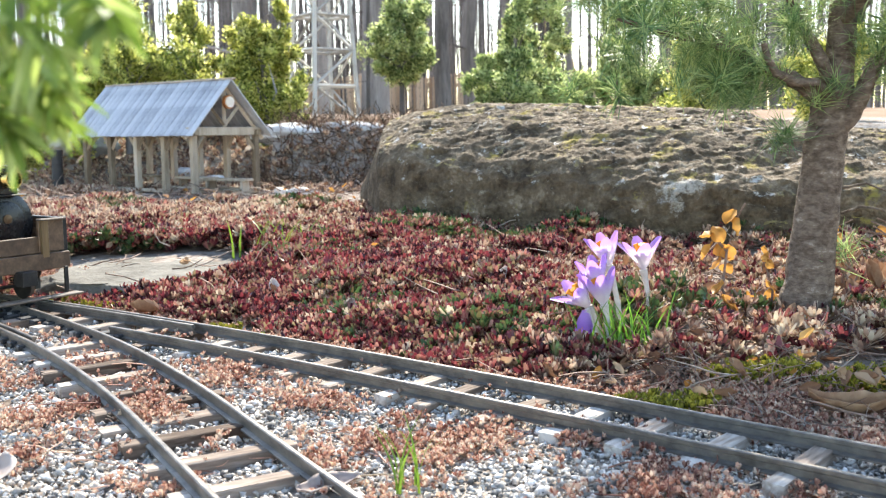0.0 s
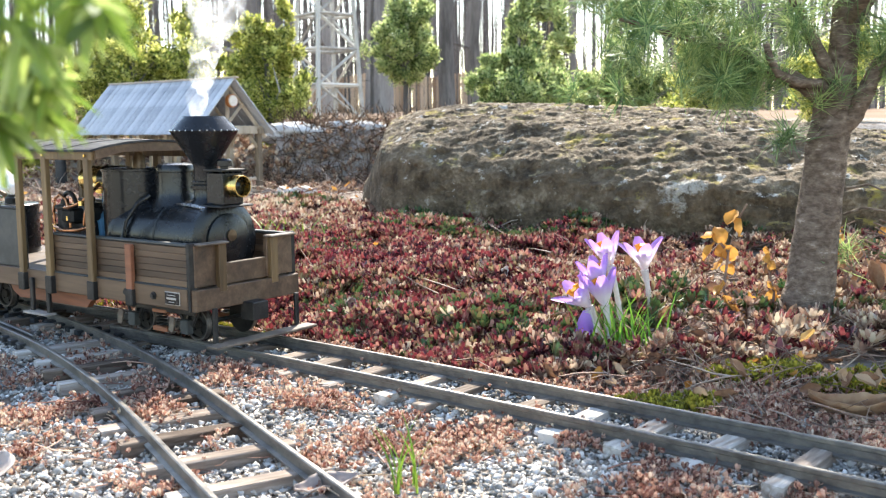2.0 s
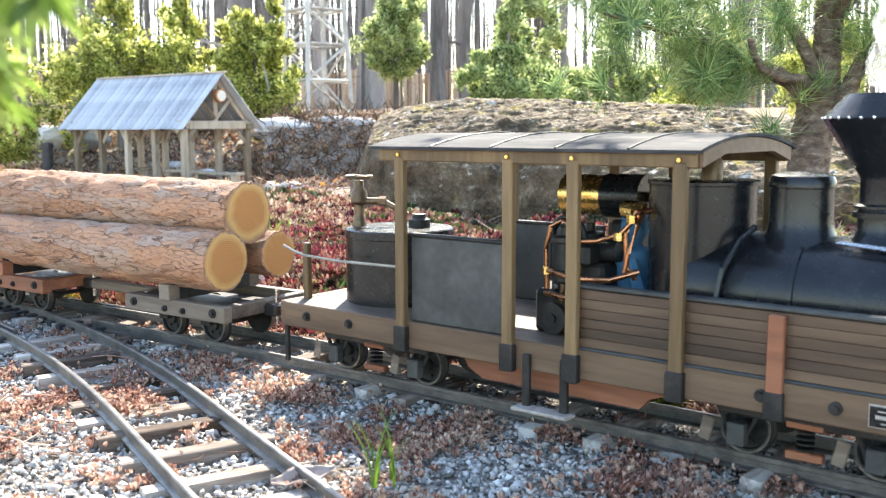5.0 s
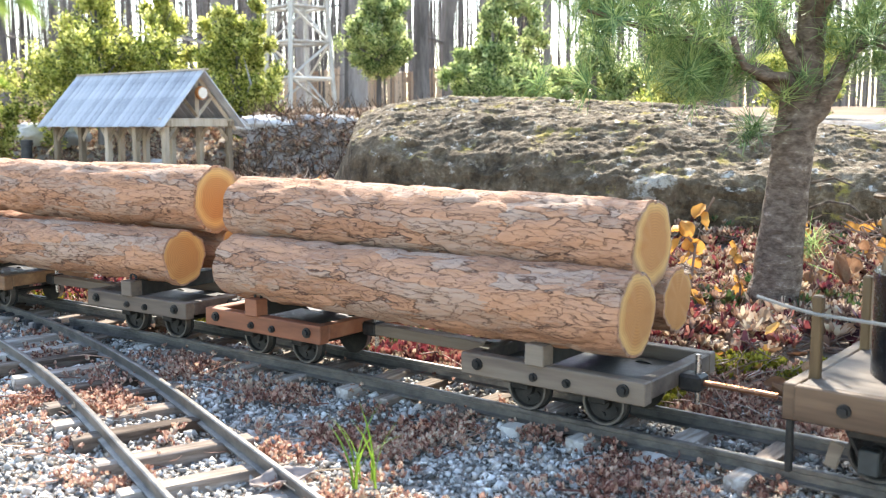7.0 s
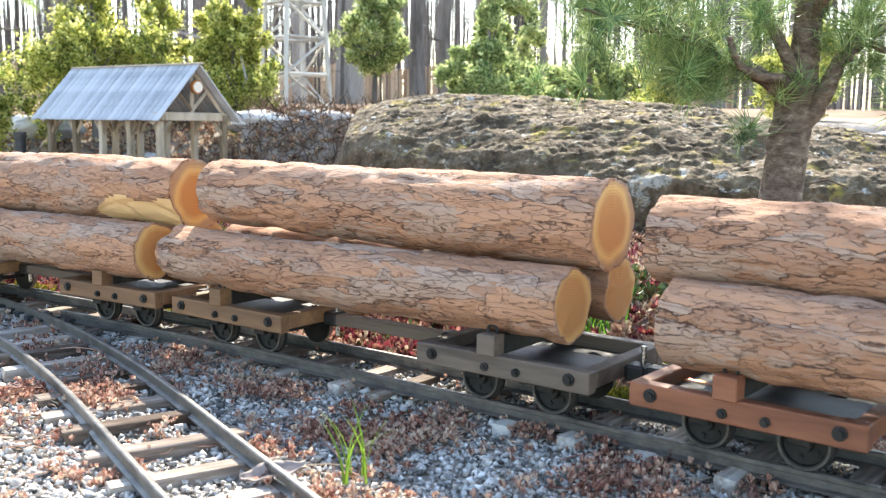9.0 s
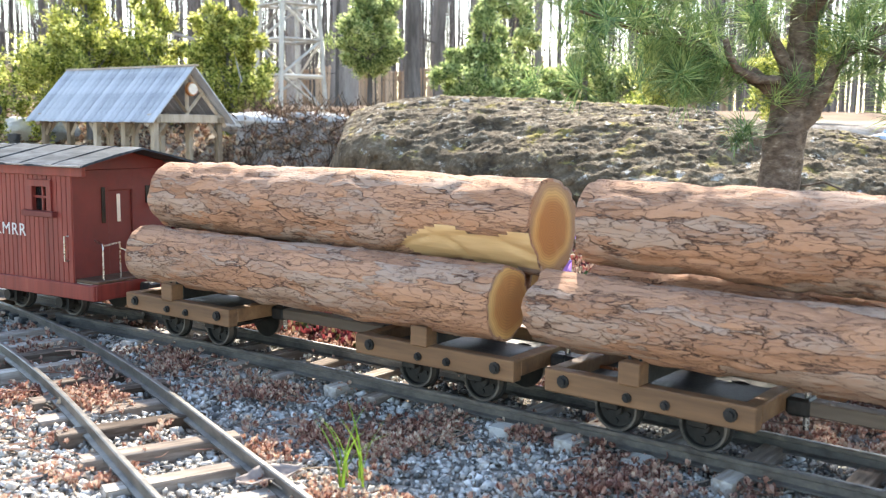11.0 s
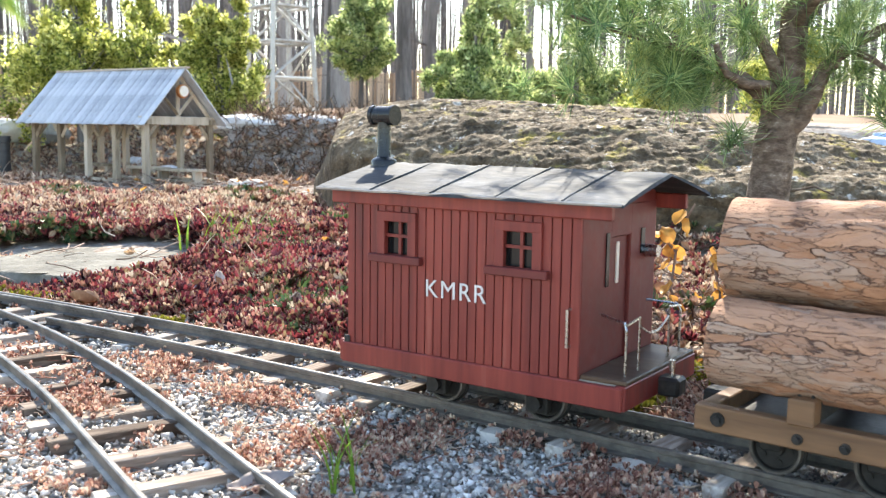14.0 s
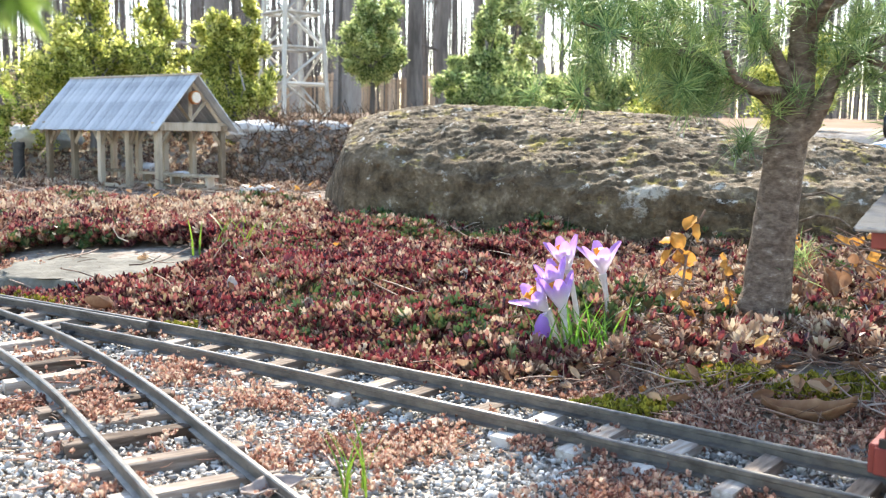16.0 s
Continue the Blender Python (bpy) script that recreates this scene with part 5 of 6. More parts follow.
# ---- stones, cut wood, bollard ----
def stone(name, c, s, mat, label, seed, flat=.0, cat="stone"):
    bm = bmesh.new()
    bmesh.ops.create_icosphere(bm, subdivisions=4, radius=1)
    for v in bm.verts:
        p = v.co.copy()
        k = 1 + .22 * noise.fractal(p * 1.3 + Vector((seed, 0, 0)), 1, 2, 4) + .05 * noise.noise(p * 6 + Vector((seed, 3, 0)))
        q = p * k
        if flat:
            q.z = max(-1, min(q.z, flat + .05 * noise.noise(p * 4)))
        v.co = Vector((q.x * s[0], q.y * s[1], q.z * s[2]))
    ob = new(name, mesh_from(bm, name, mat, 50))
    ob.location = c
    return tagged(ob, label, cat)


stone("stepping_slab", (-.33, 1.07, .001), (.125, .135, .04), "slab", "flat grey stone slab lying by the track", 5, .42, "stone slab")
for k, (c, s) in enumerate((((-1.0, 2.02, .055), (.10, .08, .06)), ((-1.15, 2.95, .14), (.06, .05, .035)), ((-1.03, 2.9, .14), (.06, .05, .035)), ((-.26, 2.66, .165), (.12, .07, .035)), ((-.42, 2.62, .165), (.1, .06, .03)), ((-.12, 2.7, .17), (.09, .05, .02)), ((-.73, 2.75, .05), (.04, .035, .024)), ((-.62, 2.62, .04), (.03, .025, .016)))):
    tagged(stone("pale_stone", c, s, "pale_stone", "pale sunlit granite stone", 11 + k), group="pale stones in the garden")
for k, (a, b, r) in enumerate((((-.40, 2.28, .02), (-.30, 2.26, .022), .018), ((-.36, 2.20, .013), (-.24, 2.22, .014), .010), ((-.44, 2.32, .018), (-.37, 2.36, .02), .013), ((-.33, 2.16, .010), (-.21, 2.17, .010), .007))):
    bm = bmesh.new()
    pipe(bm, [Vector(a).lerp(Vector(b), i / 6) + Vector((0, .003 * math.sin(i), .003 * math.cos(i * 1.7))) for i in range(7)], [r * (1 + .1 * math.sin(i * 2.3)) for i in range(7)], 12)
    tagged(new("cut_branch", mesh_from(bm, "cut_branch", "tower_wood", 40)), "bleached cut branch lying on the ground", "branch", group="cut branches by the shed")
bm = bmesh.new()
lathe(bm, ((.0, 0), (.014, 0), (.013, .10), (.015, .101), (.015, .116), (.0, .118)), (-.965, 2.42, .015), 18)
tagged(new("black_post", mesh_from(bm, "black_post", "black_plastic", 35)), "short black plastic post in the garden", "post")


# ---- timber tower ----
def build_tower():
    T = tagged(empty("timber_tower", pose(-.425, 3.5, .205, 0, 0, 38)), "tall silvered timber lattice tower", "tower")
    lev = [0, .125, .25, .37, .48, .58, .68]
    half = lambda z: .092 - z * .05
    cs = ((1, 1), (-1, 1), (-1, -1), (1, -1))
    P = lambda c, z: Vector((c[0] * half(z), c[1] * half(z), z))
    for c in cs:
        bm = bmesh.new()
        tube(bm, P(c, 0), P(c, .8), .0085, seg=4)
        part("leg", bm, "tower_wood", T)
    for i in range(4):
        a, b = cs[i], cs[(i + 1) % 4]
        for k, (z0, z1) in enumerate(zip(lev, lev[1:])):
            bm = bmesh.new()
            tube(bm, P(a, z1), P(b, z1), .0065, seg=4)
            part("girt", bm, "tower_wood", T)
            u, w = (P(a, z0), P(b, z1)) if (k + i) % 2 else (P(b, z0), P(a, z1))
            bm = bmesh.new()
            tube(bm, u, w, .005, seg=4)
            part("brace", bm, "tower_wood", T)
    return T


build_tower()


# ---- leaf templates ----
def quad_leaf(length, width, curl=.25, fold=.15):
    return [(0, 0, 0), (-width / 2, length * .5, curl * length * .4 + fold * width), (0, length, curl * length), (width / 2, length * .5, curl * length * .4 + fold * width)], [(0, 1, 2, 3)]


def spoon_leaf(length, width, curl):
    """Fleshy leaf, narrow at the foot and broad near its blunt tip."""
    return [(-width * .1, 0, 0), (width * .1, 0, 0), (width / 2, length * .62, curl * length * .35), (-width / 2, length * .62, curl * length * .35),
            (width * .24, length, curl * length), (-width * .24, length, curl * length)], [(0, 1, 2, 3), (3, 2, 4, 5)]


def rosette(n, length, width, r, upright=.5):
    V, Fc = [], []
    for k in range(n):
        v, f = spoon_leaf(length * (.6 + .4 * (k % 3 + 1) / 3), width, .3)
        lift = upright + .5 * (1 - k / n) + r.normal(0, .15)
        m = turn((0, 0, .15 * length * k / n), k * 2.4 + r.normal(0, .2), lift)
        b = len(V)
        V += [tuple((m @ np.array((*p, 1)))[:3]) for p in v]
        Fc += [tuple(i + b for i in q) for q in f]
    return V, Fc


def pebble(r):
    o = np.array(((1, 0, 0), (-1, 0, 0), (0, 1, 0), (0, -1, 0), (0, 0, 1), (0, 0, -1)), float)
    o = o * r.uniform(.55, 1.1, (6, 1)) + r.normal(0, .18, (6, 3))
    o[:, 2] *= .75
    return o, [(0, 2, 4), (2, 1, 4), (1, 3, 4), (3, 0, 4), (2, 0, 5), (1, 2, 5), (3, 1, 5), (0, 3, 5)]


def curled_leaf(length, width, curl, r, nx=4, ny=5, crumple=.06):
    V, Fc = [], []
    for j in range(ny + 1):
        v = j / ny
        w = width * math.sin(math.pi * min(.97, max(.04, v))) ** .7 / 2
        for i in range(nx + 1):
            u = 2 * i / nx - 1
            V.append((u * w, v * length, curl * (u * u * w * 1.6 + (v - .5) ** 2 * length * .8) + r.normal(0, crumple * length)))
    for j in range(ny):
        for i in range(nx):
            a = j * (nx + 1) + i
            Fc.append((a, a + 1, a + nx + 2, a + nx + 1))
    return V, Fc


def stick(r, n=3):
    pts = [np.zeros(3)]
    d = np.array((1, 0, 0), float)
    for _ in range(n):
        d = d + r.normal(0, .28, 3) * np.array((0, 1, .6))
        d /= np.linalg.norm(d)
        pts.append(pts[-1] + d / n)
    V, Fc = [], []
    for k, p in enumerate(pts):
        w = .022 * (1 - .5 * k / n)
        for a in (0, 2.09, 4.19):
            V.append(tuple(p + np.array((0, math.cos(a) * w, math.sin(a) * w))))
    for k in range(n):
        for i in range(3):
            Fc.append((3 * k + i, 3 * k + (i + 1) % 3, 3 * k + 3 + (i + 1) % 3, 3 * k + 3 + i))
    return V, Fc


def blob(p, q=0.0, f=9.0):
    return noise.noise((p[0] * f, p[1] * f, q))


def rock_front(x):
    return np.interp(x, (-.2, -.12, -.05, .06, .2, .32, .5, .8), (1.75, 1.5, 1.37, 1.31, 1.22, 1.17, 1.14, 1.16))


def in_view(x, y, margin=.08):
    return abs(x - .02 * y) < .50 * y + margin


# ---- ballast ----
PEB = [pebble(np.random.default_rng(k)) for k in range(8)]
places = []
while len(places) < 44000:
    y = .30 + .75 * rng.random() ** 1.4
    x = rng.uniform(-.55, .42)
    if not in_view(x, y, .05):
        continue
    d = off_track(x, y)
    if d > .085 + .03 * blob((x, y), 5, 14):
        continue
    s = .0011 + .0017 * rng.random() ** 2 + (.0018 if rng.random() < .06 else 0)
    places.append((rng.integers(8), turn((x, y, ground_z(x, y) + s * .35 + .0015 * rng.random()), rng.uniform(0, 6.3), rng.uniform(-.6, .6), rng.uniform(-.6, .6), s)))
tagged(join_copies("gravel", PEB, places, "gravel"), "grey crushed stone ballast chips", "gravel", kind="stuff")

# ---- dry and red sedum ----
DRY = [rosette(8, 1, .5, np.random.default_rng(20 + k), .5) for k in range(5)]
places = []
while len(places) < 22000:
    y = .30 + 1.0 * rng.random() ** 1.3
    x = rng.uniform(-.6, .5)
    if not in_view(x, y, .05):
        continue
    d = off_track(x, y)
    if abs(d) < .03 and rng.random() < .8:
        continue
    if d < .04 and .6 * blob((x, y), 1, 13) + .6 * blob((x, y), 6, 34) < -.04 + .4 * rng.random():
        continue
    if d > .15:
        continue
    for _ in range(6):
        xx, yy = x + rng.normal(0, .005), y + rng.normal(0, .005)
        s = rng.uniform(.0016, .0042)
        places.append((rng.integers(5), turn((xx, yy, ground_z(xx, yy) + .0015 + .006 * rng.random()), rng.uniform(0, 6.3), rng.normal(0, .4), rng.normal(0, .4), s)))
tagged(join_copies("dry_sedum", DRY, places, "sedum_dry"), "dry pinkish tan sedum creeping over the gravel", "sedum", kind="stuff")

RED = [rosette(18, 1, .32, np.random.default_rng(30 + k), .3) for k in range(6)]
red, green, straw = [], [], []
while len(red) < 12500:
    y = .62 + 1.9 * rng.random() ** 1.3
    x = rng.uniform(-1.25, .75)
    if not in_view(x, y):
        continue
    d = off_track(x, y)
    if d < .055 + .02 * blob((x, y), 2, 16) or y > rock_front(x) + .02:
        continue
    if (x - .122) ** 2 + (y - .668) ** 2 < .03 ** 2:
        continue
    if (x + .345) ** 2 / .14 ** 2 + (y - 1.07) ** 2 / .125 ** 2 < 1:
        continue
    right = smooth(.02, .22, x - (y - .8) * .25)
    if rng.random() < right * .86 or blob((x, y), 4, 7) < -.42:
        continue
    far = smooth(1.12, 1.5, y) * smooth(.16, .02, x) if x > .02 else smooth(1.12, 1.5, y)
    if rng.random() < .45 * far:
        continue
    h = .004 + .030 * max(0, .45 + blob((x, y), 7, 9)) * smooth(.055, .12, d)
    s = rng.uniform(.0055, .0128) * (1 + .35 * far)
    it = (rng.integers(6), turn((x, y, ground_z(x, y) + h * rng.random() ** .6), rng.uniform(0, 6.3), rng.normal(0, .35), rng.normal(0, .35), s))
    gr = smooth(.05, .5, blob((x, y), 9, 6) + .5 * smooth(1.05, 1.3, y) * (x > -.1))
    (green if rng.random() < .45 * gr else straw if rng.random() < .13 + .65 * far + .45 * right else red).append(it)
tagged(join_copies("red_sedum", RED, red, "sedum_red"), "dense mat of wine-red sedum rosettes", "sedum", kind="stuff")
tagged(join_copies("green_sedum", RED, green, "sedum_green"), "dark green sedum among the red", "sedum", kind="stuff")
tagged(join_copies("tan_sedum", RED, straw, "withered"), "withered tan sedum rosettes", "sedum", kind="stuff")

# ---- litter: twigs, leaves, moss ----
STICKS = [stick(np.random.default_rng(60 + k)) for k in range(6)]
places = []
while len(places) < 4200:
    y = .5 + 2.3 * rng.random() ** 1.5
    x = rng.uniform(-1.3, .8)
    d = off_track(x, y)
    if not in_view(x, y) or d < .05 or (y > rock_front(x) and y < 2.05 and x > -.14):
        continue
    if x < .05 and y < 1.3 and rng.random() < .6:
        continue
    s = rng.uniform(.012, .05) * (.8 + .35 * y)
    places.append((rng.integers(6), turn((x, y, ground_z(x, y) + .002 + .012 * rng.random() * smooth(.05, .12, d)), rng.uniform(0, 6.3), rng.normal(0, .3), rng.normal(0, .3), s)))
tagged(join_copies("twigs", STICKS, places, "twig"), "fine dry twigs and straw on the ground", "twigs", kind="stuff")
places = []
while len(places) < 2600:
    y = .5 + .5 * rng.random()
    x = rng.uniform(.08, .42)
    if not in_view(x, y) or off_track(x, y) < .05 or y > rock_front(x):
        continue
    places.append((rng.integers(6), turn((x, y, ground_z(x, y) + .002 + .01 * rng.random()), rng.uniform(0, 6.3), rng.normal(0, .35), rng.normal(0, .35), rng.uniform(.008, .034))))
tagged(join_copies("straw", STICKS, places, "twig"), "matted dry straw and pine needles beneath the pine", "straw", kind="stuff")
places = []
while len(places) < 420:
    y = .32 + .4 * rng.random()
    x = rng.uniform(-.4, .25)
    if not in_view(x, y) or abs(off_track(x, y)) < .03 or off_track(x, y) > .06 or blob((x, y), 1, 13) < -.1:
        continue
    places.append((rng.integers(6), turn((x, y, ground_z(x, y) + .003 + .003 * rng.random()), rng.uniform(0, 6.3), rng.normal(0, .12), rng.normal(0, .12), rng.uniform(.012, .03))))
tagged(join_copies("sedum_stems", STICKS, places, "sedum_dry"), "bare reddish sedum stems creeping over the ballast", "sedum", kind="stuff")
LEAVES = [curled_leaf(1, .55, .5, np.random.default_rng(70 + k)) for k in range(5)]
for nm, n, mat, lab, zone in (("fallen_leaves", 560, "dead_leaf", "small brown fallen leaves", 0), ("golden_leaves", 80, "gold_leaf", "small golden fallen leaves", 1)):
    places = []
    while len(places) < n:
        y = .55 + 1.9 * rng.random() ** 1.4
        x = rng.uniform(-1.1, .7)
        d = off_track(x, y)
        if not in_view(x, y) or d < .05 or y > rock_front(x) + .01 and x > -.14:
            continue
        if rng.random() > .12 + .88 * smooth(-.02, .2, x - (y - .8) * .2) and not (zone and y > 1.6):
            continue
        places.append((rng.integers(5), turn((x, y, ground_z(x, y) + .006 + .014 * rng.random() * smooth(.05, .12, d)), rng.uniform(0, 6.3), rng.normal(.3, .6), rng.normal(0, .6), rng.uniform(.008, .017))))
    tagged(join_copies(nm, LEAVES, places, mat), lab, "leaves", kind="stuff")
places = []
for cx, cy, r, n in ((.125, .555, .026, 300), (.20, .60, .03, 240), (-.40, .90, .07, 300), (.265, .57, .035, 260), (-.205, .80, .02, 60), (-.30, .93, .05, 160)):
    for _ in range(n):
        a, q = rng.uniform(0, 6.3), r * math.sqrt(rng.random())
        x, y = cx + 1.3 * q * math.cos(a), cy + .6 * q * math.sin(a)
        if abs(off_track(x, y)) < .036:
            continue
        places.append((rng.integers(5), turn((x, y, ground_z(x, y) + .006 * rng.random() + .003), rng.uniform(0, 6.3), 0, 0, rng.uniform(.003, .0055))))
tagged(join_copies("moss", DRY, places, "moss"), "yellow-green moss cushions by the track", "moss", kind="stuff")
# scrub on the bank, its shade put into the colour
places = []
while len(places) < 2600:
    x, y = rng.uniform(-.5, .15), rng.uniform(2.38, 2.75)
    places.append((rng.integers(6), turn((x, y, ground_z(x, y) + .01 * rng.random()), rng.uniform(0, 6.3), rng.normal(0, .9), rng.normal(-.3, .7), rng.uniform(.03, .08))))
tagged(join_copies("bank_scrub", STICKS, places, "shaded_scrub"), "brown scrub with the bank's shade in its colour", "scrub", kind="stuff")
places = []
while len(places) < 5200:
    x, y = rng.uniform(-1.6, .3), rng.uniform(2.3, 3.3)
    if x > -.5 and y > 2.55 and rng.random() < .5:
        continue
    places.append((rng.integers(5), turn((x, y, ground_z(x, y) + .015 * rng.random()), rng.uniform(0, 6.3), rng.normal(0, .6), rng.normal(0, .6), rng.uniform(.008, .016))))
tagged(join_copies("bank_litter", RED[:5], places, "withered"), "withered groundcover and leaves behind the shed", "groundcover", kind="stuff")


# ---- single leaves that can be told apart ----
def big_leaf(c, length, width, curl, yaw, tilt, lean, mat, label, seed):
    v, f = curled_leaf(length, width, curl, np.random.default_rng(seed), 8, 10, .02)
    me = bpy.data.meshes.new("dead_leaf")
    me.from_pydata(v, [], f)
    me.materials.append(M[mat])
    me.shade_smooth()
    ob = new("dead_leaf", me)
    ob.matrix_world = pose(*c, tilt, lean, yaw)
    sol = ob.modifiers.new("thickness", "SOLIDIFY")
    sol.thickness = .0004
    tagged(ob, label, "leaf", group="curled leaves by the track")


big_leaf((.203, .530, .002), .052, .0105, 1.5, -100, 3, 22, "dead_leaf", "large curled brown leaf beside the rail", 1)
big_leaf((-.093, .79, .004), .026, .012, .8, 10, 70, 25, "pale_leaf", "pale dry leaf standing in the sedum", 2)
big_leaf((.035, .86, .012), .036, .012, .6, -35, 62, 20, "pale_leaf", "pale dry leaf standing in the sedum", 3)
big_leaf((-.27, .865, .003), .026, .016, .9, 80, 8, 10, "dead_leaf", "brown curled leaf beside the rail", 4)
big_leaf((-.222, .425, .002), .024, .015, .8, 20, 20, 25, "pale_leaf", "brown curled leaf on the ballast", 5)
big_leaf((-.17, .90, .012), .02, .010, .7, 30, 50, 20, "pale_leaf", "pale dry leaf standing in the sedum", 6)
big_leaf((-.075, .415, .002), .03, .014, .4, -70, 5, 10, "pale_leaf", "yellowed leaf lying on the ballast", 7)
big_leaf((-.14, 1.40, .02), .026, .02, .8, 30, 60, 0, "dead_leaf", "brown curled leaf beneath the boulder", 8)
big_leaf((.36, .80, .03), .026, .013, .8, 30, 65, 0, "dead_leaf", "brown curled leaf among twigs", 9)


# ---- grass ----
def blades(name, c, n, h, spread, mat, label, cat, width=.0022, seed=0):
    r = np.random.default_rng(seed)
    G = tagged(empty(name, pose(*c)), label, cat)
    for _ in range(n):
        bm = bmesh.new()
        a, tip = r.uniform(0, 6.3), r.uniform(.3, 1.0)
        hh = h * r.uniform(.55, 1.05)
        base = Vector((r.normal(0, spread), r.normal(0, spread), 0))
        dirv = Vector((math.cos(a), math.sin(a), 0))
        sidev = Vector((-math.sin(a), math.cos(a), 0))
        prev = None
        for k in range(7):
            u = k / 6
            p = base + dirv * hh * tip * u * u * .7 + Vector((0, 0, hh * (u - .25 * tip * u * u)))
            w = width * (1 - u ** 2.2) + .0001
            cur = [bm.verts.new(p + sidev * w / 2), bm.verts.new(p + dirv * w * .12), bm.verts.new(p - sidev * w / 2)]
            if prev:
                bm.faces.new((prev[0], prev[1], cur[1], cur[0]))
                bm.faces.new((prev[1], prev[2], cur[2], cur[1]))
            prev = cur
        part("blade", bm, mat, G, smooth=60)
    return G


blades("grass_tuft", (-.025, .425, .0), 10, .045, .006, "grass", "yellow-green grass tuft in the ballast", "grass", .0016, 3)
blades("grass_tuft", (-.21, 1.175, .02), 26, .06, .026, "grass", "bright grass tuft among red sedum", "grass", .003, 4)
blades("grass_tuft", (-.155, .75, .0), 5, .015, .004, "grass", "small green tuft by the rail", "grass", .0015, 5)


# ---- crocuses ----
def crocus(base, top, lean_to, open_, mat="petal", size=.030):
    """Pale tube and six petals round an orange stigma."""
    C = tagged(empty("crocus", pose(*base)), "violet crocus in bloom on a pale stem", "flower", group="crocus clump")
    b, t = Vector((0, 0, -.003)), Vector(top) - Vector(base)
    d = Vector(lean_to).normalized()
    bm = bmesh.new()
    mid = (b + t) / 2 + Vector((.003, 0, .002))
    pts = []
    for k in range(9):
        u = k / 8
        pts.append(b.lerp(mid, u).lerp(mid.lerp(t, u), u))
    pipe(bm, pts, [.0022, .0022, .0021, .002, .002, .002, .0021, .0025, .0034], 10)
    part("stem", bm, "stem_white", C, smooth=60)
    q = d.to_track_quat("Z", "Y")
    for k in range(6):
        inner = k % 2
        a = k * math.pi / 3
        bm = bmesh.new()
        nu, nv = 9, 6
        grid = []
        op = open_ * (.8 if inner else 1.1)
        for i in range(nu + 1):
            u = i / nu
            row = []
            w = size * .40 * (math.sin(math.pi * min(.985, u * .86 + .06)) ** .8)
            out = .0022 + size * (.42 * math.sin(u * 1.9) * .55 + op * u * u * .5)
            z = size * (u - op * .22 * u * u)
            for j in range(nv + 1):
                v = 2 * j / nv - 1
                row.append(bm.verts.new(q @ Vector((math.cos(a) * (out - .18 * w * v * v) - math.sin(a) * w * v * .5, math.sin(a) * (out - .18 * w * v * v) + math.cos(a) * w * v * .5, z)) + t))
            grid.append(row)
        for i in range(nu):
            for j in range(nv):
                bm.faces.new((grid[i][j], grid[i][j + 1], grid[i + 1][j + 1], grid[i + 1][j]))
        pe = part("petal", bm, mat, C, smooth=180)
        at = pe.data.attributes.new("along", "FLOAT", "POINT")
        at.data.foreach_set("value", [i / nu for i in range(nu + 1) for j in range(nv + 1)])
    bm = bmesh.new()
    for a in (0, 2.1, 4.2):
        pipe(bm, [t, t + q @ Vector((.001 * math.cos(a), .001 * math.sin(a), size * .35)), t + q @ Vector((.004 * math.cos(a), .004 * math.sin(a), size * .72))], [.0009, .0011, .0024], 6)
    part("stigma", bm, "stigma", C)


crocus((.113, .672, .0), (.109, .672, .042), (-.22, 0, 1), .5, size=.028)
crocus((.116, .682, .0), (.1075, .684, .052), (-.3, .05, 1), .42, size=.026)
crocus((.128, .70, .008), (.117, .70, .067), (-.25, 0, 1), .5, size=.026)
crocus((.158, .745, .007), (.152, .745, .057), (-.12, 0, 1), .8, size=.029)
crocus((.112, .68, .0), (.099, .68, .04), (-.75, -.1, .8), .75, size=.026)
crocus((.108, .67, .0), (.095, .668, .039), (-.1, -.25, -1), .06, "petal_dark", .017)
blades("crocus_leaves", (.122, .672, .0), 44, .07, .012, "crocus_leaf", "narrow green crocus leaves", "leaves", .0022, 8)


# ---- yellow-leaved sapling twigs ----
def sapling(base, stems, leaf, n_leaf, seed, label, size=.016):
    r = np.random.default_rng(seed)
    T = tagged(empty("leafy_twig", pose(*base)), label, "sapling", group="golden leaved twigs")
    for pts in stems:
        bm = bmesh.new()
        pipe(bm, pts, [.0013 * (1 - .5 * i / len(pts)) for i in range(len(pts))], 6)
        part("stem", bm, "twig", T)
        for k in range(n_leaf):
            i = 1 + (k * (len(pts) - 1)) // n_leaf
            p = Vector(pts[i - 1]).lerp(Vector(pts[min(i, len(pts) - 1)]), r.random()) + Vector(r.normal(0, .004, 3))
            v, f = curled_leaf(size * r.uniform(.7, 1.15), size * .85, .35, r, 4, 5)
            me = bpy.data.meshes.new("leaf")
            me.from_pydata(v, [], f)
            me.materials.append(M[leaf])
            me.shade_smooth()
            ob = new("leaf", me)
            ob.parent = T
            ob.matrix_basis = pose(*p, r.uniform(-160, -40), r.normal(0, 25), r.uniform(0, 360))


sapling((.235, .76, .005), [[(0, 0, 0), (-.01, .02, .03), (-.004, .03, .06), (.004, .035, .085), (.012, .035, .10)], [(-.004, .03, .06), (-.014, .035, .072), (-.018, .035, .082)]], "gold_leaf", 7, 1, "twig with hanging golden leaves")
sapling((.255, .75, .005), [[(0, 0, 0), (.005, .01, .03), (.0, .015, .055), (.006, .015, .07)], [(0, 0, 0), (-.02, .0, .02), (-.03, 0, .035)]], "gold_leaf", 8, 2, "low twig with golden leaves", .011)
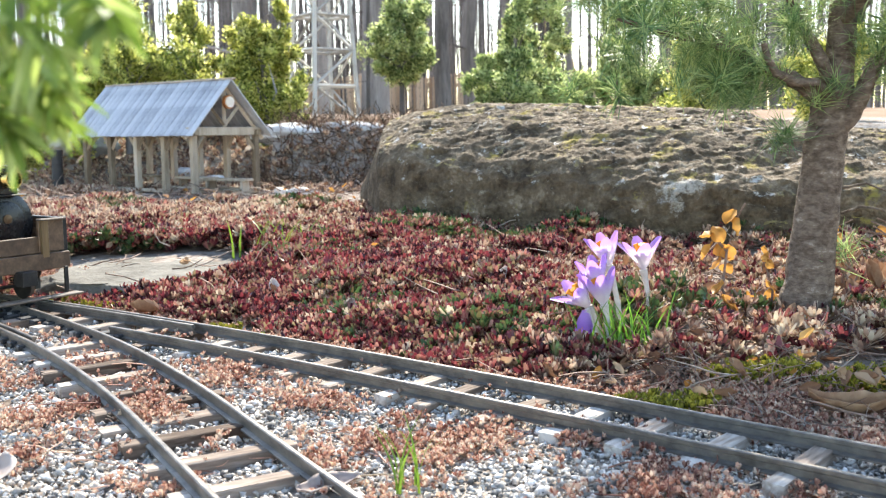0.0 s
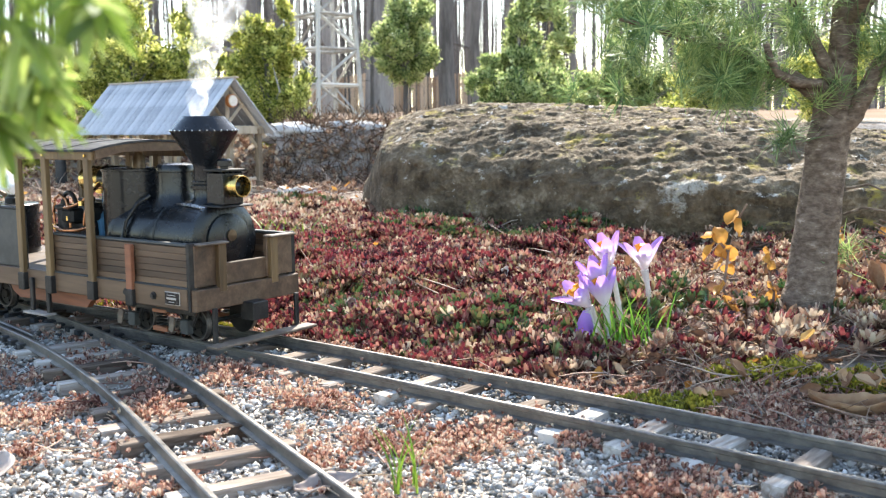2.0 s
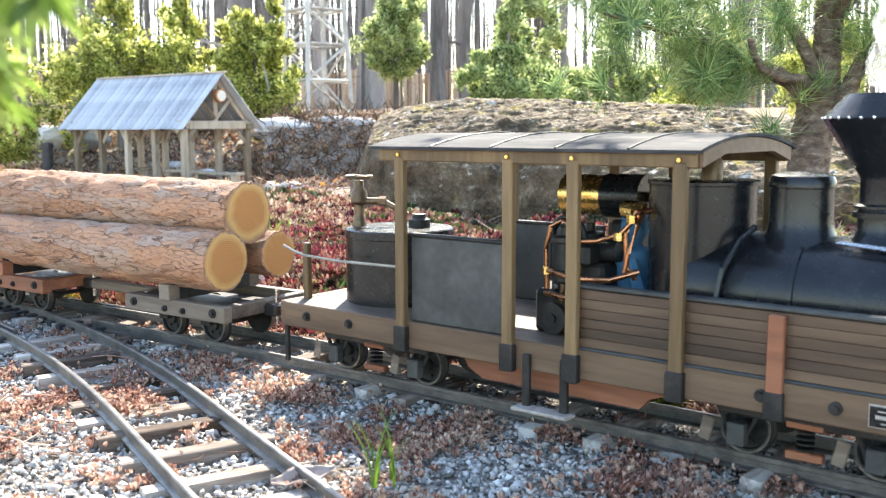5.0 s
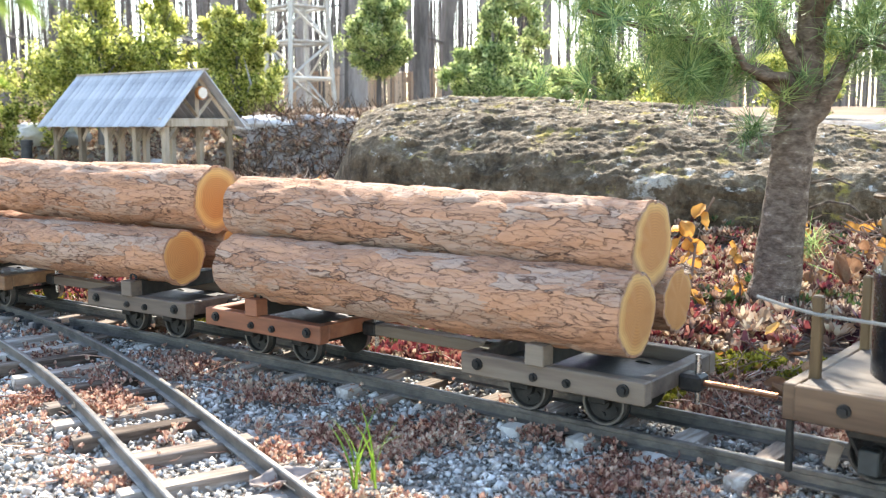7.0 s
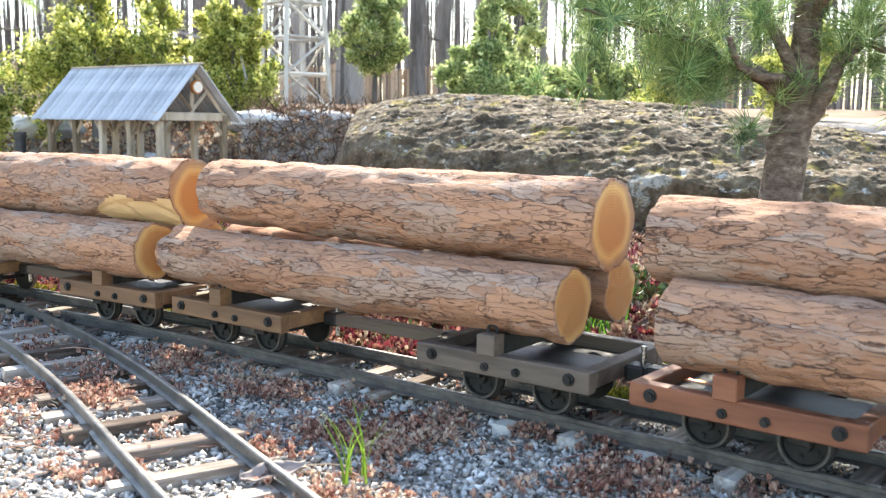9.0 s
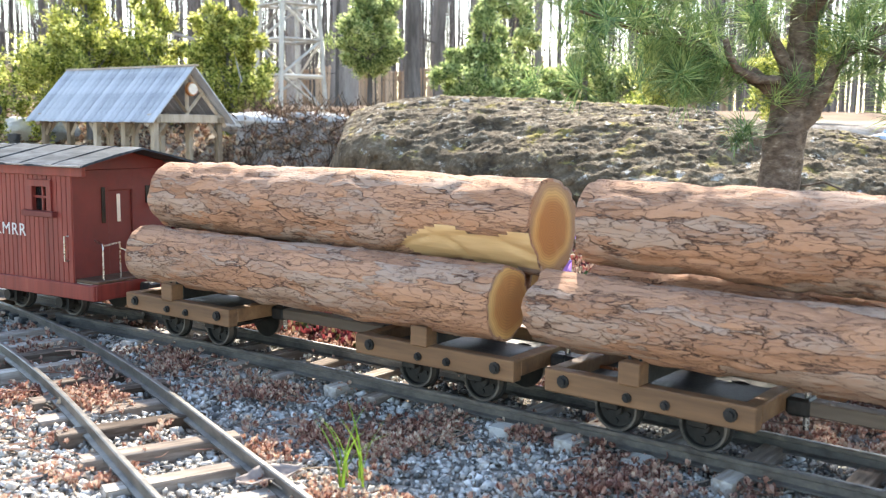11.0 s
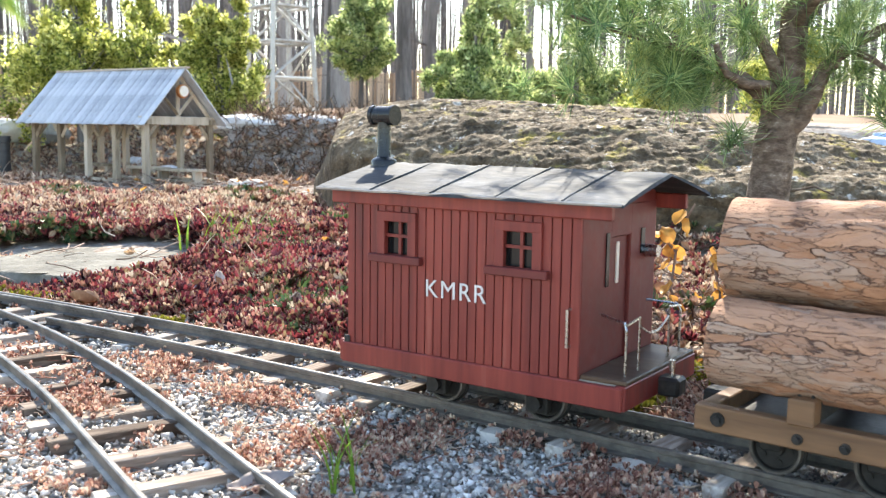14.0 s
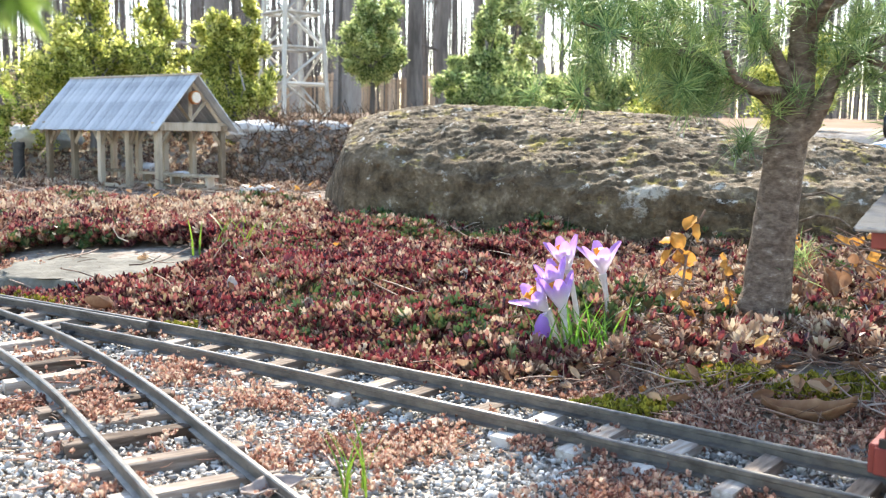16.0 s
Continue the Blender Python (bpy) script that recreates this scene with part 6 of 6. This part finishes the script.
for k, (x, y) in enumerate(((.37, .84), (.41, .87), (.44, .85), (.40, .80), (.36, .90), (.46, .92), (.34, .80))):
    r_ = np.random.default_rng(40 + k)
    st = [[(0, 0, 0), *[(r_.normal(0, .008) * (i + 1), r_.normal(0, .008), .018 * (i + 1)) for i in range(4)]] for _ in range(3)]
    sapling((x, y, .008), st, "gold_leaf" if k % 3 else "dead_leaf", 5, 50 + k, "bushy twig with small golden brown leaves", .012)


# ---- pine tree ----
def build_pine():
    T = tagged(empty("pine_tree", pose(.277, .748, .0)), "small pine with scaly grey bark and long green needles", "tree")
    r = np.random.default_rng(3)
    bm = bmesh.new()
    pts = [(0, 0, -.02), (.001, 0, .01), (.007, 0, .04), (.011, .002, .08), (.015, .003, .123), (.0185, .004, .16), (.024, .006, .185), (.029, .008, .21), (.0305, .01, .26), (.033, .014, .36), (.04, .02, .5)]
    rr = [.026, .0215, .0192, .0174, .0162, .0158, .0152, .0112, .0105, .008, .004]
    fine, fr = [], []
    for i in range(len(pts) - 1):
        for k in range(6):
            fine.append(Vector(pts[i]).lerp(Vector(pts[i + 1]), k / 6))
            fr.append(rr[i] + (rr[i + 1] - rr[i]) * k / 6)
    pipe(bm, fine, fr, 36)
    for v in bm.verts:
        p = v.co
        c = Vector((np.interp(p.z, [q[2] for q in pts], [q[0] for q in pts]), np.interp(p.z, [q[2] for q in pts], [q[1] for q in pts]), p.z))
        d = (p - c)
        v.co = c + d * (1 + .07 * noise.noise(p * 70) + .05 * noise.noise(Vector((p.x * 150, p.y * 150, p.z * 320))))
    part("trunk", bm, "trunk", T, smooth=70)
    limbs = [([(.018, .004, .172), (.007, .002, .1935), (-.0105, .002, .205), (-.0315, .006, .214), (-.052, .012, .229), (-.067, .02, .2437), (-.10, .03, .262)], .0072),
             ([(.022, .002, .160), (.034, -.004, .178), (.042, -.008, .196), (.0486, -.010, .214), (.0645, -.012, .2305), (.10, -.015, .25), (.14, -.02, .27)], .0088),
             ([(.025, .006, .195), (.013, .0, .214), (-.002, .0, .241), (-.006, .0, .2555), (-.03, .0, .28)], .0064),
             ([(.029, .012, .24), (.06, .03, .27), (.1, .05, .30)], .006),
             ([(.022, .008, .19), (-.02, .05, .215), (-.06, .09, .24), (-.1, .12, .27)], .005),
             ([(-.0315, .006, .214), (-.05, .0, .205), (-.07, -.006, .192)], .0028),
             ([(-.052, .012, .229), (-.10, .0, .238), (-.15, -.01, .25)], .0035),
             ([(.0645, -.012, .2305), (.085, -.03, .215), (.10, -.04, .195)], .003),
             ([(.03, .01, .245), (.03, -.04, .27), (.02, -.07, .30)], .005)]
    bare = [([(.016, -.004, .190), (.004, -.012, .2015), (-.0135, -.018, .201), (-.031, -.022, .208), (-.038, -.024, .218), (-.0415, -.024, .230)], .0042), ([(.030, -.004, .10), (.040, -.014, .106), (.054, -.02, .104), (.062, -.022, .098)], .0012), ([(.03, -.004, .12), (.044, -.014, .124), (.058, -.018, .118)], .0011),
            ([(.012, -.008, .168), (.0, -.016, .160), (-.012, -.018, .156), (-.026, -.018, .155)], .0011)]
    for p, r0 in bare:
        bm = bmesh.new()
        pipe(bm, [Vector(q) for q in p], [r0 * (1 - .5 * i / len(p)) for i in range(len(p))], 10)
        part("bare_twig", bm, "trunk", T, smooth=60)
    tips = []
    for p, r0 in limbs:
        bm = bmesh.new()
        n = len(p)
        fine = [Vector(p[i]).lerp(Vector(p[i + 1]), k / 4) for i in range(n - 1) for k in range(4)] + [Vector(p[-1])]
        pipe(bm, [q + Vector(r.normal(0, .0006, 3)) for q in fine], [r0 * (1 - .72 * i / len(fine)) for i in range(len(fine))], 12)
        part("limb", bm, "trunk", T, smooth=60)
        for q in fine[len(fine) // 3:]:
            for _ in range(1 if r0 > .004 else 2):
                tips.append(q + Vector(r.normal(0, .016, 3)) + Vector((0, 0, .004)))
    # free sprays: (x, y, z) centres of needled shoots about the crown
    # The two highest groups stay unseen; they are added to cut the skylight.
    for cx, cy, cz, sx, sy, sz, n in ((-.08, .03, .262, .05, .05, .022, 60), (.08, .0, .275, .06, .04, .02, 50), (0, .03, .30, .09, .05, .03, 60), (-.10, .02, .222, .03, .03, .018, 30), (-.062, -.004, .192, .016, .014, .009, 22), (.095, -.03, .20, .02, .02, .02, 16), (-.15, .02, .275, .03, .03, .012, 22), (.03, .06, .37, .13, .12, .035, 130), (.04, .08, .45, .11, .11, .04, 100), (.10, .02, .235, .03, .03, .02, 18)):
        for _ in range(int(n * .8)):
            tips.append(Vector((cx + r.normal(0, sx), cy + r.normal(0, sy), cz + r.normal(0, sz))))
    tips += [Vector((-.024, -.018, .157)), Vector((-.030, -.018, .150)), Vector((-.018, -.018, .161)), Vector((-.026, -.02, .152)), Vector((.0, -.02, .185)), Vector((.018, -.02, .19)), Vector((.03, -.005, .062)), Vector((.034, -.004, .07))]
    tufts = []
    for k in range(5):
        V, Fc = [], []
        rk = np.random.default_rng(90 + k)
        for _ in range(48):
            yaw, lift, ln = rk.uniform(0, 6.3), rk.normal(.35, .45), rk.uniform(.6, 1)
            m = turn((0, rk.normal(0, .1), rk.uniform(-.15, .25)), yaw, lift)
            w, b = .013, len(V)
            for q in ((-w, 0, 0), (w, 0, 0), (w * .8, ln * .6, -.02), (-w * .8, ln * .6, -.02), (0, ln, -.09), (0, ln, -.09)):
                V.append(tuple((m @ np.array((*q, 1)))[:3]))
            Fc += [(b, b + 1, b + 2, b + 3), (b + 3, b + 2, b + 4, b + 5)]
        tufts.append((V, Fc))
    ob = join_copies("crown", tufts, [(r.integers(5), turn(tuple(p), r.uniform(0, 6.3), r.normal(0, .5), r.normal(0, .5), r.uniform(.022, .036))) for p in tips], "needle")
    ob.parent = T
    return T


build_pine()


# ---- garden shrubs and conifers ----
def leaf_clumps(k, leaf_n=7):
    r = np.random.default_rng(200 + k)
    V, Fc = [], []
    for _ in range(leaf_n):
        v, f = quad_leaf(1, .42, .1)
        m = turn(tuple(r.normal(0, .35, 3)), r.uniform(0, 6.3), r.uniform(-.2, 1.5), r.normal(0, .5))
        b = len(V)
        V += [tuple((m @ np.array((*p, 1)))[:3]) for p in v]
        Fc += [tuple(i + b for i in q) for q in f]
    return V, Fc


CLUMPS = [leaf_clumps(k) for k in range(6)]


def shrub(x, y, z0, lobes, n, leaf, mat, label, stem=.012, seed=0):
    """lobes: (dx, z of centre above the base, half width, half height)."""
    r = np.random.default_rng(seed)
    S = tagged(empty("garden_conifer", pose(x, y, z0)), label, "conifer", group="dwarf conifers in the garden")
    top = max(l[1] + l[3] for l in lobes)
    bm = bmesh.new()
    pipe(bm, [(0, 0, -.05), (.004, 0, top * .3), (-.003, 0, top * .7), (0, 0, top * .92)], [stem, stem * .8, stem * .5, stem * .2], 8)
    part("trunk", bm, "wood_trunk", S, smooth=60)
    for dx, cz, w, h in lobes:
        for _ in range(4):
            bm = bmesh.new()
            pipe(bm, [(0, 0, max(.02, cz - h * .9)), (dx * .5 + r.normal(0, w * .2), r.normal(0, w * .2), cz - h * .2), (dx + r.normal(0, w * .4), r.normal(0, w * .4), cz + h * .5)], [stem * .4, stem * .28, stem * .1], 5)
            part("limb", bm, "wood_trunk", S, smooth=60)
    tot = sum(w * h for _, _, w, h in lobes)
    pl = []
    for dx, cz, w, h in lobes:
        # sprays pointing up, gathered in knots so that gaps show
        knots = []
        for _ in range(max(8, int(84 * w * h / tot))):
            a, u = r.uniform(0, 6.3), r.uniform(-1, 1)
            q = math.sqrt(1 - u * u) * (.3 + .9 * r.random()) * (1 - .5 * max(0, u))
            knots.append((dx + w * q * math.cos(a), w * q * math.sin(a), cz + h * u * r.uniform(.8, 1.25), w * r.uniform(.09, .24)))
        for _ in range(int(1.5 * n * w * h / tot)):
            kx, ky, kz, kr = knots[r.integers(len(knots))]
            p = (kx + r.normal(0, kr * .6), ky + r.normal(0, kr * .6), kz + r.normal(0, kr * .75))
            pl.append((r.integers(6), turn(p, r.uniform(0, 6.3), r.normal(0, .4), r.normal(0, .4), leaf * r.uniform(.5, 1.1))))
    ob = join_copies("crown", CLUMPS, pl, mat)
    ob.parent = S


shrub(-.935, 2.9, .16, [(0, .2, .17, .14), (-.07, .10, .14, .12), (.09, .16, .11, .11), (-.02, .30, .075, .07)], 3600, .016, "shrub_leaf", "full yellow-green dwarf conifer behind the shed", seed=1)
shrub(-.79, 3.1, .17, [(0, .17, .13, .15), (-.01, .31, .065, .09), (.07, .12, .09, .10)], 2600, .016, "shrub_leaf", "pointed yellow-green dwarf conifer", seed=2)
shrub(-.53, 2.9, .18, [(0, .13, .115, .13), (.055, .27, .05, .08), (-.045, .26, .055, .07), (.08, .06, .08, .06)], 3000, .016, "shrub_leaf", "twin-topped green dwarf conifer beside the shed", seed=3)
shrub(-1.16, 2.6, .10, [(0, .13, .12, .14), (-.1, .2, .12, .12), (.04, .04, .08, .06)], 2200, .016, "shrub_leaf", "yellow-green dwarf conifer at the garden edge", seed=4)
shrub(-.185, 4.5, .24, [(0, .33, .15, .15), (.02, .48, .10, .10), (.07, .25, .10, .06), (-.07, .25, .08, .05)], 3200, .02, "shrub_cool", "round green conifer on a bare stem", .014, seed=5)
shrub(.30, 4.0, .22, [(0, .13, .17, .12), (-.13, .12, .09, .14), (.0, .30, .08, .11), (.12, .08, .12, .08), (.02, .42, .045, .07)], 3400, .02, "shrub_cool", "broad pale green conifer behind the boulder", seed=6)
shrub(.75, 4.2, .22, [(0, .16, .14, .14), (-.14, .06, .12, .09), (.17, .08, .14, .09), (0, .34, .085, .13), (.01, .47, .05, .08)], 3400, .02, "shrub_cool", "tall pale green conifer behind the boulder", seed=7)
shrub(.62, 6.5, .28, [(0, .5, .2, .3), (.05, .85, .14, .25), (-.1, .25, .2, .2)], 3000, .035, "shrub_cool", "tall pale conifer at the wood's edge", seed=8)
shrub(1.22, 3.2, .2, [(0, .1, .13, .12), (.1, .16, .1, .12)], 1800, .018, "shrub_leaf", "low green shrub beyond the boulder", seed=9)
shrub(.98, 3.6, .2, [(0, .22, .11, .14), (-.05, .1, .12, .1)], 1600, .02, "shrub_leaf", "green shrub behind the pine", seed=10)


# ---- near spray hanging in front of the lens ----
def build_near_branch():
    B = tagged(empty("hanging_spray"), "bright green conifer spray hanging close by", "branch")
    r = np.random.default_rng(12)
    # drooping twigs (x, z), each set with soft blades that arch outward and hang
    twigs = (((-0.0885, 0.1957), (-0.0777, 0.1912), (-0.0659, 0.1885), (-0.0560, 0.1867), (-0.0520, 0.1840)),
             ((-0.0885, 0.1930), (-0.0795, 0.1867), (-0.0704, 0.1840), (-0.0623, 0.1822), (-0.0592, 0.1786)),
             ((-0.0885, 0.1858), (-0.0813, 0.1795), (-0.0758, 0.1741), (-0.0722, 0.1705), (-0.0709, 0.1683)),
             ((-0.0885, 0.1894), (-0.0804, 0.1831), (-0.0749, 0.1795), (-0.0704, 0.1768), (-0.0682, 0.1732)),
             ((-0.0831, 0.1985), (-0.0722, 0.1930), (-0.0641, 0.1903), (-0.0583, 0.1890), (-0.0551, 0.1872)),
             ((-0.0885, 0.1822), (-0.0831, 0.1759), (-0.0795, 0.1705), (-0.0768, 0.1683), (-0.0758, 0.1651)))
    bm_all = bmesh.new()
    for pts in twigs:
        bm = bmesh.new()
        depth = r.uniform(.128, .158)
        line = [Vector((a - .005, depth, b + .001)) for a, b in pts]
        pipe(bm, line, [.0008, .0007, .0006, .0004, .0002], 6)
        part("twig", bm, "grass", B)
        for _ in range(44):
            u = r.random() ** .8 * 3.99
            k = int(u)
            p = line[k].lerp(line[k + 1], u - k)
            out = Vector((r.normal(.35, .8), r.normal(0, .6), r.normal(-.25, .5))).normalized()
            ln, wd = r.uniform(.0045, .0095), r.uniform(.0007, .0012)
            side = out.cross(Vector((r.normal(0, .4), 1, r.normal(0, .4)))).normalized()
            prev = None
            for i in range(5):
                v = i / 4
                q = p + out * ln * v + Vector((0, 0, -.55 * ln * v * v))
                w = wd * (math.sin(math.pi * (.12 + .86 * v)) ** .7)
                cur = (bm_all.verts.new(q - side * w), bm_all.verts.new(q + side * w))
                if prev:
                    bm_all.faces.new((prev[0], prev[1], cur[1], cur[0]))
                prev = cur
    part("foliage", bm_all, "fore_leaf", B, "soft bright green blades", smooth=60)


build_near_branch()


# ---- fence, woods and distance ----
def build_fence():
    Fn = tagged(empty("picket_fence", pose(0, 24, 0)), "brown cedar stockade fence at the edge of the wood", "fence")
    bm = bmesh.new()
    box(bm, (0, 0, -.8), (.088, .03, 1.6))
    tube(bm, (0, 0, 0), (0, 0, .06), .06, .004, seg=4)
    me = mesh_from(bm, "picket", "fence")
    for k in range(10):
        x0 = -16 + k * 2.4
        for i in range(24):
            ob = new("picket", me)
            ob.parent = Fn
            ob.matrix_basis = pose(x0 + i * .1 + .05, 0, 1.62 - .18 * math.sin(math.pi * (i + .5) / 24))
        boxes("fence_rail", "fence", Fn, [((x0 + 1.2, .05, .7), (2.36, .05, .08)), ((x0 + 1.2, .05, 1.3), (2.36, .05, .08))], 0)
        boxes("fence_post", "fence", Fn, [((x0, .08, .9), (.1, .1, 2.0))], .01)


build_fence()


def forest(seed, n, y0, y1, rmin, rmax, name, label):
    r = np.random.default_rng(seed)
    V, Fc, off = [], [], 0

    def taper(a, b, ra, rb, seg):
        nonlocal off
        a, b = np.array(a, float), np.array(b, float)
        d = (b - a) / np.linalg.norm(b - a)
        u = np.cross(d, (0.3, .9, .1))
        u /= np.linalg.norm(u)
        w = np.cross(d, u)
        for p, rad in ((a, ra), (b, rb)):
            for k in range(seg):
                t = 2 * math.pi * k / seg
                V.append(p + (u * math.cos(t) + w * math.sin(t)) * rad)
        for k in range(seg):
            Fc.append((off + k, off + (k + 1) % seg, off + seg + (k + 1) % seg, off + seg + k))
        off += 2 * seg
    for _ in range(n):
        y = y0 + (y1 - y0) * r.random() ** .8
        x = r.uniform(-.62, .66) * y
        rad = rmin + (rmax - rmin) * r.random() ** 1.8
        z = ground_z(x, y) - .2
        h = r.uniform(9, 17)
        lean = r.normal(0, .02, 2)
        prev = np.array((x, y, z))
        for k in range(5):
            nxt = np.array((x + lean[0] * h * (k + 1) / 5 + r.normal(0, rad * .35), y + lean[1] * h * (k + 1) / 5, z + h * (k + 1) / 5))
            taper(prev, nxt, rad * (1 - k * .17), rad * (1 - (k + 1) * .17), 8)
            prev = nxt
        for _ in range(r.integers(8, 16)):
            bz = z + r.uniform(.6, 7)
            b0 = np.array((x + lean[0] * (bz - z), y, bz))
            a = r.uniform(0, 6.3)
            ln = r.uniform(.6, 2.4)
            b1 = b0 + np.array((math.cos(a), math.sin(a) * .5, r.uniform(-.1, .7))) * ln
            taper(b0, b1, rad * .16, rad * .05, 4)
            for _ in range(3):
                c0 = b0 + (b1 - b0) * r.uniform(.3, .95)
                taper(c0, c0 + r.normal(0, .3, 3) + np.array((0, 0, .2)), rad * .05, .003, 3)
    me = bpy.data.meshes.new(name)
    me.from_pydata([tuple(v) for v in V], [], Fc)
    me.materials.append(M["wood_trunk"])
    me.shade_smooth()
    tagged(new(name, me), label, "woods", kind="stuff")


forest(1, 38, 15, 30, .05, .14, "near_woods", "bare grey-brown trunks at the edge of the wood")
forest(2, 130, 26, 70, .06, .18, "far_woods", "dense bare spring wood in the distance")
forest(3, 320, 13, 45, .012, .035, "saplings", "thin bare saplings in the wood")
forest(5, 320, 52, 105, .06, .13, "wood_edge", "hazy bare trunks far back in the wood")
forest(4, 480, 30, 60, .012, .035, "far_saplings", "haze of thin bare stems deep in the wood")


def single_tree(x, y, rad):
    T = tagged(empty("bare_tree", pose(x, y, ground_z(x, y) - .2)), "dark bare tree trunk behind the garden", "tree", group="bare trees behind the garden")
    r = np.random.default_rng(int(abs(x) * 100))
    bm = bmesh.new()
    pipe(bm, [(r.normal(0, rad * .2) * (i > 0), 0, 1.4 * i) for i in range(8)], [rad * 1.25, rad, rad * .93, rad * .86, rad * .78, rad * .7, rad * .6, rad * .45], 14)
    part("trunk", bm, "wood_trunk", T, smooth=60)
    for k in range(9):
        a, z = r.uniform(0, 6.3), r.uniform(1, 7)
        d = Vector((math.cos(a), math.sin(a), r.uniform(-.1, .5)))
        bm = bmesh.new()
        p0 = Vector((0, 0, z))
        pipe(bm, [p0, p0 + d * .8 + Vector((0, 0, .1)), p0 + d * 1.7 + Vector((0, 0, .05))], [rad * .2, rad * .12, rad * .04], 6)
        part("limb", bm, "wood_trunk", T)


for x, y, rad in ((-1.0, 15, .19), (.05, 16, .12), (.55, 17, .12), (-3.4, 17, .18), (1.9, 18, .13), (4.6, 15, .13), (-2.1, 18, .12)):
    single_tree(x, y, rad)
bm = bmesh.new()
lathe(bm, ((.0, 0), (.045, 0), (.05, .02), (.052, .06), (.05, .064), (.052, .068), (.05, .12), (.044, .142), (.02, .148), (.018, .156), (.0, .157)), (1.13, 2.25, .012), 28)
tagged(new("blue_barrel", mesh_from(bm, "blue_barrel", "pale_blue", 40)), "pale blue barrel beyond the boulder", "barrel")


# ---- steam over the stack ----
def steam_material():
    m = bpy.data.materials.new("steam")
    m.use_nodes = True
    nt = m.node_tree
    nt.nodes.remove(nt.nodes["Principled BSDF"])
    co = nt.nodes.new("ShaderNodeTexCoord")
    n = nt.nodes.new("ShaderNodeTexNoise")
    n.inputs["Scale"].default_value, n.inputs["Detail"].default_value = 38, 5
    nt.links.new(co.outputs["Object"], n.inputs["Vector"])
    k = nt.nodes.new("ShaderNodeMapRange")
    k.inputs["From Min"].default_value, k.inputs["From Max"].default_value = .38, .75
    k.inputs["To Min"].default_value, k.inputs["To Max"].default_value = .0, .22
    nt.links.new(n.outputs[0], k.inputs["Value"])
    tp, tl = nt.nodes.new("ShaderNodeBsdfTransparent"), nt.nodes.new("ShaderNodeBsdfTranslucent")
    tl.inputs[0].default_value = (.92, .94, .96, 1)
    mix = nt.nodes.new("ShaderNodeMixShader")
    nt.links.new(k.outputs[0], mix.inputs[0])
    nt.links.new(tp.outputs[0], mix.inputs[1])
    nt.links.new(tl.outputs[0], mix.inputs[2])
    nt.links.new(mix.outputs[0], nt.nodes["Material Output"].inputs[0])
    return m


M["steam"] = steam_material()


def puff(r, h, seed):
    bm = bmesh.new()
    bmesh.ops.create_icosphere(bm, subdivisions=4, radius=1)
    for v in bm.verts:
        k = 1 + .45 * noise.fractal(v.co * 1.5 + Vector((seed, 0, 0)), 1, 2, 3)
        v.co = Vector((v.co.x * r * k, v.co.y * r * k, v.co.z * h * k))
    ob = new("steam_puff", mesh_from(bm, "steam_puff", "steam", 180))
    ob.visible_shadow = False
    return tagged(ob, "thin white puff of drifting steam", "steam", group="steam from the stack")


PUFFS = [(puff(.007, .014, 1), (.0, .193), .002), (puff(.010, .017, 2), (.003, .212), .004), (puff(.013, .02, 3), (.004, .236), .006),
         (puff(.022, .026, 4), (.008, .262), .008), (puff(.031, .032, 5), (.006, .294), .010)]


# ---- movement ----
TRAVEL = [(0, -.507), (.5, -.4343), (1, -.3612), (1.5, -.2806), (2, -.201), (2.5, -.1191), (3, -.0399), (3.5, .0442), (4, .1291), (4.5, .2178), (5, .3050),
          (5.5, .3895), (6, .4735), (6.5, .556), (7, .640), (7.5, .723), (8, .8066), (8.5, .8871), (9, .9677), (9.5, 1.0462), (10, 1.1240), (10.5, 1.2010), (11, 1.2770),
          (11.5, 1.3517), (12, 1.4247), (12.5, 1.4981), (13, 1.5725), (13.5, 1.6465), (14, 1.7177), (14.5, 1.7896), (15, 1.8621), (15.5, 1.9357), (16, 2.009)]


def motions():
    def rows_for(s_, place=(0, 0, 0)):
        out = []
        for t, s in TRAVEL:
            p, h = track_at(s + s_)
            out.append((t, pose(p[0], p[1], 0, 0, 0, h) @ Matrix.Translation(place)))
        return out
    walk(LOCO, rows_for(LOCO_S))
    walk(DRIVER, rows_for(LOCO_S))
    for car, s_ in CARS:
        walk(car, rows_for(s_))
    for ob, s_, place in LOGS:
        walk(ob, rows_for(s_, place))
    for k, (ob, (dx, z), sway) in enumerate(PUFFS):
        out = []
        for t, s in TRAVEL:
            p, h = track_at(s + LOCO_S + .131)
            # the higher the puff, the further it trails and wavers
            out.append((t, pose(p[0] + dx + sway * math.sin(2.3 * t + k), p[1] + sway * math.cos(1.7 * t + 2 * k), z + .5 * sway * math.sin(3.1 * t + k), 0, 0, 40 * t + 60 * k)))
        walk(ob, out)
    walk(CABOOSE, [(t, m @ pose(0, 0, 0, 0, 0, 2.2)) for t, m in rows_for(CABOOSE_S)])
    ts, ss = [r[0] for r in TRAVEL], [r[1] for r in TRAVEL]
    for ax, r, x, z in WHEELS:
        walk(ax, [(t, pose(x, 0, z, 0, math.degrees((np.interp(t, ts, ss) + .507) / r), 0)) for t in np.arange(0, 16.01, .1)])


motions()
